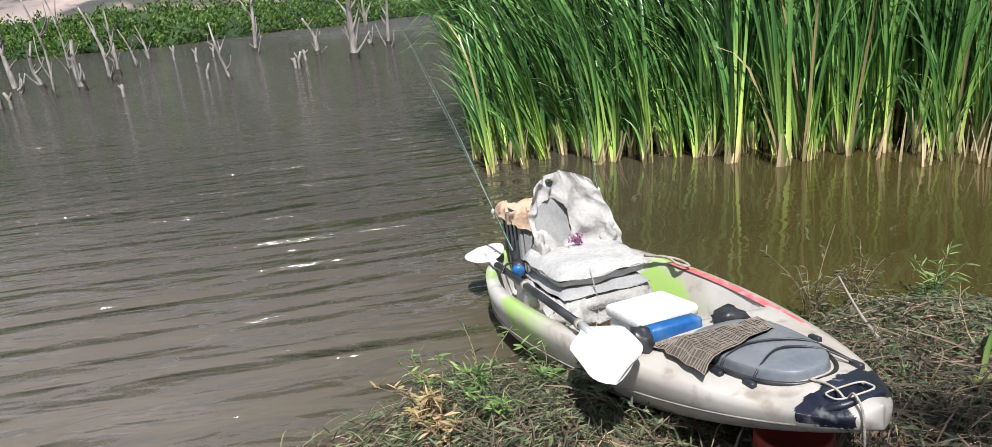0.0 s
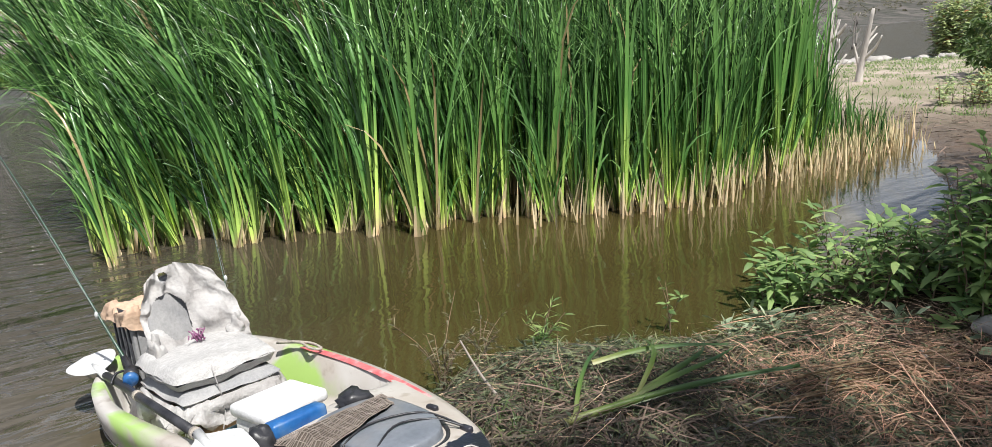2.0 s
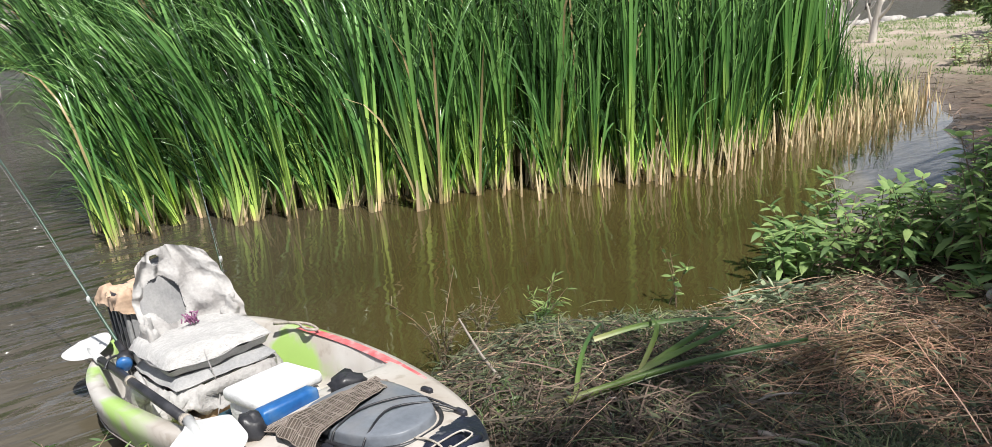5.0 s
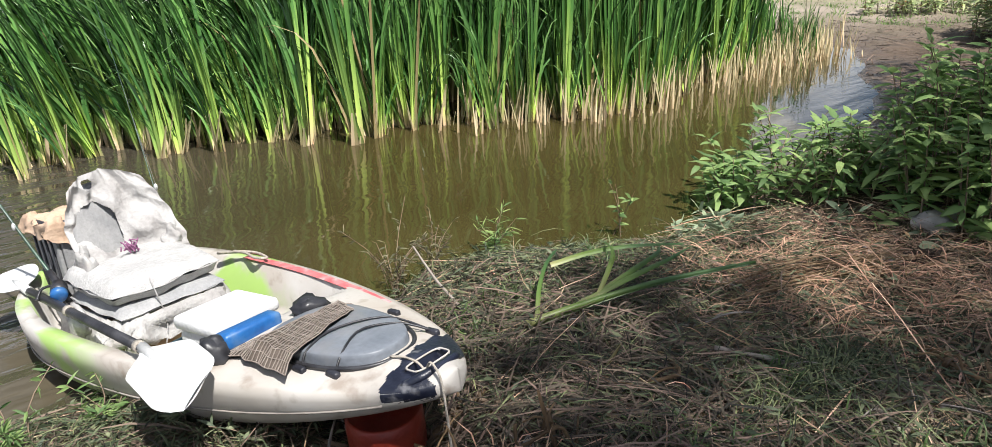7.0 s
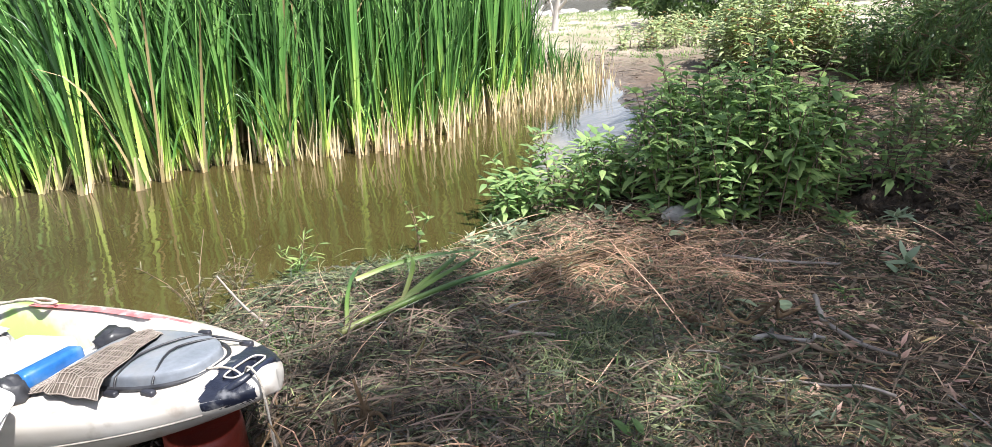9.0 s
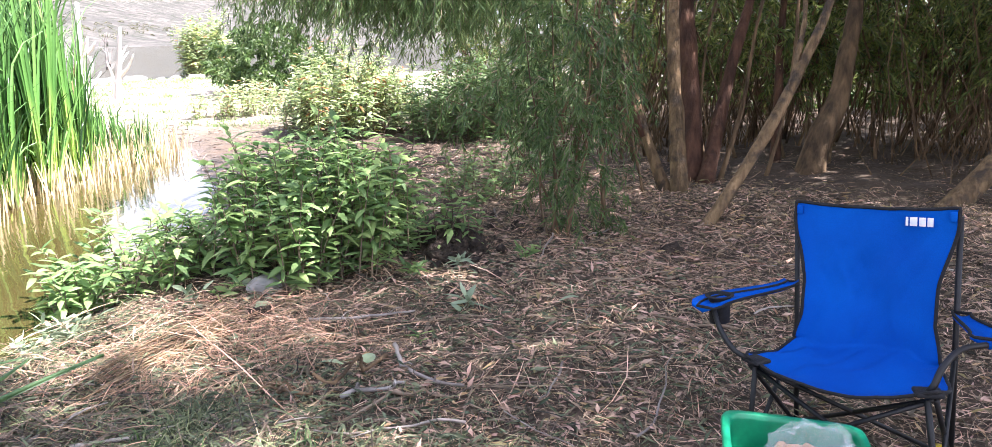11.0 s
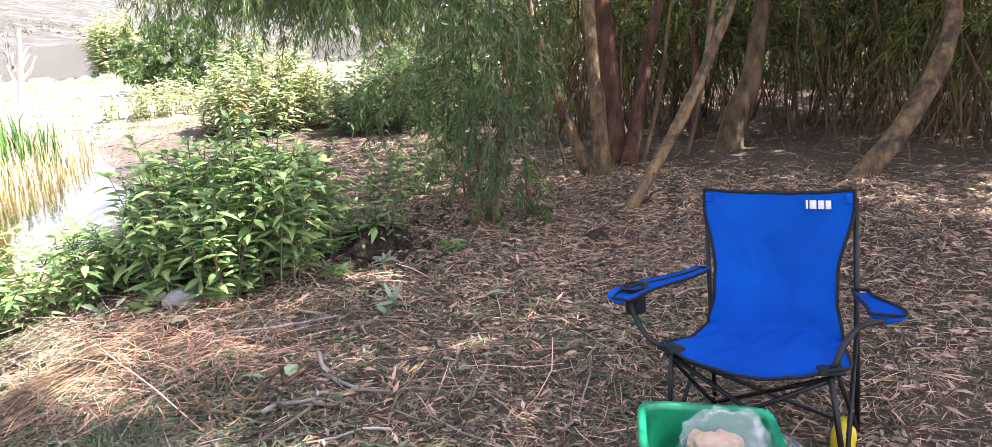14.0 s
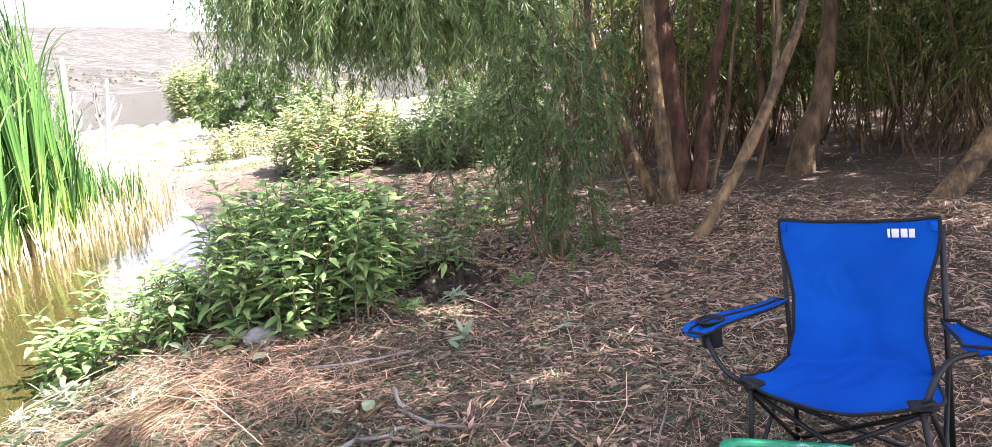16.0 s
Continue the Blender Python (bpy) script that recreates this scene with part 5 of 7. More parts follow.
def willow(name, stems, canopy, label, seed, leaves, droop=0.6, leaf_len=0.085, leaf_w=0.011, mat="willow", sprays=220, spray_len=0.9, cat="tree", twig_r=0.004, stem_name="trunk", bark="bark", barks={}):
    """stems: (foot, top, foot radius); canopy: blobs (centre, radii, weight) filled with drooping sprays of narrow leaves."""
    r = np.random.default_rng(seed)
    foot = Vector(stems[0][0])
    t = thing(name, Matrix.Translation(foot), label, cat)
    for k, (a, b, rad) in enumerate(stems):
        way = [a, *b] if isinstance(b, list) else limb_line(r, a, b, (0.03 if bark == "pale_bark" else 0.055) * (Vector(b) - Vector(a)).length / 3, 6)
        line = [p - foot for p in smooth_line(way, 16)]
        sp = Soup()
        n = 10 if rad > 0.03 else 6
        sp.tube(line, [rad * (1.35 - 0.35 * min(1, i / 2)) * (1 - 0.62 * i / 15) * (1 + 0.07 * r.normal()) for i in range(16)], n)
        part(stem_name, sp, M[barks.get(k, bark)], t)
    cen, rads = [], []
    wsum = sum(c[2] for c in canopy)
    for c, rad, wgt in canopy:
        k = int(sprays * wgt / wsum)
        cen += [Vector(c) - foot] * k
        rads += [rad] * k
    n = len(cen)
    cen, rads = np.array([tuple(c) for c in cen]), np.array(rads)
    dv = unit(r.normal(size=(n, 3)))
    root = cen + dv * rads * (r.uniform(0.08, 1.0, (n, 1)) ** 0.45)
    out = unit(np.concatenate([dv[:, :2] + r.normal(0, 0.35, (n, 2)), np.full((n, 1), 0.2)], 1))
    ln = spray_len * r.uniform(0.5, 1.25, n)
    u = np.linspace(0, 1, 6)
    C = root[:, None] + out[:, None] * (ln[:, None] * 0.55 * u)[..., None] + r.normal(0, 0.02, (n, 6, 3))
    C[..., 2] += ln[:, None] * (0.25 * u - droop * 1.2 * u * u)
    C[..., 2] = np.maximum(C[..., 2], 0.02)
    W = np.tile(twig_r * 2 * (1 - 0.7 * u), (n, 1))
    tagged(part("twig_mass", ribbon_cloud("twig_mass", C, W, unit(r.normal(size=(n, 3))), M["twig"]), None, t, "thin twigs"), kind="stuff")
    which = np.repeat(np.arange(n), leaves)
    m = len(which)
    q = r.uniform(0.05, 0.999, m) * 5
    i = q.astype(int)
    A, B_ = C[which, i], C[which, i + 1]
    P = A + (B_ - A) * (q - i)[:, None]
    D = unit(B_ - A) * 0.8 + unit(r.normal(size=(m, 3))) * 0.8 + np.array([0, 0, -0.35 * droop])
    tagged(part("foliage", leaf_cloud("foliage", P, D, leaf_len * r.uniform(0.6, 1.35, m), leaf_w * r.uniform(0.8, 1.4, m), M[mat], r), None, t, "narrow green leaves"), kind="stuff")
    return t


def herb_bush(name, spots, label, seed, height, mat="herb", leaf_len=0.1, leaf_w=0.034, per=16, singles=0, cat="bush", tilt=0.25, stem_mat="twig"):
    """Leafy stems rising from the spots (x, y, scale)."""
    r = np.random.default_rng(seed)
    x0, y0 = spots[0][0], spots[0][1]
    o = Vector((x0, y0, gh(x0, y0)))
    t = thing(name, Matrix.Translation(o), label, cat)
    st, lf, count = Soup(), Soup(), 0
    var = []
    for k in range(6 if singles else 0):
        s1 = Soup()
        leaf(s1, (0, 0, 0), (1, 0, 0.12), leaf_len * r.uniform(0.9, 1.2), leaf_w * r.uniform(0.9, 1.2), (0, 1, 0), r.uniform(0.1, 0.45))
        var.append(s1.mesh("leaf", M[mat]))
    for x, y, s in spots:
        g = gh(x, y)
        h = height * s * r.uniform(0.7, 1.1)
        a = r.uniform(0, 6.283)
        ln = tilt * h * r.uniform(0.2, 1.3)
        a0 = Vector((x, y, g - 0.02)) - o
        pts = [a0, a0 + Vector((math.cos(a) * ln * 0.35, math.sin(a) * ln * 0.35, h * 0.5)), a0 + Vector((math.cos(a) * ln, math.sin(a) * ln, h))]
        pts = smooth_line(pts, 8)
        st.tube(pts, [0.005 * (1 - 0.6 * i / 7) for i in range(8)], 4, False)
        for j in range(per):
            u = 0.15 + 0.85 * (j + r.random()) / per
            i = min(int(u * 7), 6)
            b = pts[i].lerp(pts[i + 1], u * 7 - i)
            az = j * 2.4 + r.normal(0, 0.4)
            up = r.uniform(-0.15, 0.55) + 0.3 * (u > 0.85)
            d = Vector((math.cos(az), math.sin(az), up))
            L_ = leaf_len * (1.15 - 0.55 * abs(u - 0.55)) * r.uniform(0.7, 1.25)
            if count < singles and r.random() < 0.5:
                count += 1
                m = Matrix.Translation(b) @ d.to_track_quat("X", "Z").to_matrix().to_4x4() @ Matrix.Scale(L_ / leaf_len, 4)
                part("leaf", var[int(r.integers(0, 6))], None, t, m=m)
            else:
                leaf(lf, b, d, L_, leaf_w * r.uniform(0.75, 1.25), Vector((-math.sin(az), math.cos(az), r.normal(0, 0.25))), r.uniform(0.1, 0.5))
    tagged(part("stalk_mass", st, M[stem_mat], t, "thin stalks"), kind="stuff")
    tagged(part("leaves", lf, M[mat], t), kind="stuff")
    return t


def spots_in(r, cx, cy, rx, ry, n, lo=0.7, hi=1.1):
    out = []
    for k in range(n):
        a, q = r.uniform(0, 6.283), math.sqrt(r.random())
        out.append((cx + rx * q * math.cos(a), cy + ry * q * math.sin(a), (hi - (hi - lo) * q)))
    return out


r = np.random.default_rng(23)
herb_bush("water_herb_bush", spots_in(r, 2.85, 3.4, 0.62, 0.55, 150, 0.75, 1.15), "lush green broad-leaved herb bush at the water's edge", 31, 0.84, leaf_len=0.122, leaf_w=0.04, per=21, singles=280)
herb_bush("water_herb_bush", spots_in(r, 2.05, 4.05, 0.5, 0.42, 62, 0.6, 1.0), "low bright green herb bush leaning over the water", 32, 0.5, leaf_len=0.11, leaf_w=0.036, per=15, singles=120, tilt=0.5)
herb_bush("water_herb_bush", spots_in(r, 3.5, 3.2, 0.45, 0.4, 34, 0.6, 1.0), "sparse green herbs on dark soil", 33, 0.5, per=12)
herb_bush("shade_herbs", spots_in(np.random.default_rng(8), 4.9, 3.8, 0.5, 0.4, 16, 0.5, 1.0), "dark green herbs growing under the willow", 39, 0.55, "willow_light", 0.1, 0.03, 20, tilt=0.4)
herb_bush("shade_herbs", spots_in(np.random.default_rng(9), 6.1, 4.3, 0.8, 0.6, 34, 0.5, 1.0), "dark green herbs growing under the willow", 40, 0.6, "willow_light", 0.1, 0.03, 20, tilt=0.4)
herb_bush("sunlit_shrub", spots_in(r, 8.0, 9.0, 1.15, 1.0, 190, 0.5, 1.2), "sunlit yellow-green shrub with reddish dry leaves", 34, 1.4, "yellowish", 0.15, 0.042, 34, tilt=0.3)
# shade is put into the leaf colour here, darker than the sunlit shrub's
herb_bush("shaded_shrub", spots_in(r, 9.1, 7.0, 1.5, 1.2, 220, 0.5, 1.15), "green shrub behind hanging willow branches, shade put into its leaf colour", 35, 1.4, "willow_light", 0.15, 0.042, 26, tilt=0.3)
herb_bush("mudflat_shrub", spots_in(r, 8.4, 12.2, 1.3, 0.7, 90, 0.6, 1.0), "low pale green shrub on the mud flat", 36, 0.7, "yellowish", 0.13, 0.035, 16)
herb_bush("mudflat_shrub", spots_in(r, 16.6, 27.5, 1.1, 0.9, 90, 0.7, 1.1), "rounded green shrub with rusty foot on the lake shore", 37, 2.5, "yellowish", 0.25, 0.09, 40)
willow("round_shrub", [((10.4, 14.6, 0.15), (10.5, 14.8, 1.6), 0.03)], [((10.5, 14.7, 1.0), (1.3, 1.2, 0.9), 1)], "rounded dark green shrub on the mud flat", 38, 40, 0.4, 0.14, 0.04, sprays=260, spray_len=0.5, cat="shrub", stem_name="stem")
# dark willow shrub with hanging branches in front of the trunks
willow("willow_shrub", [((4.15, 2.55, 0.2), (4.3, 2.5, 2.0), 0.013), ((4.2, 2.5, 0.2), [(4.15, 2.65, 0.6), (4.0, 2.95, 1.0), (3.8, 3.2, 1.15)], 0.009), ((4.25, 2.5, 0.2), (4.6, 2.55, 1.9), 0.011),
                        ((4.18, 2.45, 0.2), (4.35, 2.3, 1.5), 0.008), ((4.1, 2.52, 0.2), (4.05, 2.75, 1.6), 0.008), ((4.3, 2.6, 0.2), (4.5, 2.85, 1.8), 0.01)],
       [((4.3, 2.5, 1.35), (0.26, 0.34, 0.4), 1.5), ((4.2, 2.5, 0.85), (0.24, 0.28, 0.35), 1.3), ((4.7, 2.8, 1.6), (0.5, 0.5, 0.45), 1.8), ((4.0, 2.9, 1.2), (0.25, 0.35, 0.2), 0.5), ((4.25, 2.45, 0.45), (0.2, 0.22, 0.2), 0.5)],
       "dark green willow shrub with thin hanging branches", 41, 46, 0.75, 0.065, 0.0085, sprays=235, spray_len=0.5, mat="willow", cat="shrub", stem_name="stem")
# stand of willows
willow("willow_tree", [((6.02, 2.47, 0.2), [(6.1, 2.59, 0.76), (6.2, 2.71, 1.34), (6.29, 2.79, 1.79), (6.39, 2.86, 2.27), (6.6, 3.0, 4.4)], 0.078),
                       ((6.8, 2.72, 0.22), [(6.98, 2.88, 1.04), (7.12, 3.05, 1.82), (7.23, 3.14, 2.36), (7.6, 3.5, 4.6)], 0.115),
                       ((6.7, 2.55, 0.22), [(7.04, 2.6, 0.81), (7.23, 2.59, 1.39), (7.38, 2.56, 1.81), (7.56, 2.54, 2.35), (8.1, 2.5, 4.2)], 0.076),
                       ((6.04, 2.59, 0.2), [(6.03, 2.87, 0.79), (6.05, 3.01, 1.14), (6.06, 3.22, 1.59), (6.08, 3.28, 1.8), (6.16, 3.39, 2.29), (6.2, 3.7, 4.0)], 0.05),
                       ((6.03, 2.86, 0.75), [(5.95, 3.15, 1.33), (5.83, 3.35, 1.58), (5.76, 3.5, 1.83), (5.5, 4.0, 2.6)], 0.034),
                       ((8.01, 2.33, 0.24), [(8.19, 2.43, 1.06), (8.37, 2.53, 1.83), (8.8, 2.7, 4.4)], 0.06),
                       ((6.5, 2.7, 0.22), (6.75, 3.2, 3.8), 0.02), ((6.9, 2.5, 0.22), (7.3, 2.2, 3.9), 0.022), ((7.0, 2.7, 0.22), (7.3, 2.85, 3.7), 0.018),
                       ((6.3, 2.8, 0.22), (6.2, 3.5, 3.4), 0.016), ((7.3, 2.2, 0.22), (7.7, 2.0, 3.8), 0.02), ((5.9, 2.75, 0.2), (5.5, 3.3, 2.8), 0.014)],
       [((4.5, 5.4, 2.75), (0.6, 0.6, 0.4), 0.7), ((5.6, 6.3, 2.45), (1.0, 0.9, 0.5), 1.3), ((6.7, 5.3, 2.5), (1.0, 0.9, 0.5), 1.3), ((4.6, 4.9, 2.5), (0.75, 0.75, 0.45), 2.4), ((4.9, 4.1, 2.4), (0.8, 0.8, 0.55), 2.2), ((6.6, 2.0, 4.4), (1.9, 1.9, 0.9), 2.5)],
       "many-stemmed willow tree with reddish-brown trunks and hanging foliage", 42, 105, 0.95, 0.075, 0.0085, sprays=1900, mat="willow_light", barks={0: "pale_bark", 3: "pale_bark", 1: "red_bark", 2: "red_bark", 4: "red_bark", 5: "red_bark"})
willow("leaning_tree", [((5.0, 1.92, 0.14), [(5.11, 1.86, 0.26), (5.4, 1.67, 0.77), (5.6, 1.55, 1.17), (5.76, 1.47, 1.51), (5.86, 1.42, 1.74), (6.02, 1.37, 2.14), (6.7, 1.1, 3.8)], 0.055), ((5.66, 1.52, 1.3), [(5.75, 1.54, 1.5), (5.84, 1.55, 1.72), (5.98, 1.62, 2.15), (6.3, 1.8, 3.6)], 0.03)],
       [((6.2, 0.9, 4.4), (1.8, 1.8, 0.8), 1), ((5.3, 0.7, 4.4), (0.9, 0.9, 0.5), 1)], "slanting tree with pale brown bark and a split at its foot", 43, 40, 0.9, 0.1, 0.03, sprays=700, bark="pale_bark")
willow("leaning_tree", [((7.69, 1.9, 0.2), [(7.83, 1.88, 0.65), (8.0, 1.79, 1.01), (8.12, 1.79, 1.41), (8.25, 1.79, 1.8), (8.41, 1.81, 2.36), (8.8, 1.7, 4.4)], 0.13)], [((8.0, 0.6, 4.6), (1.9, 1.9, 0.9), 1)], "upright grey-brown tree trunk with rough bark", 44, 40, 0.9, 0.1, 0.03, sprays=380)
willow("leaning_tree", [((6.62, 0.7, 0.14), [(6.71, 0.62, 0.24), (7.01, 0.35, 0.65), (7.31, 0.14, 1.15), (7.47, 0.07, 1.54), (7.52, 0.08, 1.73), (7.63, 0.13, 2.18), (7.9, 0.3, 4.0)], 0.105)], [((7.4, -1.2, 4.4), (2.0, 2.0, 0.9), 1)], "strongly slanting grey tree trunk", 45, 40, 0.9, 0.1, 0.03, sprays=420, bark="pale_bark")
willow("young_willow", [((4.64, 2.42, 0.2), [(4.7, 2.5, 0.6), (4.78, 2.59, 1.05), (4.86, 2.68, 1.47), (4.97, 2.75, 1.98), (5.2, 2.9, 3.0)], 0.02)], [((4.1, 2.9, 3.0), (0.7, 0.7, 0.5), 1)], "thin bent young willow", 46, 40, 0.9, sprays=90, cat="tree")
# thicket behind the trunks
for k, (x, y, h) in enumerate(((8.2, 3.6, 3.4), (10.1, 1.5, 3.2), (9.0, -0.4, 3.2), (10.8, 3.2, 3.6), (11.3, 0.4, 3.6), (11.4, 5.6, 3.2), (8.9, -2.4, 3.2), (11.2, -2.0, 3.4), (9.3, 2.7, 2.8), (13.6, 1.4, 4.2), (13.6, 4.4, 4.2), (13.2, -1.6, 4.2), (13.4, 7.2, 4.0), (11.6, 8.6, 3.4), (13.0, -4.4, 4.2))):
    bush = willow("thicket_bush", [((x + r.normal(0, 0.45), y + r.normal(0, 0.45), 0.3), (x + r.normal(0, 0.8), y + r.normal(0, 0.8), h), 0.016) for j in range(20)],
           [((x, y, h * (0.64 if x < 11 else 0.5)), (1.2, 1.2, h * (0.34 if x < 11 else 0.46)), 1)], "dense dark thicket of thin upright willow shoots", 50 + k, 40, 0.5, 0.1, 0.017, sprays=(220 if k in (0, 8) else 460), spray_len=0.8, mat="thicket", cat="bush", stem_name="stem")
    n = 170 if x < 11 else 60
    foot = np.concatenate([r.normal(0, 0.6, (n, 2)), np.full((n, 1), -0.1)], 1)
    lean = np.concatenate([r.normal(0, 0.3, (n, 2)), np.ones((n, 1))], 1) * (0.4 + 2.2 * r.random((n, 1)) ** 1.5)
    u = np.linspace(0, 1, 5)
    C = foot[:, None] + lean[:, None] * u[:, None] + r.normal(0, 0.03, (n, 5, 3))
    tagged(part("shoot_mass", ribbon_cloud("shoot_mass", C, np.tile(0.016 * (1 - 0.7 * u), (n, 1)), unit(r.normal(size=(n, 3)) * (1, 1, 0.1)), M["bark"]), None, bush, "thin bare brown shoots"), kind="stuff")
for k, (x, y, h) in enumerate(((15.6, -3.0, 2.6), (15.4, -0.4, 2.4), (15.8, 1.6, 2.6), (15.5, 3.6, 2.4), (15.6, 5.8, 2.6))):
    willow("sunlit_thicket", [((x + r.normal(0, 0.5), y + r.normal(0, 0.5), 0.3), (x + r.normal(0, 0.8), y + r.normal(0, 0.8), h), 0.014) for j in range(6)],
           [((x, y, h * 0.45), (1.1, 1.5, h * 0.5), 1)], "sunlit yellow-green bush behind the thicket", 80 + k, 36, 0.4, 0.13, 0.03, sprays=300, spray_len=0.6, mat="farbush", cat="bush", stem_name="stem")
# unseen trees over and behind the viewer, added to shade the bank
for k, (fx, fy, blobs) in enumerate(((2.6, -2.4, [((3.5, -1.9, 5.0), (0.9, 0.9, 0.5), 2.0), ((4.0, -2.0, 5.1), (0.8, 0.7, 0.5), 3.2)]),
                                     (4.6, -2.0, [((4.6, -0.6, 5.0), (1.2, 1.2, 0.6), 1.6), ((5.4, -1.8, 5.2), (1.4, 1.2, 0.6), 1.5), ((4.2, 1.35, 5.0), (0.75, 0.65, 0.4), 0.3)]),
                                     (10.2, -5.0, [((9.8, -1.6, 5.6), (1.8, 1.6, 0.8), 2), ((12.0, -1.0, 5.8), (2.0, 1.8, 0.8), 2), ((9.6, 1.2, 5.6), (1.6, 1.6, 0.8), 2), ((12.2, 2.2, 5.8), (1.9, 1.8, 0.8), 2), ((8.7, -0.7, 5.4), (1.5, 1.4, 0.7), 2.4), ((10.3, 4.7, 5.7), (1.7, 1.4, 0.7), 1.6)]),
                                     (6.6, -3.6, [((5.8, -1.0, 5.0), (1.2, 1.2, 0.6), 1.5), ((4.9, -2.7, 5.0), (1.3, 1.1, 0.6), 1.5), ((7.2, -2.6, 5.2), (1.4, 1.2, 0.6), 1)]))):
    willow("added_shade_tree", [((fx, fy, 0.2), (fx - 0.2, fy + 1.2, 4.6), 0.1), ((fx - 0.05, fy + 0.4, 1.6), (fx - 1.1, fy + 1.6, 4.8), 0.05)], blobs, "unseen willow tree added to shade the bank", 60 + k, 40, 0.5, 0.13, 0.034, sprays=(465, 519, 1670, 620)[k], spray_len=0.6)
# tall thin crown added unseen high overhead, for soft bank shade by the bow
willow("added_tall_tree", [((4.6, -8.2, 0.3), (4.5, -5.2, 12.0), 0.15), ((4.58, -7.2, 5.0), (5.2, -4.4, 11.8), 0.05), ((4.58, -7.0, 6.0), (3.9, -4.2, 11.9), 0.04)],
       [((4.25, -3.75, 12.0), (1.0, 0.95, 0.6), 1.0), ((5.4, -3.7, 12.1), (1.0, 1.0, 0.6), 0.85), ((6.3, -4.0, 12.1), (0.9, 1.0, 0.6), 0.4), ((5.0, -2.65, 12.0), (1.2, 0.55, 0.5), 0.55), ((3.45, -4.1, 12.0), (0.55, 0.6, 0.5), 0.45), ((2.85, -4.3, 12.0), (0.65, 0.3, 0.4), 0.35), ((6.1, -1.95, 12.2), (1.0, 0.8, 0.5), 0.28)], "unseen tall willow tree added for soft shade, with a thin high crown", 67, 40, 0.5, 0.12, 0.03, sprays=530, spray_len=0.5)

# ---- drowned trees, far shore ----
def snag(x, y, h, lean, forks, seed, rad=0.12, wood="snagwood"):
    r = np.random.default_rng(seed)
    t = thing("drowned_tree", Matrix.Translation((x, y, 0)), "bleached bare dead tree standing in the lake", "dead tree", "drowned trees in the lake")
    line = smooth_line([(0, 0, -0.5), (0, 0, 0.0), (lean * 0.35 + r.normal(0, 0.03), r.normal(0, 0.05), h * 0.5), (lean, r.normal(0, 0.1), h)], 12)
    sp = Soup()
    rr = [rad * (1.25 - 0.9 * i / 11) for i in range(12)]
    sp.tube(line, rr, 8)
    part("trunk", sp, M[wood], t)
    if wood == "snagwood":
        sp = Soup()
        sp.tube([(0, 0, -0.5), (0, 0, 0.0), (lean * 0.08, 0, h * 0.07 + 0.02)], [rad * 1.28, rad * 1.27, rad * 1.2], 8, False)
        part("wet_foot", sp, M["wetwood"], t, "dark wet waterline")
    for k in range(forks):
        f = r.uniform(0.3, 0.85)
        b = line[int(f * 11)]
        a = r.choice([-1, 1]) * r.uniform(0.3, 0.9)
        ln = h * r.uniform(0.25, 0.6) * (1.1 - f * 0.4)
        tip = b + Vector((math.sin(a) * ln * 0.75, r.normal(0, 0.1), math.cos(a) * ln))
        sp = Soup()
        sp.tube(smooth_line([b, b.lerp(tip, 0.5) + Vector((r.normal(0, 0.06), 0, -0.03)), tip], 7), [rad * 0.55 * (1 - 0.75 * i / 6) for i in range(7)], 6)
        part("branch", sp, M[wood], t)
    return t


for k, (x, y, h, lean, forks, rad) in enumerate(((-15.9, 9.5, 1.3, -0.3, 3, .13), (-16.1, 10.2, 1.0, -.1, 1, .1), (-13.9, 9.0, 1.9, -.45, 1, .06), (-14.2, 9.8, 1.0, -.1, 4, .14),
        (-14.8, 10.9, 1.6, -.4, 2, .08), (-16.2, 12.2, 1.5, -.3, 2, .09), (-18.4, 14.9, 1.0, -.35, 2, .08), (-11.4, 11.0, 1.1, -.3, 1, .07), (-15.4, 16.0, 1.9, 0, 5, .12),
        (-12.5, 15.1, 0.9, -.35, 3, .12), (-10.4, 13.8, 1.75, -.05, 6, .17), (-11.8, 16.4, 1.2, -.1, 3, .12), (-11.3, 16.5, 1.6, .2, 3, .1), (-18.9, 12.8, 2.0, -.3, 2, .06), (-17.2, 13.5, 1.0, -.3, 2, .06),
        (9.5, 33, 1.2, .4, 2, .06), (17, 37, 1.7, 0.1, 3, .09), (19, 41, 1.8, -0.1, 3, .09), (13, 35, 0.5, .6, 2, .05))):
    snag(x, y, h, lean, forks + 3, 100 + k, rad * 0.56)
for k, (x, y, h) in enumerate(((-12.1, 9.1, .22), (-12.2, 11.2, .3), (-10.8, 12.4, .35), (-11.9, 13.9, .25), (-17.5, 15, .4), (-16.1, 14.5, .35), (-16.4, 15.4, .3), (-13.8, 7.9, .5), (-13.5, 7.9, .3), (-11.0, 12.5, .22))):
    r = np.random.default_rng(200 + k)
    sp = Soup()
    sp.tube([(0, 0, -0.4), (0, 0, h * 0.5), (r.normal(0, 0.06), r.normal(0, 0.04), h)], [0.045, 0.038, 0.026], 7)
    sp.tube([(0, 0, h * 0.5), (0.1 * r.choice([-1, 1]), 0.0, h * 0.95)], [0.028, 0.016], 6)
    single("drowned_stump", sp, M["snagwood"], "short broken stump sticking out of the lake", "stump", "stumps in the lake", m=pose(x, y, 0))
# white dead trunks at the end of the reeds
for k, (x, y, h, rad) in enumerate(((7.0, 16.3, 2.0, .17), (7.7, 16.2, 1.5, .13), (7.3, 16.9, 1.3, .12))):
    snag(x, y, h, 0.1, 4, 300 + k, rad * 0.7, "palewood").location.z = gh(x, y)

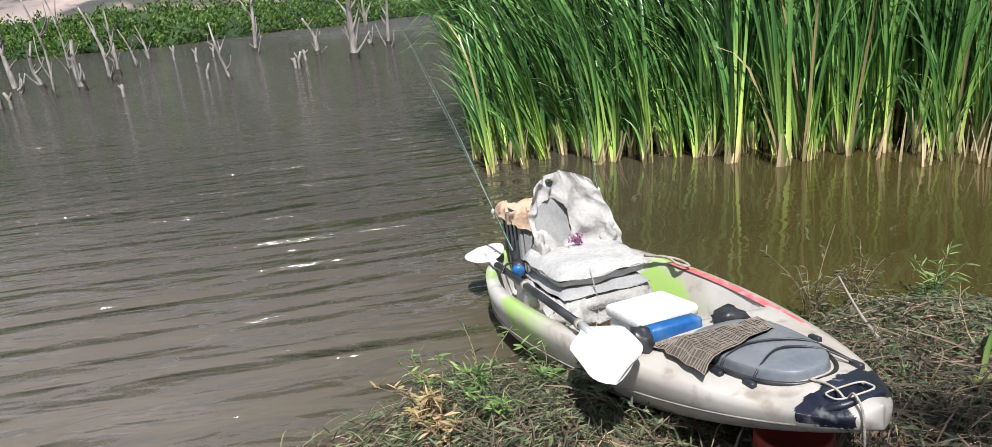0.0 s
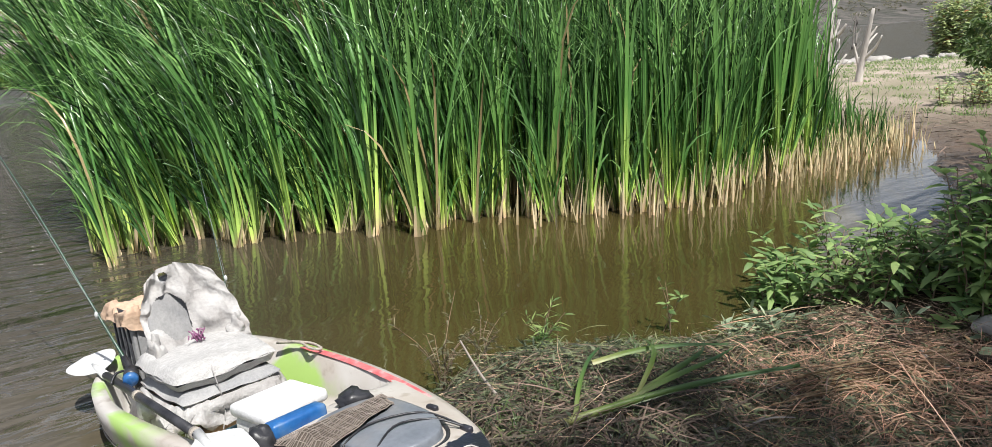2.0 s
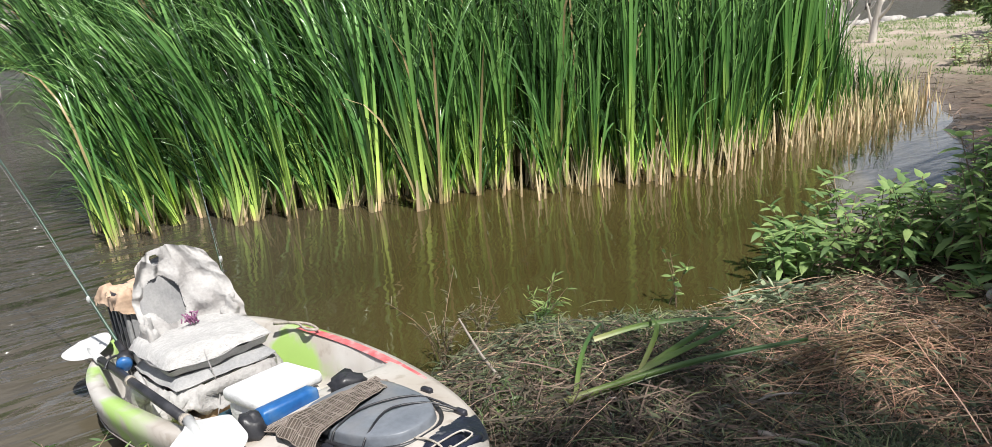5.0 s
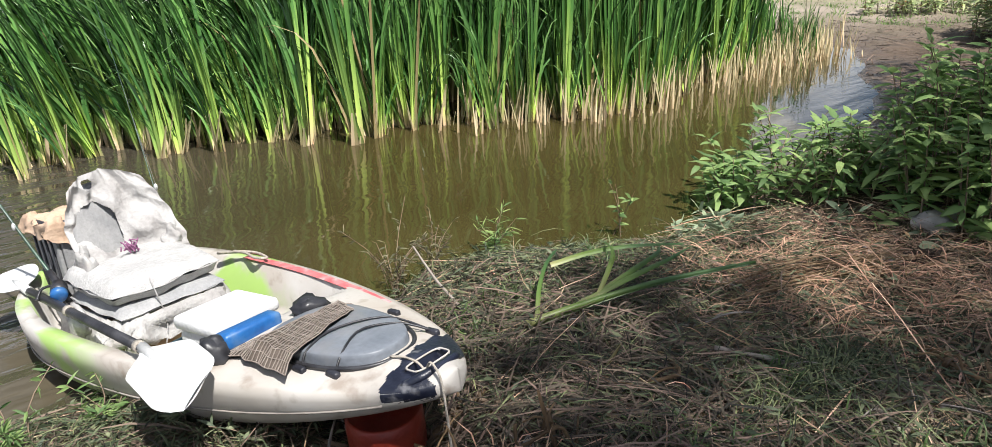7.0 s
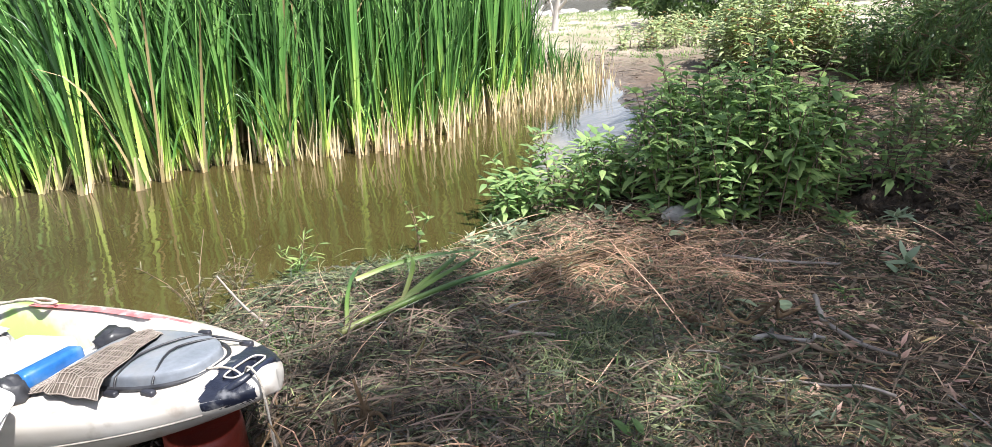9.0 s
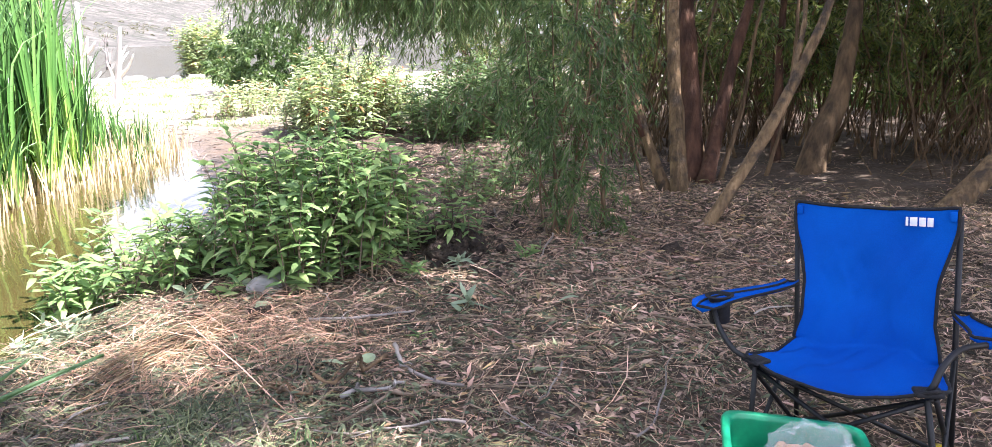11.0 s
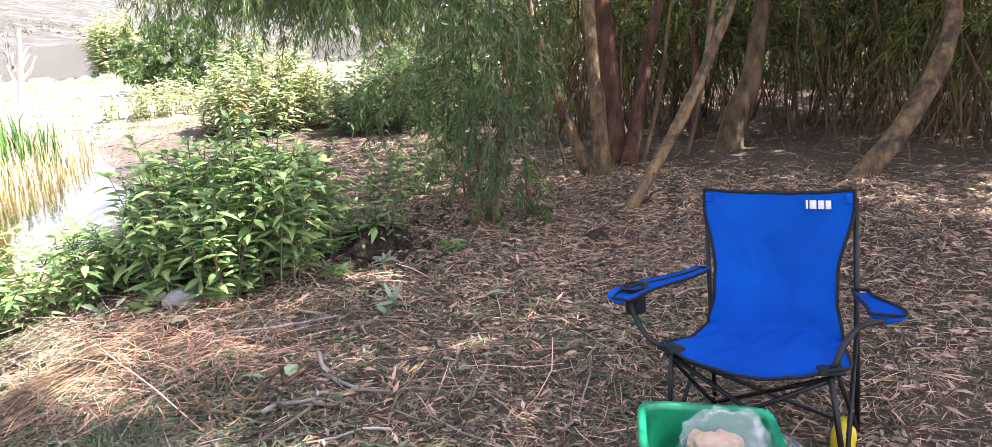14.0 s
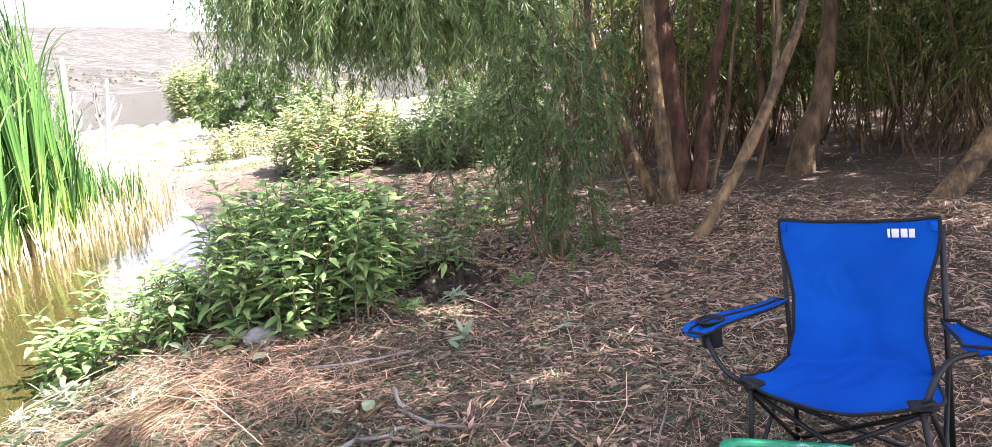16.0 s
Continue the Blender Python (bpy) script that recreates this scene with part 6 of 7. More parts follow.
# shrubs along the far shore
r = np.random.default_rng(77)


def shrub_points(xs_, ys_, ws, hs, n):
    """Leaf places and directions over many rounded shrubs."""
    zs = ground_height(xs_, ys_) - 0.1
    k = np.repeat(np.arange(len(xs_)), n)
    m = len(k)
    dv = unit(r.normal(size=(m, 3)))
    dv[:, 2] = np.abs(dv[:, 2])
    lump = 1 + 0.3 * np.sin(dv[:, 0] * 5 + k) * np.sin(dv[:, 1] * 6 + 2 * k)
    q = r.uniform(0.55, 1.05, m) * lump
    P = np.stack([xs_[k] + dv[:, 0] * ws[k] * q, ys_[k] + dv[:, 1] * ws[k] * q, zs[k] + dv[:, 2] * hs[k] * q], 1)
    return P, dv + unit(r.normal(size=(m, 3))) * 0.8


X_, Y_, H_ = [], [], []
line = FAR[1:10]
for (x0, y0), (x1, y1) in zip(line, line[1:]):
    ln = math.hypot(x1 - x0, y1 - y0)
    step = 0.7 if math.hypot((x0 + x1) / 2, (y0 + y1) / 2) < 60 else 1.8
    for k in range(int(ln / step)):
        f = (k + r.random()) * step / ln
        for rank in range(5):
            b = -0.35 + rank * 1.4 + r.uniform(0, 1.2)
            X_.append(x0 + (x1 - x0) * f - (y1 - y0) / ln * b)
            Y_.append(y0 + (y1 - y0) * f + (x1 - x0) / ln * b)
            H_.append(r.uniform(0.5, 0.9) * (1 + 0.12 * rank))
X_, Y_, H_ = np.array(X_), np.array(Y_), np.array(H_)
W_ = r.uniform(0.5, 1.0, len(X_))
# dark balls fill the shrubs; their colour stands in for shade between leaves
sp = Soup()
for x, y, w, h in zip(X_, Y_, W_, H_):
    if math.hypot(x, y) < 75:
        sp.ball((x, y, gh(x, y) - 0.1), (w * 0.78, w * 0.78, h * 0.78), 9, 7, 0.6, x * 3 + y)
tagged(new("far_shore_undergrowth", sp.mesh("far_shore_undergrowth", M["inner"])), "dark cores in the far shore shrubs, coloured as the shade between leaves", "shrubs", kind="stuff")
P, D = shrub_points(X_, Y_, W_, H_, 380)
D[:, 2] += 0.5
tagged(new("far_shore_shrubs", leaf_cloud("far_shore_shrubs", P, D, r.uniform(0.12, 0.24, len(P)), r.uniform(0.06, 0.12, len(P)), M["farbush"], r)),
       "dense band of green shrubs along the far shore", "shrubs", kind="stuff")
X_, Y_ = r.uniform(-120, 160, 900), r.uniform(25, 260, 900)
ok = ground_height(X_, Y_) > 1.0
X_, Y_ = X_[ok], Y_[ok]
S_ = r.uniform(0.5, 1.9, len(X_))
P, D = shrub_points(X_, Y_, S_, S_ * 0.8, 60)
tagged(new("hill_scrub", leaf_cloud("hill_scrub", P, D, r.uniform(0.3, 0.6, len(P)), r.uniform(0.15, 0.3, len(P)), M["drybush"], r)),
       "scattered dry scrub on the hills", "shrubs", kind="stuff")
# low tufts on the mud flat
X_, Y_ = r.uniform(5.5, 20, 1500), r.uniform(10.5, 26, 1500)
ok = inside_distance(X_, Y_, NEAR) > 0.3
X_, Y_ = X_[ok], Y_[ok]
P, D = shrub_points(X_, Y_, r.uniform(0.1, 0.45, len(X_)), r.uniform(0.03, 0.16, len(X_)), 60)
D[:, 2] += 0.8
tagged(new("mudflat_tufts", leaf_cloud("mudflat_tufts", P, D, r.uniform(0.05, 0.13, len(P)), r.uniform(0.008, 0.02, len(P)), M["herb"], r)),
       "scattered low grass tufts on the mud flat", "grass", kind="stuff")
# pale stones on the spit
for k in range(64):
    x = 7 + k * 0.22 + r.normal(0, 0.4)
    y = 24.2 + (x - 8) * 0.33 + r.normal(0, 0.4)
    s = r.uniform(0.08, 0.26)
    sp = Soup()
    sp.ball((0, 0, s * 0.25), (s, s * r.uniform(0.6, 1), s * 0.5), 8, 5, 0.5, k * 1.3)
    single("shore_stone", sp, M["stone"], "pale grey stone on the lake shore", "stone", "stones along the lake shore", m=pose(x, y, gh(x, y) - 0.02))

# ---- litter and small things on the bank ----
r = np.random.default_rng(5)


def near_points(n, x0, x1, y0, y1, edge=0.03):
    X, Y = r.uniform(x0, x1, n * 2), r.uniform(y0, y1, n * 2)
    X, Y = X + r.normal(0, 0.18, n * 2), Y + r.normal(0, 0.18, n * 2)
    ok = inside_distance(X, Y, NEAR) > edge
    X, Y = X[ok][:n], Y[ok][:n]
    return zip(X, Y, ground_height(X, Y))


def strew(pts, l0, l1, w0, w1, lift, bend=0.2):
    """Centre lines, widths and side vectors of fallen stems on the ground."""
    p = np.array(list(pts))
    n = len(p)
    ln, a = l0 + (l1 - l0) * r.random(n) ** 2.2, r.uniform(0, 6.283, n)
    k, h, tl = r.normal(0, bend, n), np.abs(r.normal(0, lift, n)), r.normal(0, 0.1, n)
    d, e = np.stack([np.cos(a), np.sin(a)], 1), np.stack([-np.sin(a), np.cos(a)], 1)
    u = np.linspace(-0.5, 0.5, 4)
    o = (k * ln)[:, None] * (u * u - 0.25)
    C = np.zeros((n, 4, 3))
    C[..., :2] = p[:, None, :2] + d[:, None] * (ln[:, None] * u)[..., None] + e[:, None] * o[..., None]
    C[..., 2] = ground_height(C[..., 0], C[..., 1]) + 0.005 + h[:, None] * (1 + 0.6 * (0.25 - u * u)) + np.abs(tl * ln)[:, None] * (u + 0.5)
    W = r.uniform(w0, w1, n)[:, None] * np.array([0.6, 1, 1, 0.4])
    S = unit(np.concatenate([e, r.normal(0, 0.5, (n, 1))], 1))
    return C, W, S


def litter(name, mat, label, sets):
    got = [strew(near_points(n, *box), *args) for n, box, args in sets]
    me_ = ribbon_cloud(name, *[np.concatenate([g[k] for g in got]) for k in range(3)], M[mat])
    tagged(new(name, me_), label, "litter", kind="stuff")


litter("dry_litter", "litter", "brown dry leaves, straw and twigs covering the bank", [
    (2200, (-1.4, 1.3, 0.2, 4.2), (0.02, 0.2, 0.001, 0.004, 0.014)),
    (16000, (0.9, 4.2, -0.6, 4.2), (0.015, 0.17, 0.0008, 0.0032, 0.01)),
    (26000, (1.2, 7.0, -1.4, 3.6), (0.015, 0.17, 0.0008, 0.004, 0.008)),
    (9000, (3, 9, -3, 7), (0.03, 0.18, 0.0015, 0.005, 0.01)),
    (5000, (-2.5, 4.5, -4.0, 1.0), (0.03, 0.15, 0.002, 0.006, 0.01))])
litter("dark_stems", "darkstem", "dark damp stems and thin twigs heaped by the kayak", [
    (7000, (-1.2, 1.5, 0.9, 3.3), (0.03, 0.3, 0.0015, 0.006, 0.03)),
    (6000, (-0.4, 0.9, 1.3, 2.7), (0.04, 0.3, 0.002, 0.007, 0.035)),
    (3000, (0.4, 2.6, 0.6, 3.0), (0.03, 0.3, 0.0015, 0.005, 0.015))])
litter("litter_crumbs", "crumb", "dark crumbled leaves and bark bits between the straw", [
    (16000, (-1.4, 1.6, 0.2, 4.0), (0.01, 0.06, 0.002, 0.008, 0.006)),
    (30000, (0.9, 6.6, -1.0, 3.8), (0.01, 0.06, 0.003, 0.01, 0.006)),
    (9000, (3.4, 7.8, 3.2, 7.2), (0.02, 0.14, 0.004, 0.012, 0.01))])
litter("mud_debris", "darkstem", "dark twigs and reed scraps on the wet mud", [
    (2600, (3.2, 8.0, 4.8, 11.5), (0.03, 0.35, 0.004, 0.014, 0.012))])
litter("long_straw", "litter", "long pale dry stems crossing on the bank", [
    (150, (-0.4, 2.4, 1.2, 3.5), (0.25, 0.7, 0.002, 0.005, 0.03)),
    (160, (2.0, 5.5, 0.0, 3.2), (0.2, 0.5, 0.002, 0.005, 0.015))])
litter("wilted_grass", "litter_green", "wilted grey-green grass stems", [
    (14000, (-1.5, 1.6, 0.9, 3.9), (0.03, 0.18, 0.0015, 0.005, 0.03)),
    (1800, (0.2, 3.0, 0.2, 2.8), (0.05, 0.2, 0.0015, 0.005, 0.015))])
litter("rusty_straw", "litter_rust", "heaped reddish dry straw", [
    (1300, (1.1, 2.2, 2.3, 3.2), (0.1, 0.35, 0.0015, 0.004, 0.045)),
    (1200, (3.6, 5.6, 0.9, 2.2), (0.04, 0.2, 0.002, 0.006, 0.01)),
    (1500, (1.2, 2.1, 2.25, 2.8), (0.05, 0.22, 0.0015, 0.004, 0.035)),
    (300, (0.3, 0.9, 1.2, 1.8), (0.05, 0.25, 0.002, 0.005, 0.04)),
    (3500, (0.2, 5.5, 0.2, 3.4), (0.05, 0.25, 0.0015, 0.005, 0.01))])

# wilted leaves among the litter
def leaf_floor(name, mat, label, n, box, ln, wd, lift):
    P = np.array(list(near_points(n, *box)))
    P[:, 2] += 0.008 + np.abs(r.normal(0, lift, len(P)))
    m = len(P)
    D = unit(np.concatenate([r.normal(size=(m, 2)), r.normal(0, 0.3, (m, 1))], 1))
    me_ = leaf_cloud(name, P, D, r.uniform(*ln, m), r.uniform(*wd, m), M[mat], r, 0.1)
    tagged(new(name, me_), label, "litter", kind="stuff")


leaf_floor("wilted_leaves", "wilted", "dark wilted weed leaves on the bank", 15000, (-1.4, 1.7, 0.8, 3.9), (0.03, 0.08), (0.006, 0.014), 0.03)
leaf_floor("wilted_leaves", "wilted", "grey-green wilted leaves scattered over the litter", 5200, (0.4, 3.8, 0.4, 3.4), (0.03, 0.09), (0.006, 0.016), 0.012)
leaf_floor("fallen_leaves", "deadleaf", "fallen yellow and brown willow leaves", 3200, (0.5, 7.0, -1.4, 3.2), (0.04, 0.1), (0.007, 0.014), 0.01)
leaf_floor("brown_leaves", "brown_leaf", "small brown dead leaves", 16000, (1.0, 6.5, -1.2, 3.4), (0.025, 0.085), (0.007, 0.02), 0.012)

# loose twigs
for k in range(85):
    x, y = r.uniform(-0.3, 5.2), r.uniform(0.2, 3.3)
    if k < 45:
        x, y = r.uniform(-0.3, 2.2), r.uniform(0.9, 3.0)
    ln, a = r.uniform(0.2, 0.75), r.uniform(0, 6.283)
    pts = []
    for i in range(6):
        u = i / 5 - 0.5
        px, py = x + math.cos(a) * ln * u + r.normal(0, 0.012), y + math.sin(a) * ln * u + r.normal(0, 0.012)
        pts.append((px - x, py - y, gh(px, py) + 0.018 + abs(r.normal(0, 0.012)) - gh(x, y)))
    rad = r.uniform(0.002, 0.008)
    sp = Soup()
    sp.tube(smooth_line(pts, 11), [rad * (1.1 - 0.6 * i / 10) for i in range(11)], 5)
    if r.random() < 0.4:
        b = Vector(pts[3])
        sp.tube([b, b + Vector((math.cos(a + 0.7) * ln * 0.25, math.sin(a + 0.7) * ln * 0.25, 0.03))], [rad * 0.7, rad * 0.3], 4)
    single("twig", sp, M["twig" if r.random() < 0.6 else "deadwood"], "dry bare twig lying on the bank", "twig", "twigs on the bank", m=pose(x, y, gh(x, y)))

# freshly cut reed stalk with split leaves
z0 = gh(0.36, 2.46) + 0.05
cut = thing("cut_reed", Matrix.Translation((0.36, 2.46, z0)), "cut green reed with split leaves on the litter", "reed")
M["fresh"] = leaf_mat("fresh_reed", (0.26, 0.26, 0.11), (0.13, 0.21, 0.045), (0.055, 0.12, 0.04), 0.2, 0.25, 0.4, 0.01, (0.0, 0.28, 0.7))
for nm, pts, wid in (("leaf_blade", [(0, 0, 0), (0.25, 0.06, 0.05), (0.5, 0.12, 0.08), (0.85, 0.19, 0.1)], (0.045, 0.042, 0.03, 0.02)),
                     ("leaf_blade", [(0.15, 0.04, 0.04), (0.4, 0.16, 0.09), (0.58, 0.28, 0.1), (0.7, 0.42, 0.08)], (0.03, 0.035, 0.024, 0.006)),
                     ("leaf_blade", [(0.2, 0.05, 0.05), (0.42, 0.22, 0.09), (0.55, 0.36, 0.09), (0.6, 0.5, 0.06)], (0.03, 0.035, 0.022, 0.006)),
                     ("leaf_blade", [(0.02, 0.01, 0.01), (0.05, 0.17, 0.06), (0.1, 0.32, 0.09), (0.16, 0.46, 0.08)], (0.03, 0.026, 0.02, 0.012)),
                     ("leaf_blade", [(0.12, 0.36, 0.06), (0.3, 0.42, 0.08), (0.48, 0.46, 0.08), (0.7, 0.5, 0.06)], (0.04, 0.038, 0.03, 0.012)),
                     ("leaf_blade", [(0.25, 0.08, 0.06), (0.35, 0.28, 0.12), (0.36, 0.42, 0.11), (0.34, 0.56, 0.08)], (0.025, 0.03, 0.02, 0.006))):
    sp = Soup()
    line = smooth_line(pts, 12)
    d = Vector(pts[-1]) - Vector(pts[0])
    w = [0.68 * np.interp(i / 11, (0, 0.33, 0.66, 1), wid) for i in range(12)]
    sp.blade(line, w, (-d.y, d.x, 0.25), 0.3)
    part(nm, sp, M["fresh"], cut)

sp = Soup()
sp.tube(smooth_line([(-0.02, -0.01, 0.01), (0.2, 0.045, 0.05), (0.5, 0.12, 0.085), (0.88, 0.2, 0.1)], 14), [0.016 - 0.0007 * i for i in range(14)], 8)
part("stalk", sp, M["fresh"], cut, "round pale green stalk")

# stick at the water's edge, with dry weed beside it
sp = Soup()
sp.tube(smooth_line([(0.13, 2.72, gh(0.13, 2.72) + 0.02), (0.03, 2.9, 0.2), (-0.06, 3.05, 0.29)], 9), [0.008 - 0.0005 * i for i in range(9)], 7)
single("pale_stick", sp, M["deadwood"], "pale broken stick slanting out of the litter", "stick")


def weed(name, x, y, h, n, mat, label, seed, leaf_len=0.05, leaf_w=0.009, z=None, per=14, tilt=0.5, cat="weed"):
    q = np.random.default_rng(seed)
    g = gh(x, y) if z is None else z
    t = thing(name, Matrix.Translation((x, y, g)), label, cat)
    for k in range(n):
        a, l = q.uniform(0, 6.283), q.uniform(0.5, 1.1) * h
        pts = smooth_line([(q.normal(0, 0.03), q.normal(0, 0.03), -0.03), (math.cos(a) * l * tilt * 0.3, math.sin(a) * l * tilt * 0.3, l * 0.5), (math.cos(a) * l * tilt, math.sin(a) * l * tilt, l * q.uniform(0.75, 1))], 7)
        sp = Soup()
        sp.tube(pts, [0.0032 * (1 - 0.1 * i) for i in range(7)], 4, False)
        part("stem", sp, M["twig"], t)
        sp = Soup()
        for j in range(per):
            u = q.uniform(0.2, 1) * 6
            i = min(int(u), 5)
            leaf(sp, pts[i].lerp(pts[i + 1], u - i), rand_dir(q, -0.2, 0.9), leaf_len * q.uniform(0.6, 1.3), leaf_w * q.uniform(0.7, 1.3), rand_dir(q), 0.2)
        tagged(part("foliage", sp, M[mat], t), kind="stuff")
    return t


weed("dry_weed", -0.16, 3.15, 0.4, 13, "drybush", "grey dry feathery weed at the water's edge", 401, 0.04, 0.008)
weed("dry_weed", 0.02, 3.3, 0.27, 9, "drybush", "grey dry feathery weed at the water's edge", 402, 0.04, 0.008)
weed("green_weed", 0.32, 3.58, 0.24, 12, "herb", "feathery fresh green weed at the water's edge", 403, 0.07, 0.009, per=16)
weed("sapling", 1.0, 3.74, 0.48, 3, "herb", "small sapling standing in the shallow water", 404, 0.06, 0.02, -0.05, 8, 0.18)
weed("seedling", 1.0, 1.45, 0.1, 2, "herb", "small green seedling in the litter", 405, 0.07, 0.025, None, 6, 0.4)
weed("seedling", 2.75, 2.12, 0.12, 2, "palegreen", "small pale green seedling in the litter", 406, 0.11, 0.045, None, 5, 0.4)
weed("seedling", 2.3, 2.0, 0.08, 2, "herb", "small green seedling in the litter", 407, 0.06, 0.02, None, 5, 0.4)
for k, (x, y, h, n, mt_) in enumerate(((-1.18, 2.05, 0.2, 9, "herb"), (-0.98, 2.2, 0.16, 9, "herb"), (-0.75, 2.12, 0.14, 8, "wilted"), (-1.3, 1.85, 0.22, 8, "deadleaf"), (-1.05, 1.9, 0.16, 8, "herb"), (-1.42, 2.05, 0.16, 6, "herb"),
                                       (-1.15, 1.7, 0.18, 7, "deadleaf"), (-0.5, 2.0, 0.12, 6, "wilted"))):
    weed("bank_weed", x, y, h, n, mt_, "low weeds and dry seed stalks beside the kayak" if mt_ == "deadleaf" else "low green weeds growing beside the kayak", 420 + k, 0.05, 0.011, None, 16, 0.9)
for k, (x, y) in enumerate(((1.25, 3.5), (1.4, 3.45), (1.5, 3.6), (1.32, 3.62))):
    weed("cut_weed", x, y, 0.1, 4, "palegreen", "pale cut weed leaves at the water's edge", 440 + k, 0.1, 0.03, None, 6, 1.4)
for k, (x, y) in enumerate(((2.25, 3.15), (2.4, 3.05), (2.55, 3.05), (2.15, 3.3), (2.0, 3.4), (3.0, 2.75), (3.3, 2.6), (3.7, 2.45))):
    weed("cut_weed", x, y, 0.12, 4, "herb" if k % 2 else "palegreen", "loose herb leaves at the bush's foot", 460 + k, 0.09, 0.028, None, 6, 0.9)

# stone under the bush, clods, curled brown leaf, pale leaves
sp = Soup()
sp.ball((0, 0, 0.03), (0.14, 0.075, 0.06), 16, 10, 0.35, 2.2)
single("pale_stone", sp, M["stone"], "pale rounded stone under the herb bush", "stone", m=pose(2.35, 3.2, gh(2.35, 3.2) + 0.01, 0, 6, 20))
M["clod"] = surface("dark_clod", (0.03, 0.02, 0.014), (0.085, 0.058, 0.04), 30, 0.95, 1.0, 90, dist=0.03)
for k, (x, y, s) in enumerate(((2.02, 2.83, 0.12), (2.2, 2.72, 0.07), (3.35, 2.85, 0.16), (3.6, 2.75, 0.13), (3.2, 3.0, 0.12), (3.45, 3.1, 0.14), (3.75, 2.95, 0.12), (3.9, 3.2, 0.15), (3.55, 3.4, 0.13), (4.3, 1.75, 0.13), (3.5, 2.3, 0.06), (2.9, 1.5, 0.06))):
    sp = Soup()
    s *= 0.6
    sp.ball((0, 0, s * 0.25), (s, s * 0.75, s * 0.6), 16, 10, 0.8, k * 2.1)
    sp.v = [tuple(Vector(p) * (1 + 0.35 * noise.noise(Vector(p) * 38 + Vector((k, 0, 0))))) for p in sp.v]
    single("earth_clod", sp, M["clod"], "lump of dark earth and roots", "clod", "clods on the bank", m=pose(x, y, gh(x, y) - 0.01, 0, 0, k * 50))
sp = Soup()
leaf(sp, (0, 0, 0), (0.4, -0.2, 0.8), 0.11, 0.055, (0.6, 0.8, 0), -0.2)
single("curled_leaf", sp, M["deadleaf"], "curled yellow-brown dead leaf standing in the litter", "leaf", m=pose(0.55, 2.17, gh(0.55, 2.17) + 0.02))
for k, (x, y, a) in enumerate(((1.95, 1.97, 0.5), (1.9, 2.03, 2.0), (2.66, 2.08, 1.0), (2.1, 2.95, 0.2), (2.3, 3.1, 1.2), (3.15, 1.7, 2.6))):
    sp = Soup()
    leaf(sp, (0, 0, 0.02), (math.cos(a), math.sin(a), 0.35), 0.13, 0.055, (-math.sin(a), math.cos(a), 0.3), 0.4)
    single("pale_leaf", sp, M["palegreen"], "broad pale green wilted leaf on the ground", "leaf", "pale leaves on the ground", m=pose(x, y, gh(x, y) + 0.01))
# bundle of rusty stems by the clod
M["rusty_stem"] = surface("rusty_stem", (0.15, 0.085, 0.042), (0.3, 0.21, 0.12), 30, 0.8, 0.2, 80)
bundle = thing("stem_bundle", Matrix.Translation((1.55, 2.72, gh(1.55, 2.72))), "bundle of long rusty dry stems", "dry stems")
for k in range(34):
    a = 0.35 + r.normal(0, 0.22)
    ln = r.uniform(0.3, 0.95)
    oy, oz = r.normal(0, 0.035), abs(r.normal(0.02, 0.025))
    sp = Soup()
    sp.tube(smooth_line([(-ln / 2, oy - ln / 2 * math.tan(a) * 0.8, oz + 0.01), (r.normal(0, 0.08), oy + r.normal(0, 0.03), oz + 0.03), (ln / 2, oy + ln / 2 * math.tan(a) * 0.6, oz + 0.04)], 8), 0.002 + 0.0012 * (k % 4 == 0), 4)
    part("stem", sp, M["rusty_stem"], bundle)
# dark roots under the bow
for k in range(9):
    x, y = 0.02 + r.normal(0, 0.12), 1.82 + r.normal(0, 0.14)
    a = r.uniform(-0.6, 1.2)
    pts = smooth_line([(x - 0.2 * math.cos(a), y - 0.2 * math.sin(a), gh(x - 0.2 * math.cos(a), y - 0.2 * math.sin(a)) + 0.01), (x, y, gh(x, y) + 0.035 + r.uniform(0, 0.03)), (x + 0.2 * math.cos(a + 0.5), y + 0.2 * math.sin(a + 0.5), gh(x + 0.2 * math.cos(a + 0.5), y + 0.2 * math.sin(a + 0.5)) + 0.015)], 9)
    sp = Soup()
    sp.tube(pts, [0.013 - 0.0009 * i for i in range(9)], 6)
    single("root", sp, M["twig"], "dark bent root on the ground by the bow", "root", "roots by the bow")


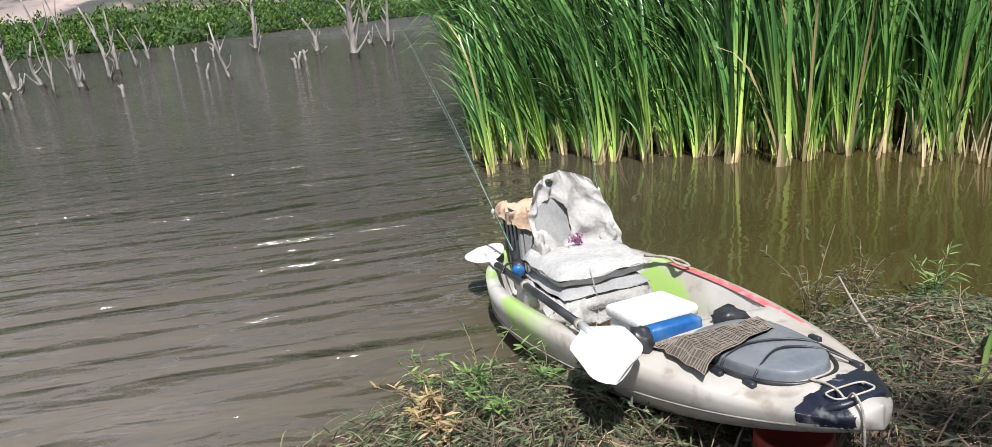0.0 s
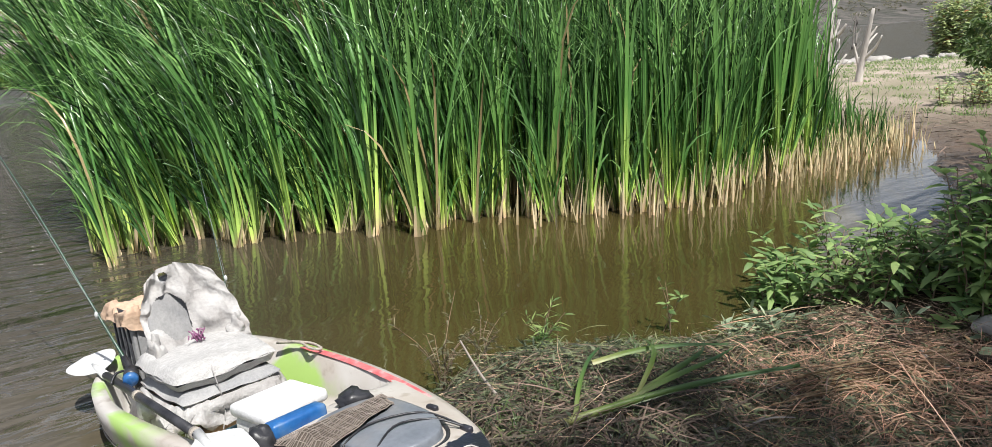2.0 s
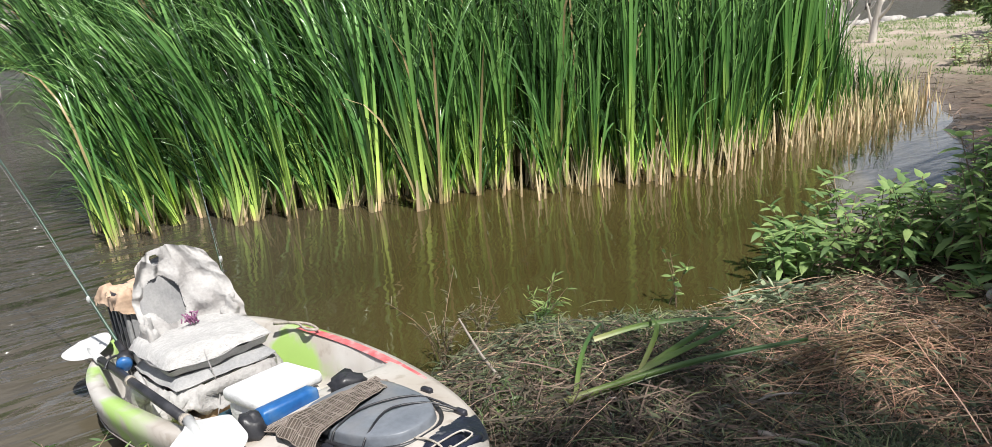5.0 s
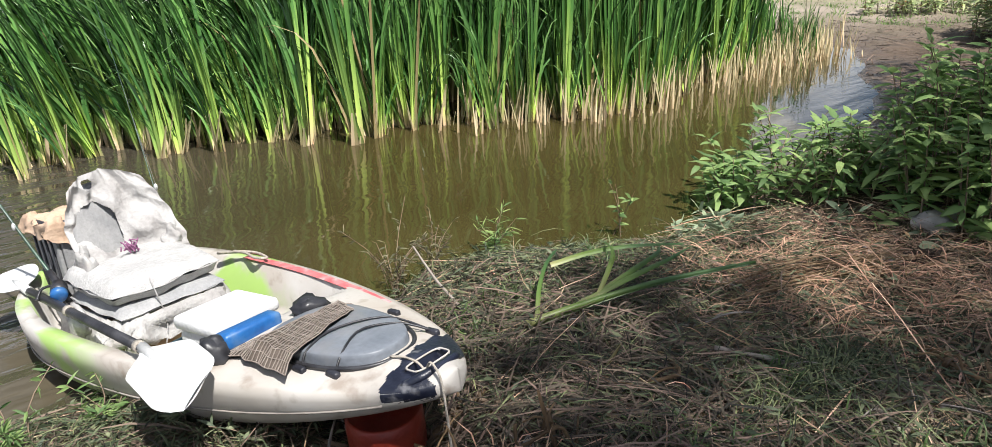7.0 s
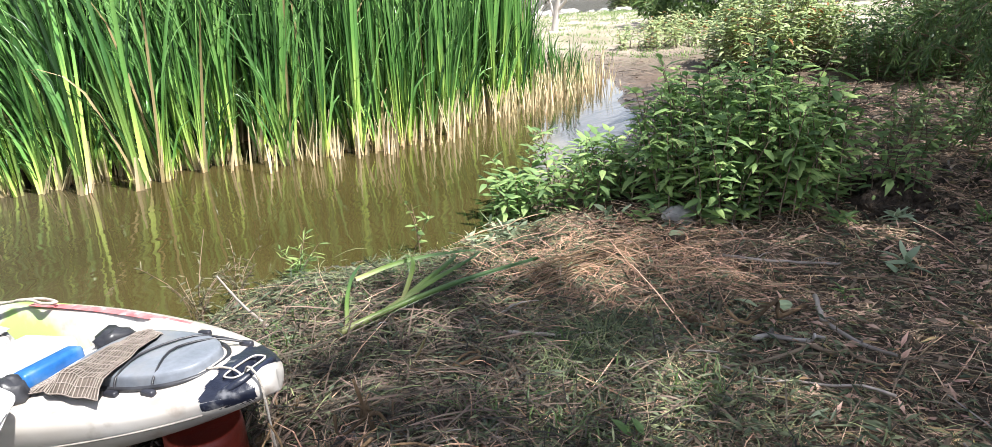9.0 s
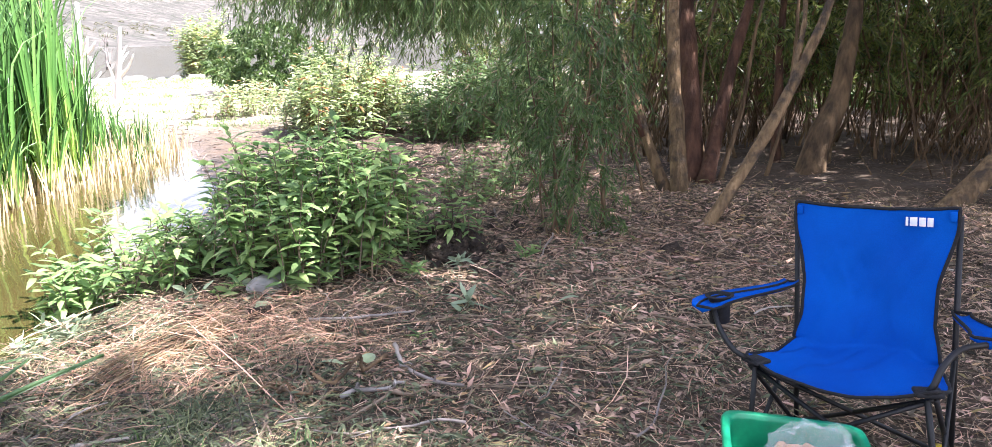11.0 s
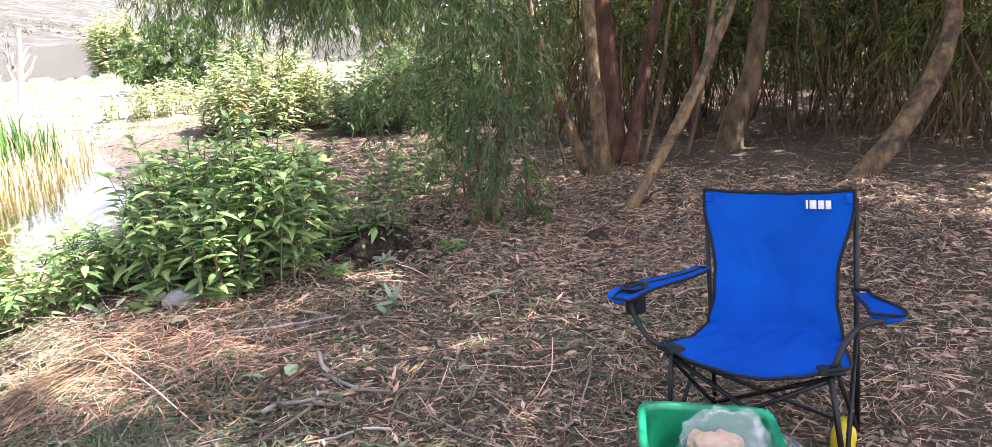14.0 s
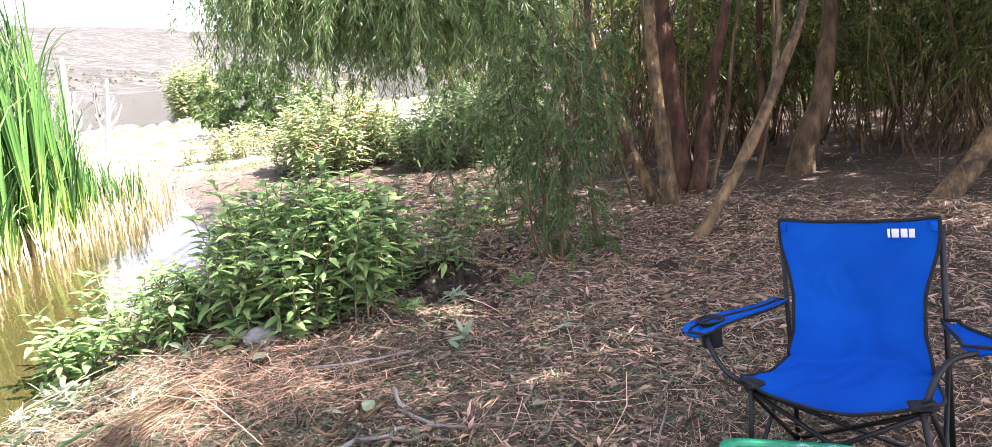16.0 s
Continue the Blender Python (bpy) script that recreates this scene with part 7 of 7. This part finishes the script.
# gnarled dead branches piled by the bow
q = np.random.default_rng(91)
for k in range(26):
    x, y = (q.uniform(-0.35, 0.55), q.uniform(1.45, 2.1)) if k < 18 else (q.uniform(0.3, 2.0), q.uniform(1.3, 2.6))
    ln, a, rad = q.uniform(0.18, 0.55), q.uniform(0, 6.283), q.uniform(0.004, 0.011)
    z = gh(x, y)
    line = [(math.cos(a) * ln * u + q.normal(0, 0.03), math.sin(a) * ln * u + q.normal(0, 0.03), rad + 0.02 + 0.13 * abs(q.normal()) * (0.5 + u) * (0.6 if k % 3 else 0.1)) for u in np.linspace(-0.5, 0.5, 6)]
    line = smooth_line(line, 16)
    sp = Soup()
    sp.tube(line, [rad * (1.15 - 0.5 * i / 15 + 0.18 * math.sin(i * 2.3 + k)) for i in range(16)], 7)
    for f in (5, 10):
        tip = line[f] + Vector((q.normal(0, 0.09), q.normal(0, 0.09), abs(q.normal(0, 0.05))))
        sp.tube(smooth_line([line[f], line[f].lerp(tip, 0.5) + Vector((0, 0, 0.02)), tip], 6), [rad * 0.6 * (1 - 0.1 * i) for i in range(6)], 5)
    single("dead_branch", sp, M["bark" if k % 3 else "snagwood"], "gnarled grey-brown dead branch on the bank", "branch", "dead branches on the bank", m=pose(x, y, z))
# long bare branches and thin reddish stems lying over the litter
LYING = (([(0.93, 2.23), (1.14, 2.08), (1.25, 1.85), (1.25, 1.73)], 0.008, "deadwood"), ([(0.27, 1.59), (0.42, 1.62), (0.61, 1.64), (0.7, 1.6)], 0.008, "deadwood"),
         ([(0.46, 2.23), (0.7, 1.96), (0.92, 1.84), (1.05, 1.71)], 0.0035, "rusty_stem"), ([(0.6, 1.71), (0.73, 1.87), (0.93, 2.06)], 0.011, "twig"),
         ([(0.36, 1.79), (0.45, 1.72), (0.52, 1.67)], 0.006, "deadwood"), ([(1.3, 2.83), (1.4, 2.48), (1.52, 2.24)], 0.006, "twig"),
         ([(0.6, 2.14), (0.83, 1.91), (0.99, 1.78)], 0.0035, "rusty_stem"), ([(1.25, 2.39), (1.22, 2.25), (1.23, 2.17)], 0.006, "deadwood"),
         ([(-0.07, 1.8), (0.03, 2.02), (0.17, 2.12)], 0.013, "bark"), ([(-0.05, 2.3), (-0.12, 1.84), (-0.26, 1.72)], 0.011, "bark"),
         ([(0.07, 2.13), (0.14, 2.04), (0.21, 1.99)], 0.009, "bark"), ([(0.01, 1.64), (0.012, 1.72), (0.01, 1.8)], 0.013, "twig"),
         ([(1.17, 1.63), (1.4, 1.85), (1.48, 1.94)], 0.008, "twig"), ([(-0.26, 1.71), (-0.2, 1.66), (-0.1, 1.6)], 0.008, "bark"),
         ([(2.16, 2.01), (2.03, 1.82), (1.99, 1.63), (2.03, 1.5)], 0.009, "deadwood"), ([(2.14, 2.58), (2.33, 2.39), (2.55, 2.26)], 0.007, "deadwood"),
         ([(1.64, 1.84), (1.72, 1.96), (1.82, 2.05)], 0.006, "twig"), ([(1.4, 1.97), (1.38, 1.86), (1.47, 1.8)], 0.007, "deadwood"),
         ([(2.36, 2.02), (2.55, 2.14), (2.66, 1.95)], 0.007, "twig"))
for k, (way, rad, mt_) in enumerate(LYING):
    x, y = way[0]
    z = gh(x, y)
    line = smooth_line([(px - x, py - y, gh(px, py) - z + rad + 0.012 + 0.03 * q.random()) for px, py in way], 14)
    sp = Soup()
    sp.tube([p + Vector((q.normal(0, 0.004), q.normal(0, 0.004), 0)) for p in line], [rad * (1.1 - 0.5 * i / 13 + 0.12 * math.sin(i * 2.1 + k)) for i in range(14)], 7)
    if rad > 0.005:
        for f in (4, 9):
            tip = line[f] + (line[f + 2] - line[f]).normalized() * 0.07 + Vector((q.normal(0, 0.04), q.normal(0, 0.04), 0.03))
            sp.tube(smooth_line([line[f], line[f].lerp(tip, 0.5) + Vector((0, 0, 0.01)), tip], 6), [rad * 0.5 * (1 - 0.1 * i) for i in range(6)], 5)
    single("fallen_branch", sp, M[mt_], "thin reddish dry stem lying over the litter" if mt_ == "rusty_stem" else "bent bare branch lying over the litter", "branch", "branches lying on the bank", m=pose(x, y, z))
# tufts of rusty straw and of dark green wilted grass
for x, y, n, h0, mt_, nm, lb in ((0.19, 1.68, 150, 0.13, "litter_rust", "straw_tuft", "tuft of frayed rusty straw by the bow"), (0.28, 1.58, 110, 0.11, "litter_rust", "straw_tuft", "tuft of frayed rusty straw by the bow"),
                                 (1.22, 2.03, 240, 0.13, "litter_green", "grass_clump", "heap of dark green wilted grass"), (1.05, 1.93, 200, 0.11, "litter_green", "grass_clump", "heap of dark green wilted grass"), (1.36, 2.1, 160, 0.1, "litter_green", "grass_clump", "heap of dark green wilted grass")):
    sp = Soup()
    for j in range(n):
        a, h = q.uniform(0, 6.283), h0 * q.uniform(0.4, 1.1)
        bx, by = q.normal(0, 0.06), q.normal(0, 0.05)
        s_ = h * q.uniform(0.5, 1.4)
        sp.blade([(bx, by, 0), (bx + math.cos(a) * s_ * 0.4, by + math.sin(a) * s_ * 0.4, h * 0.6), (bx + math.cos(a) * s_, by + math.sin(a) * s_, h * 0.55)], [0.004, 0.004, 0.001], (-math.sin(a), math.cos(a), 0), 0.2)
    single(nm, sp, M[mt_], lb, "grass", m=pose(x, y, gh(x, y) + 0.005))
# low grass tufts between the litter
sp = Soup()
for x, y in ((0.75, 1.75), (1.05, 2.0), (0.55, 1.35), (0.9, 1.55), (-0.25, 1.5), (0.05, 1.25), (1.3, 1.6), (0.35, 2.75), (0.1, 2.45), (0.75, 3.1)):
    g = gh(x, y)
    for j in range(60):
        a, h = q.uniform(0, 6.283), q.uniform(0.04, 0.13)
        bx, by = x + q.normal(0, 0.07), y + q.normal(0, 0.07)
        s_ = h * q.uniform(0.3, 1.0)
        sp.blade([(bx, by, g), (bx + math.cos(a) * s_ * 0.4, by + math.sin(a) * s_ * 0.4, g + h * 0.7), (bx + math.cos(a) * s_, by + math.sin(a) * s_, g + h * 0.8)], [0.005, 0.005, 0.001], (-math.sin(a), math.cos(a), 0), 0.2)
tagged(new("bank_grass", sp.mesh("bank_grass", M["willow"])), "low dull green grass tufts among the litter", "grass", kind="stuff")

# dug earth beside the herb bush
sp = Soup()
rows = []
for i in range(34):
    q_ = i / 33
    rows.append([(math.cos(a) * 0.42 * q_ * (1 + 0.25 * math.sin(3 * a)), math.sin(a) * 0.3 * q_ * (1 + 0.2 * math.cos(2 * a)),
                  0.15 * (1 - q_ ** 1.6) + 0.07 * noise.noise(Vector((math.cos(a) * q_ * 4, math.sin(a) * q_ * 4, 2))) * (1 - q_) ** 0.3 + (0.05 * noise.noise(Vector((math.cos(a) * q_ * 9, math.sin(a) * q_ * 9, 6))) + 0.035 * noise.noise(Vector((math.cos(a) * q_ * 25, math.sin(a) * q_ * 25, 6)))) * (1 - q_) ** 0.3 - 0.05 * q_)
                 for a in np.linspace(0, 2 * math.pi, 96, endpoint=False)])
sp.grid(rows, True)
single("soil_mound", sp, M["clod"], "low mound of dark freshly dug earth", "soil", m=pose(3.62, 2.95, gh(3.62, 2.95) - 0.01, 0, 0, 20))
for k in range(70):
    x, y = 3.62 + q.normal(0, 0.34), 2.92 + q.normal(0, 0.28)
    s_ = q.uniform(0.012, 0.042)
    sp = Soup()
    sp.ball((0, 0, s_ * 0.6), (s_, s_ * q.uniform(0.7, 1), s_ * 0.75), 10, 7, 0.9, k * 2.1)
    single("earth_clod", sp, M["clod"], "small lump of dark dug earth", "clod", "clods on the bank", m=pose(x, y, max(gh(x, y), gh(3.62, 2.95) + 0.13 - 0.35 * math.hypot(x - 3.62, y - 2.95)) - 0.01))
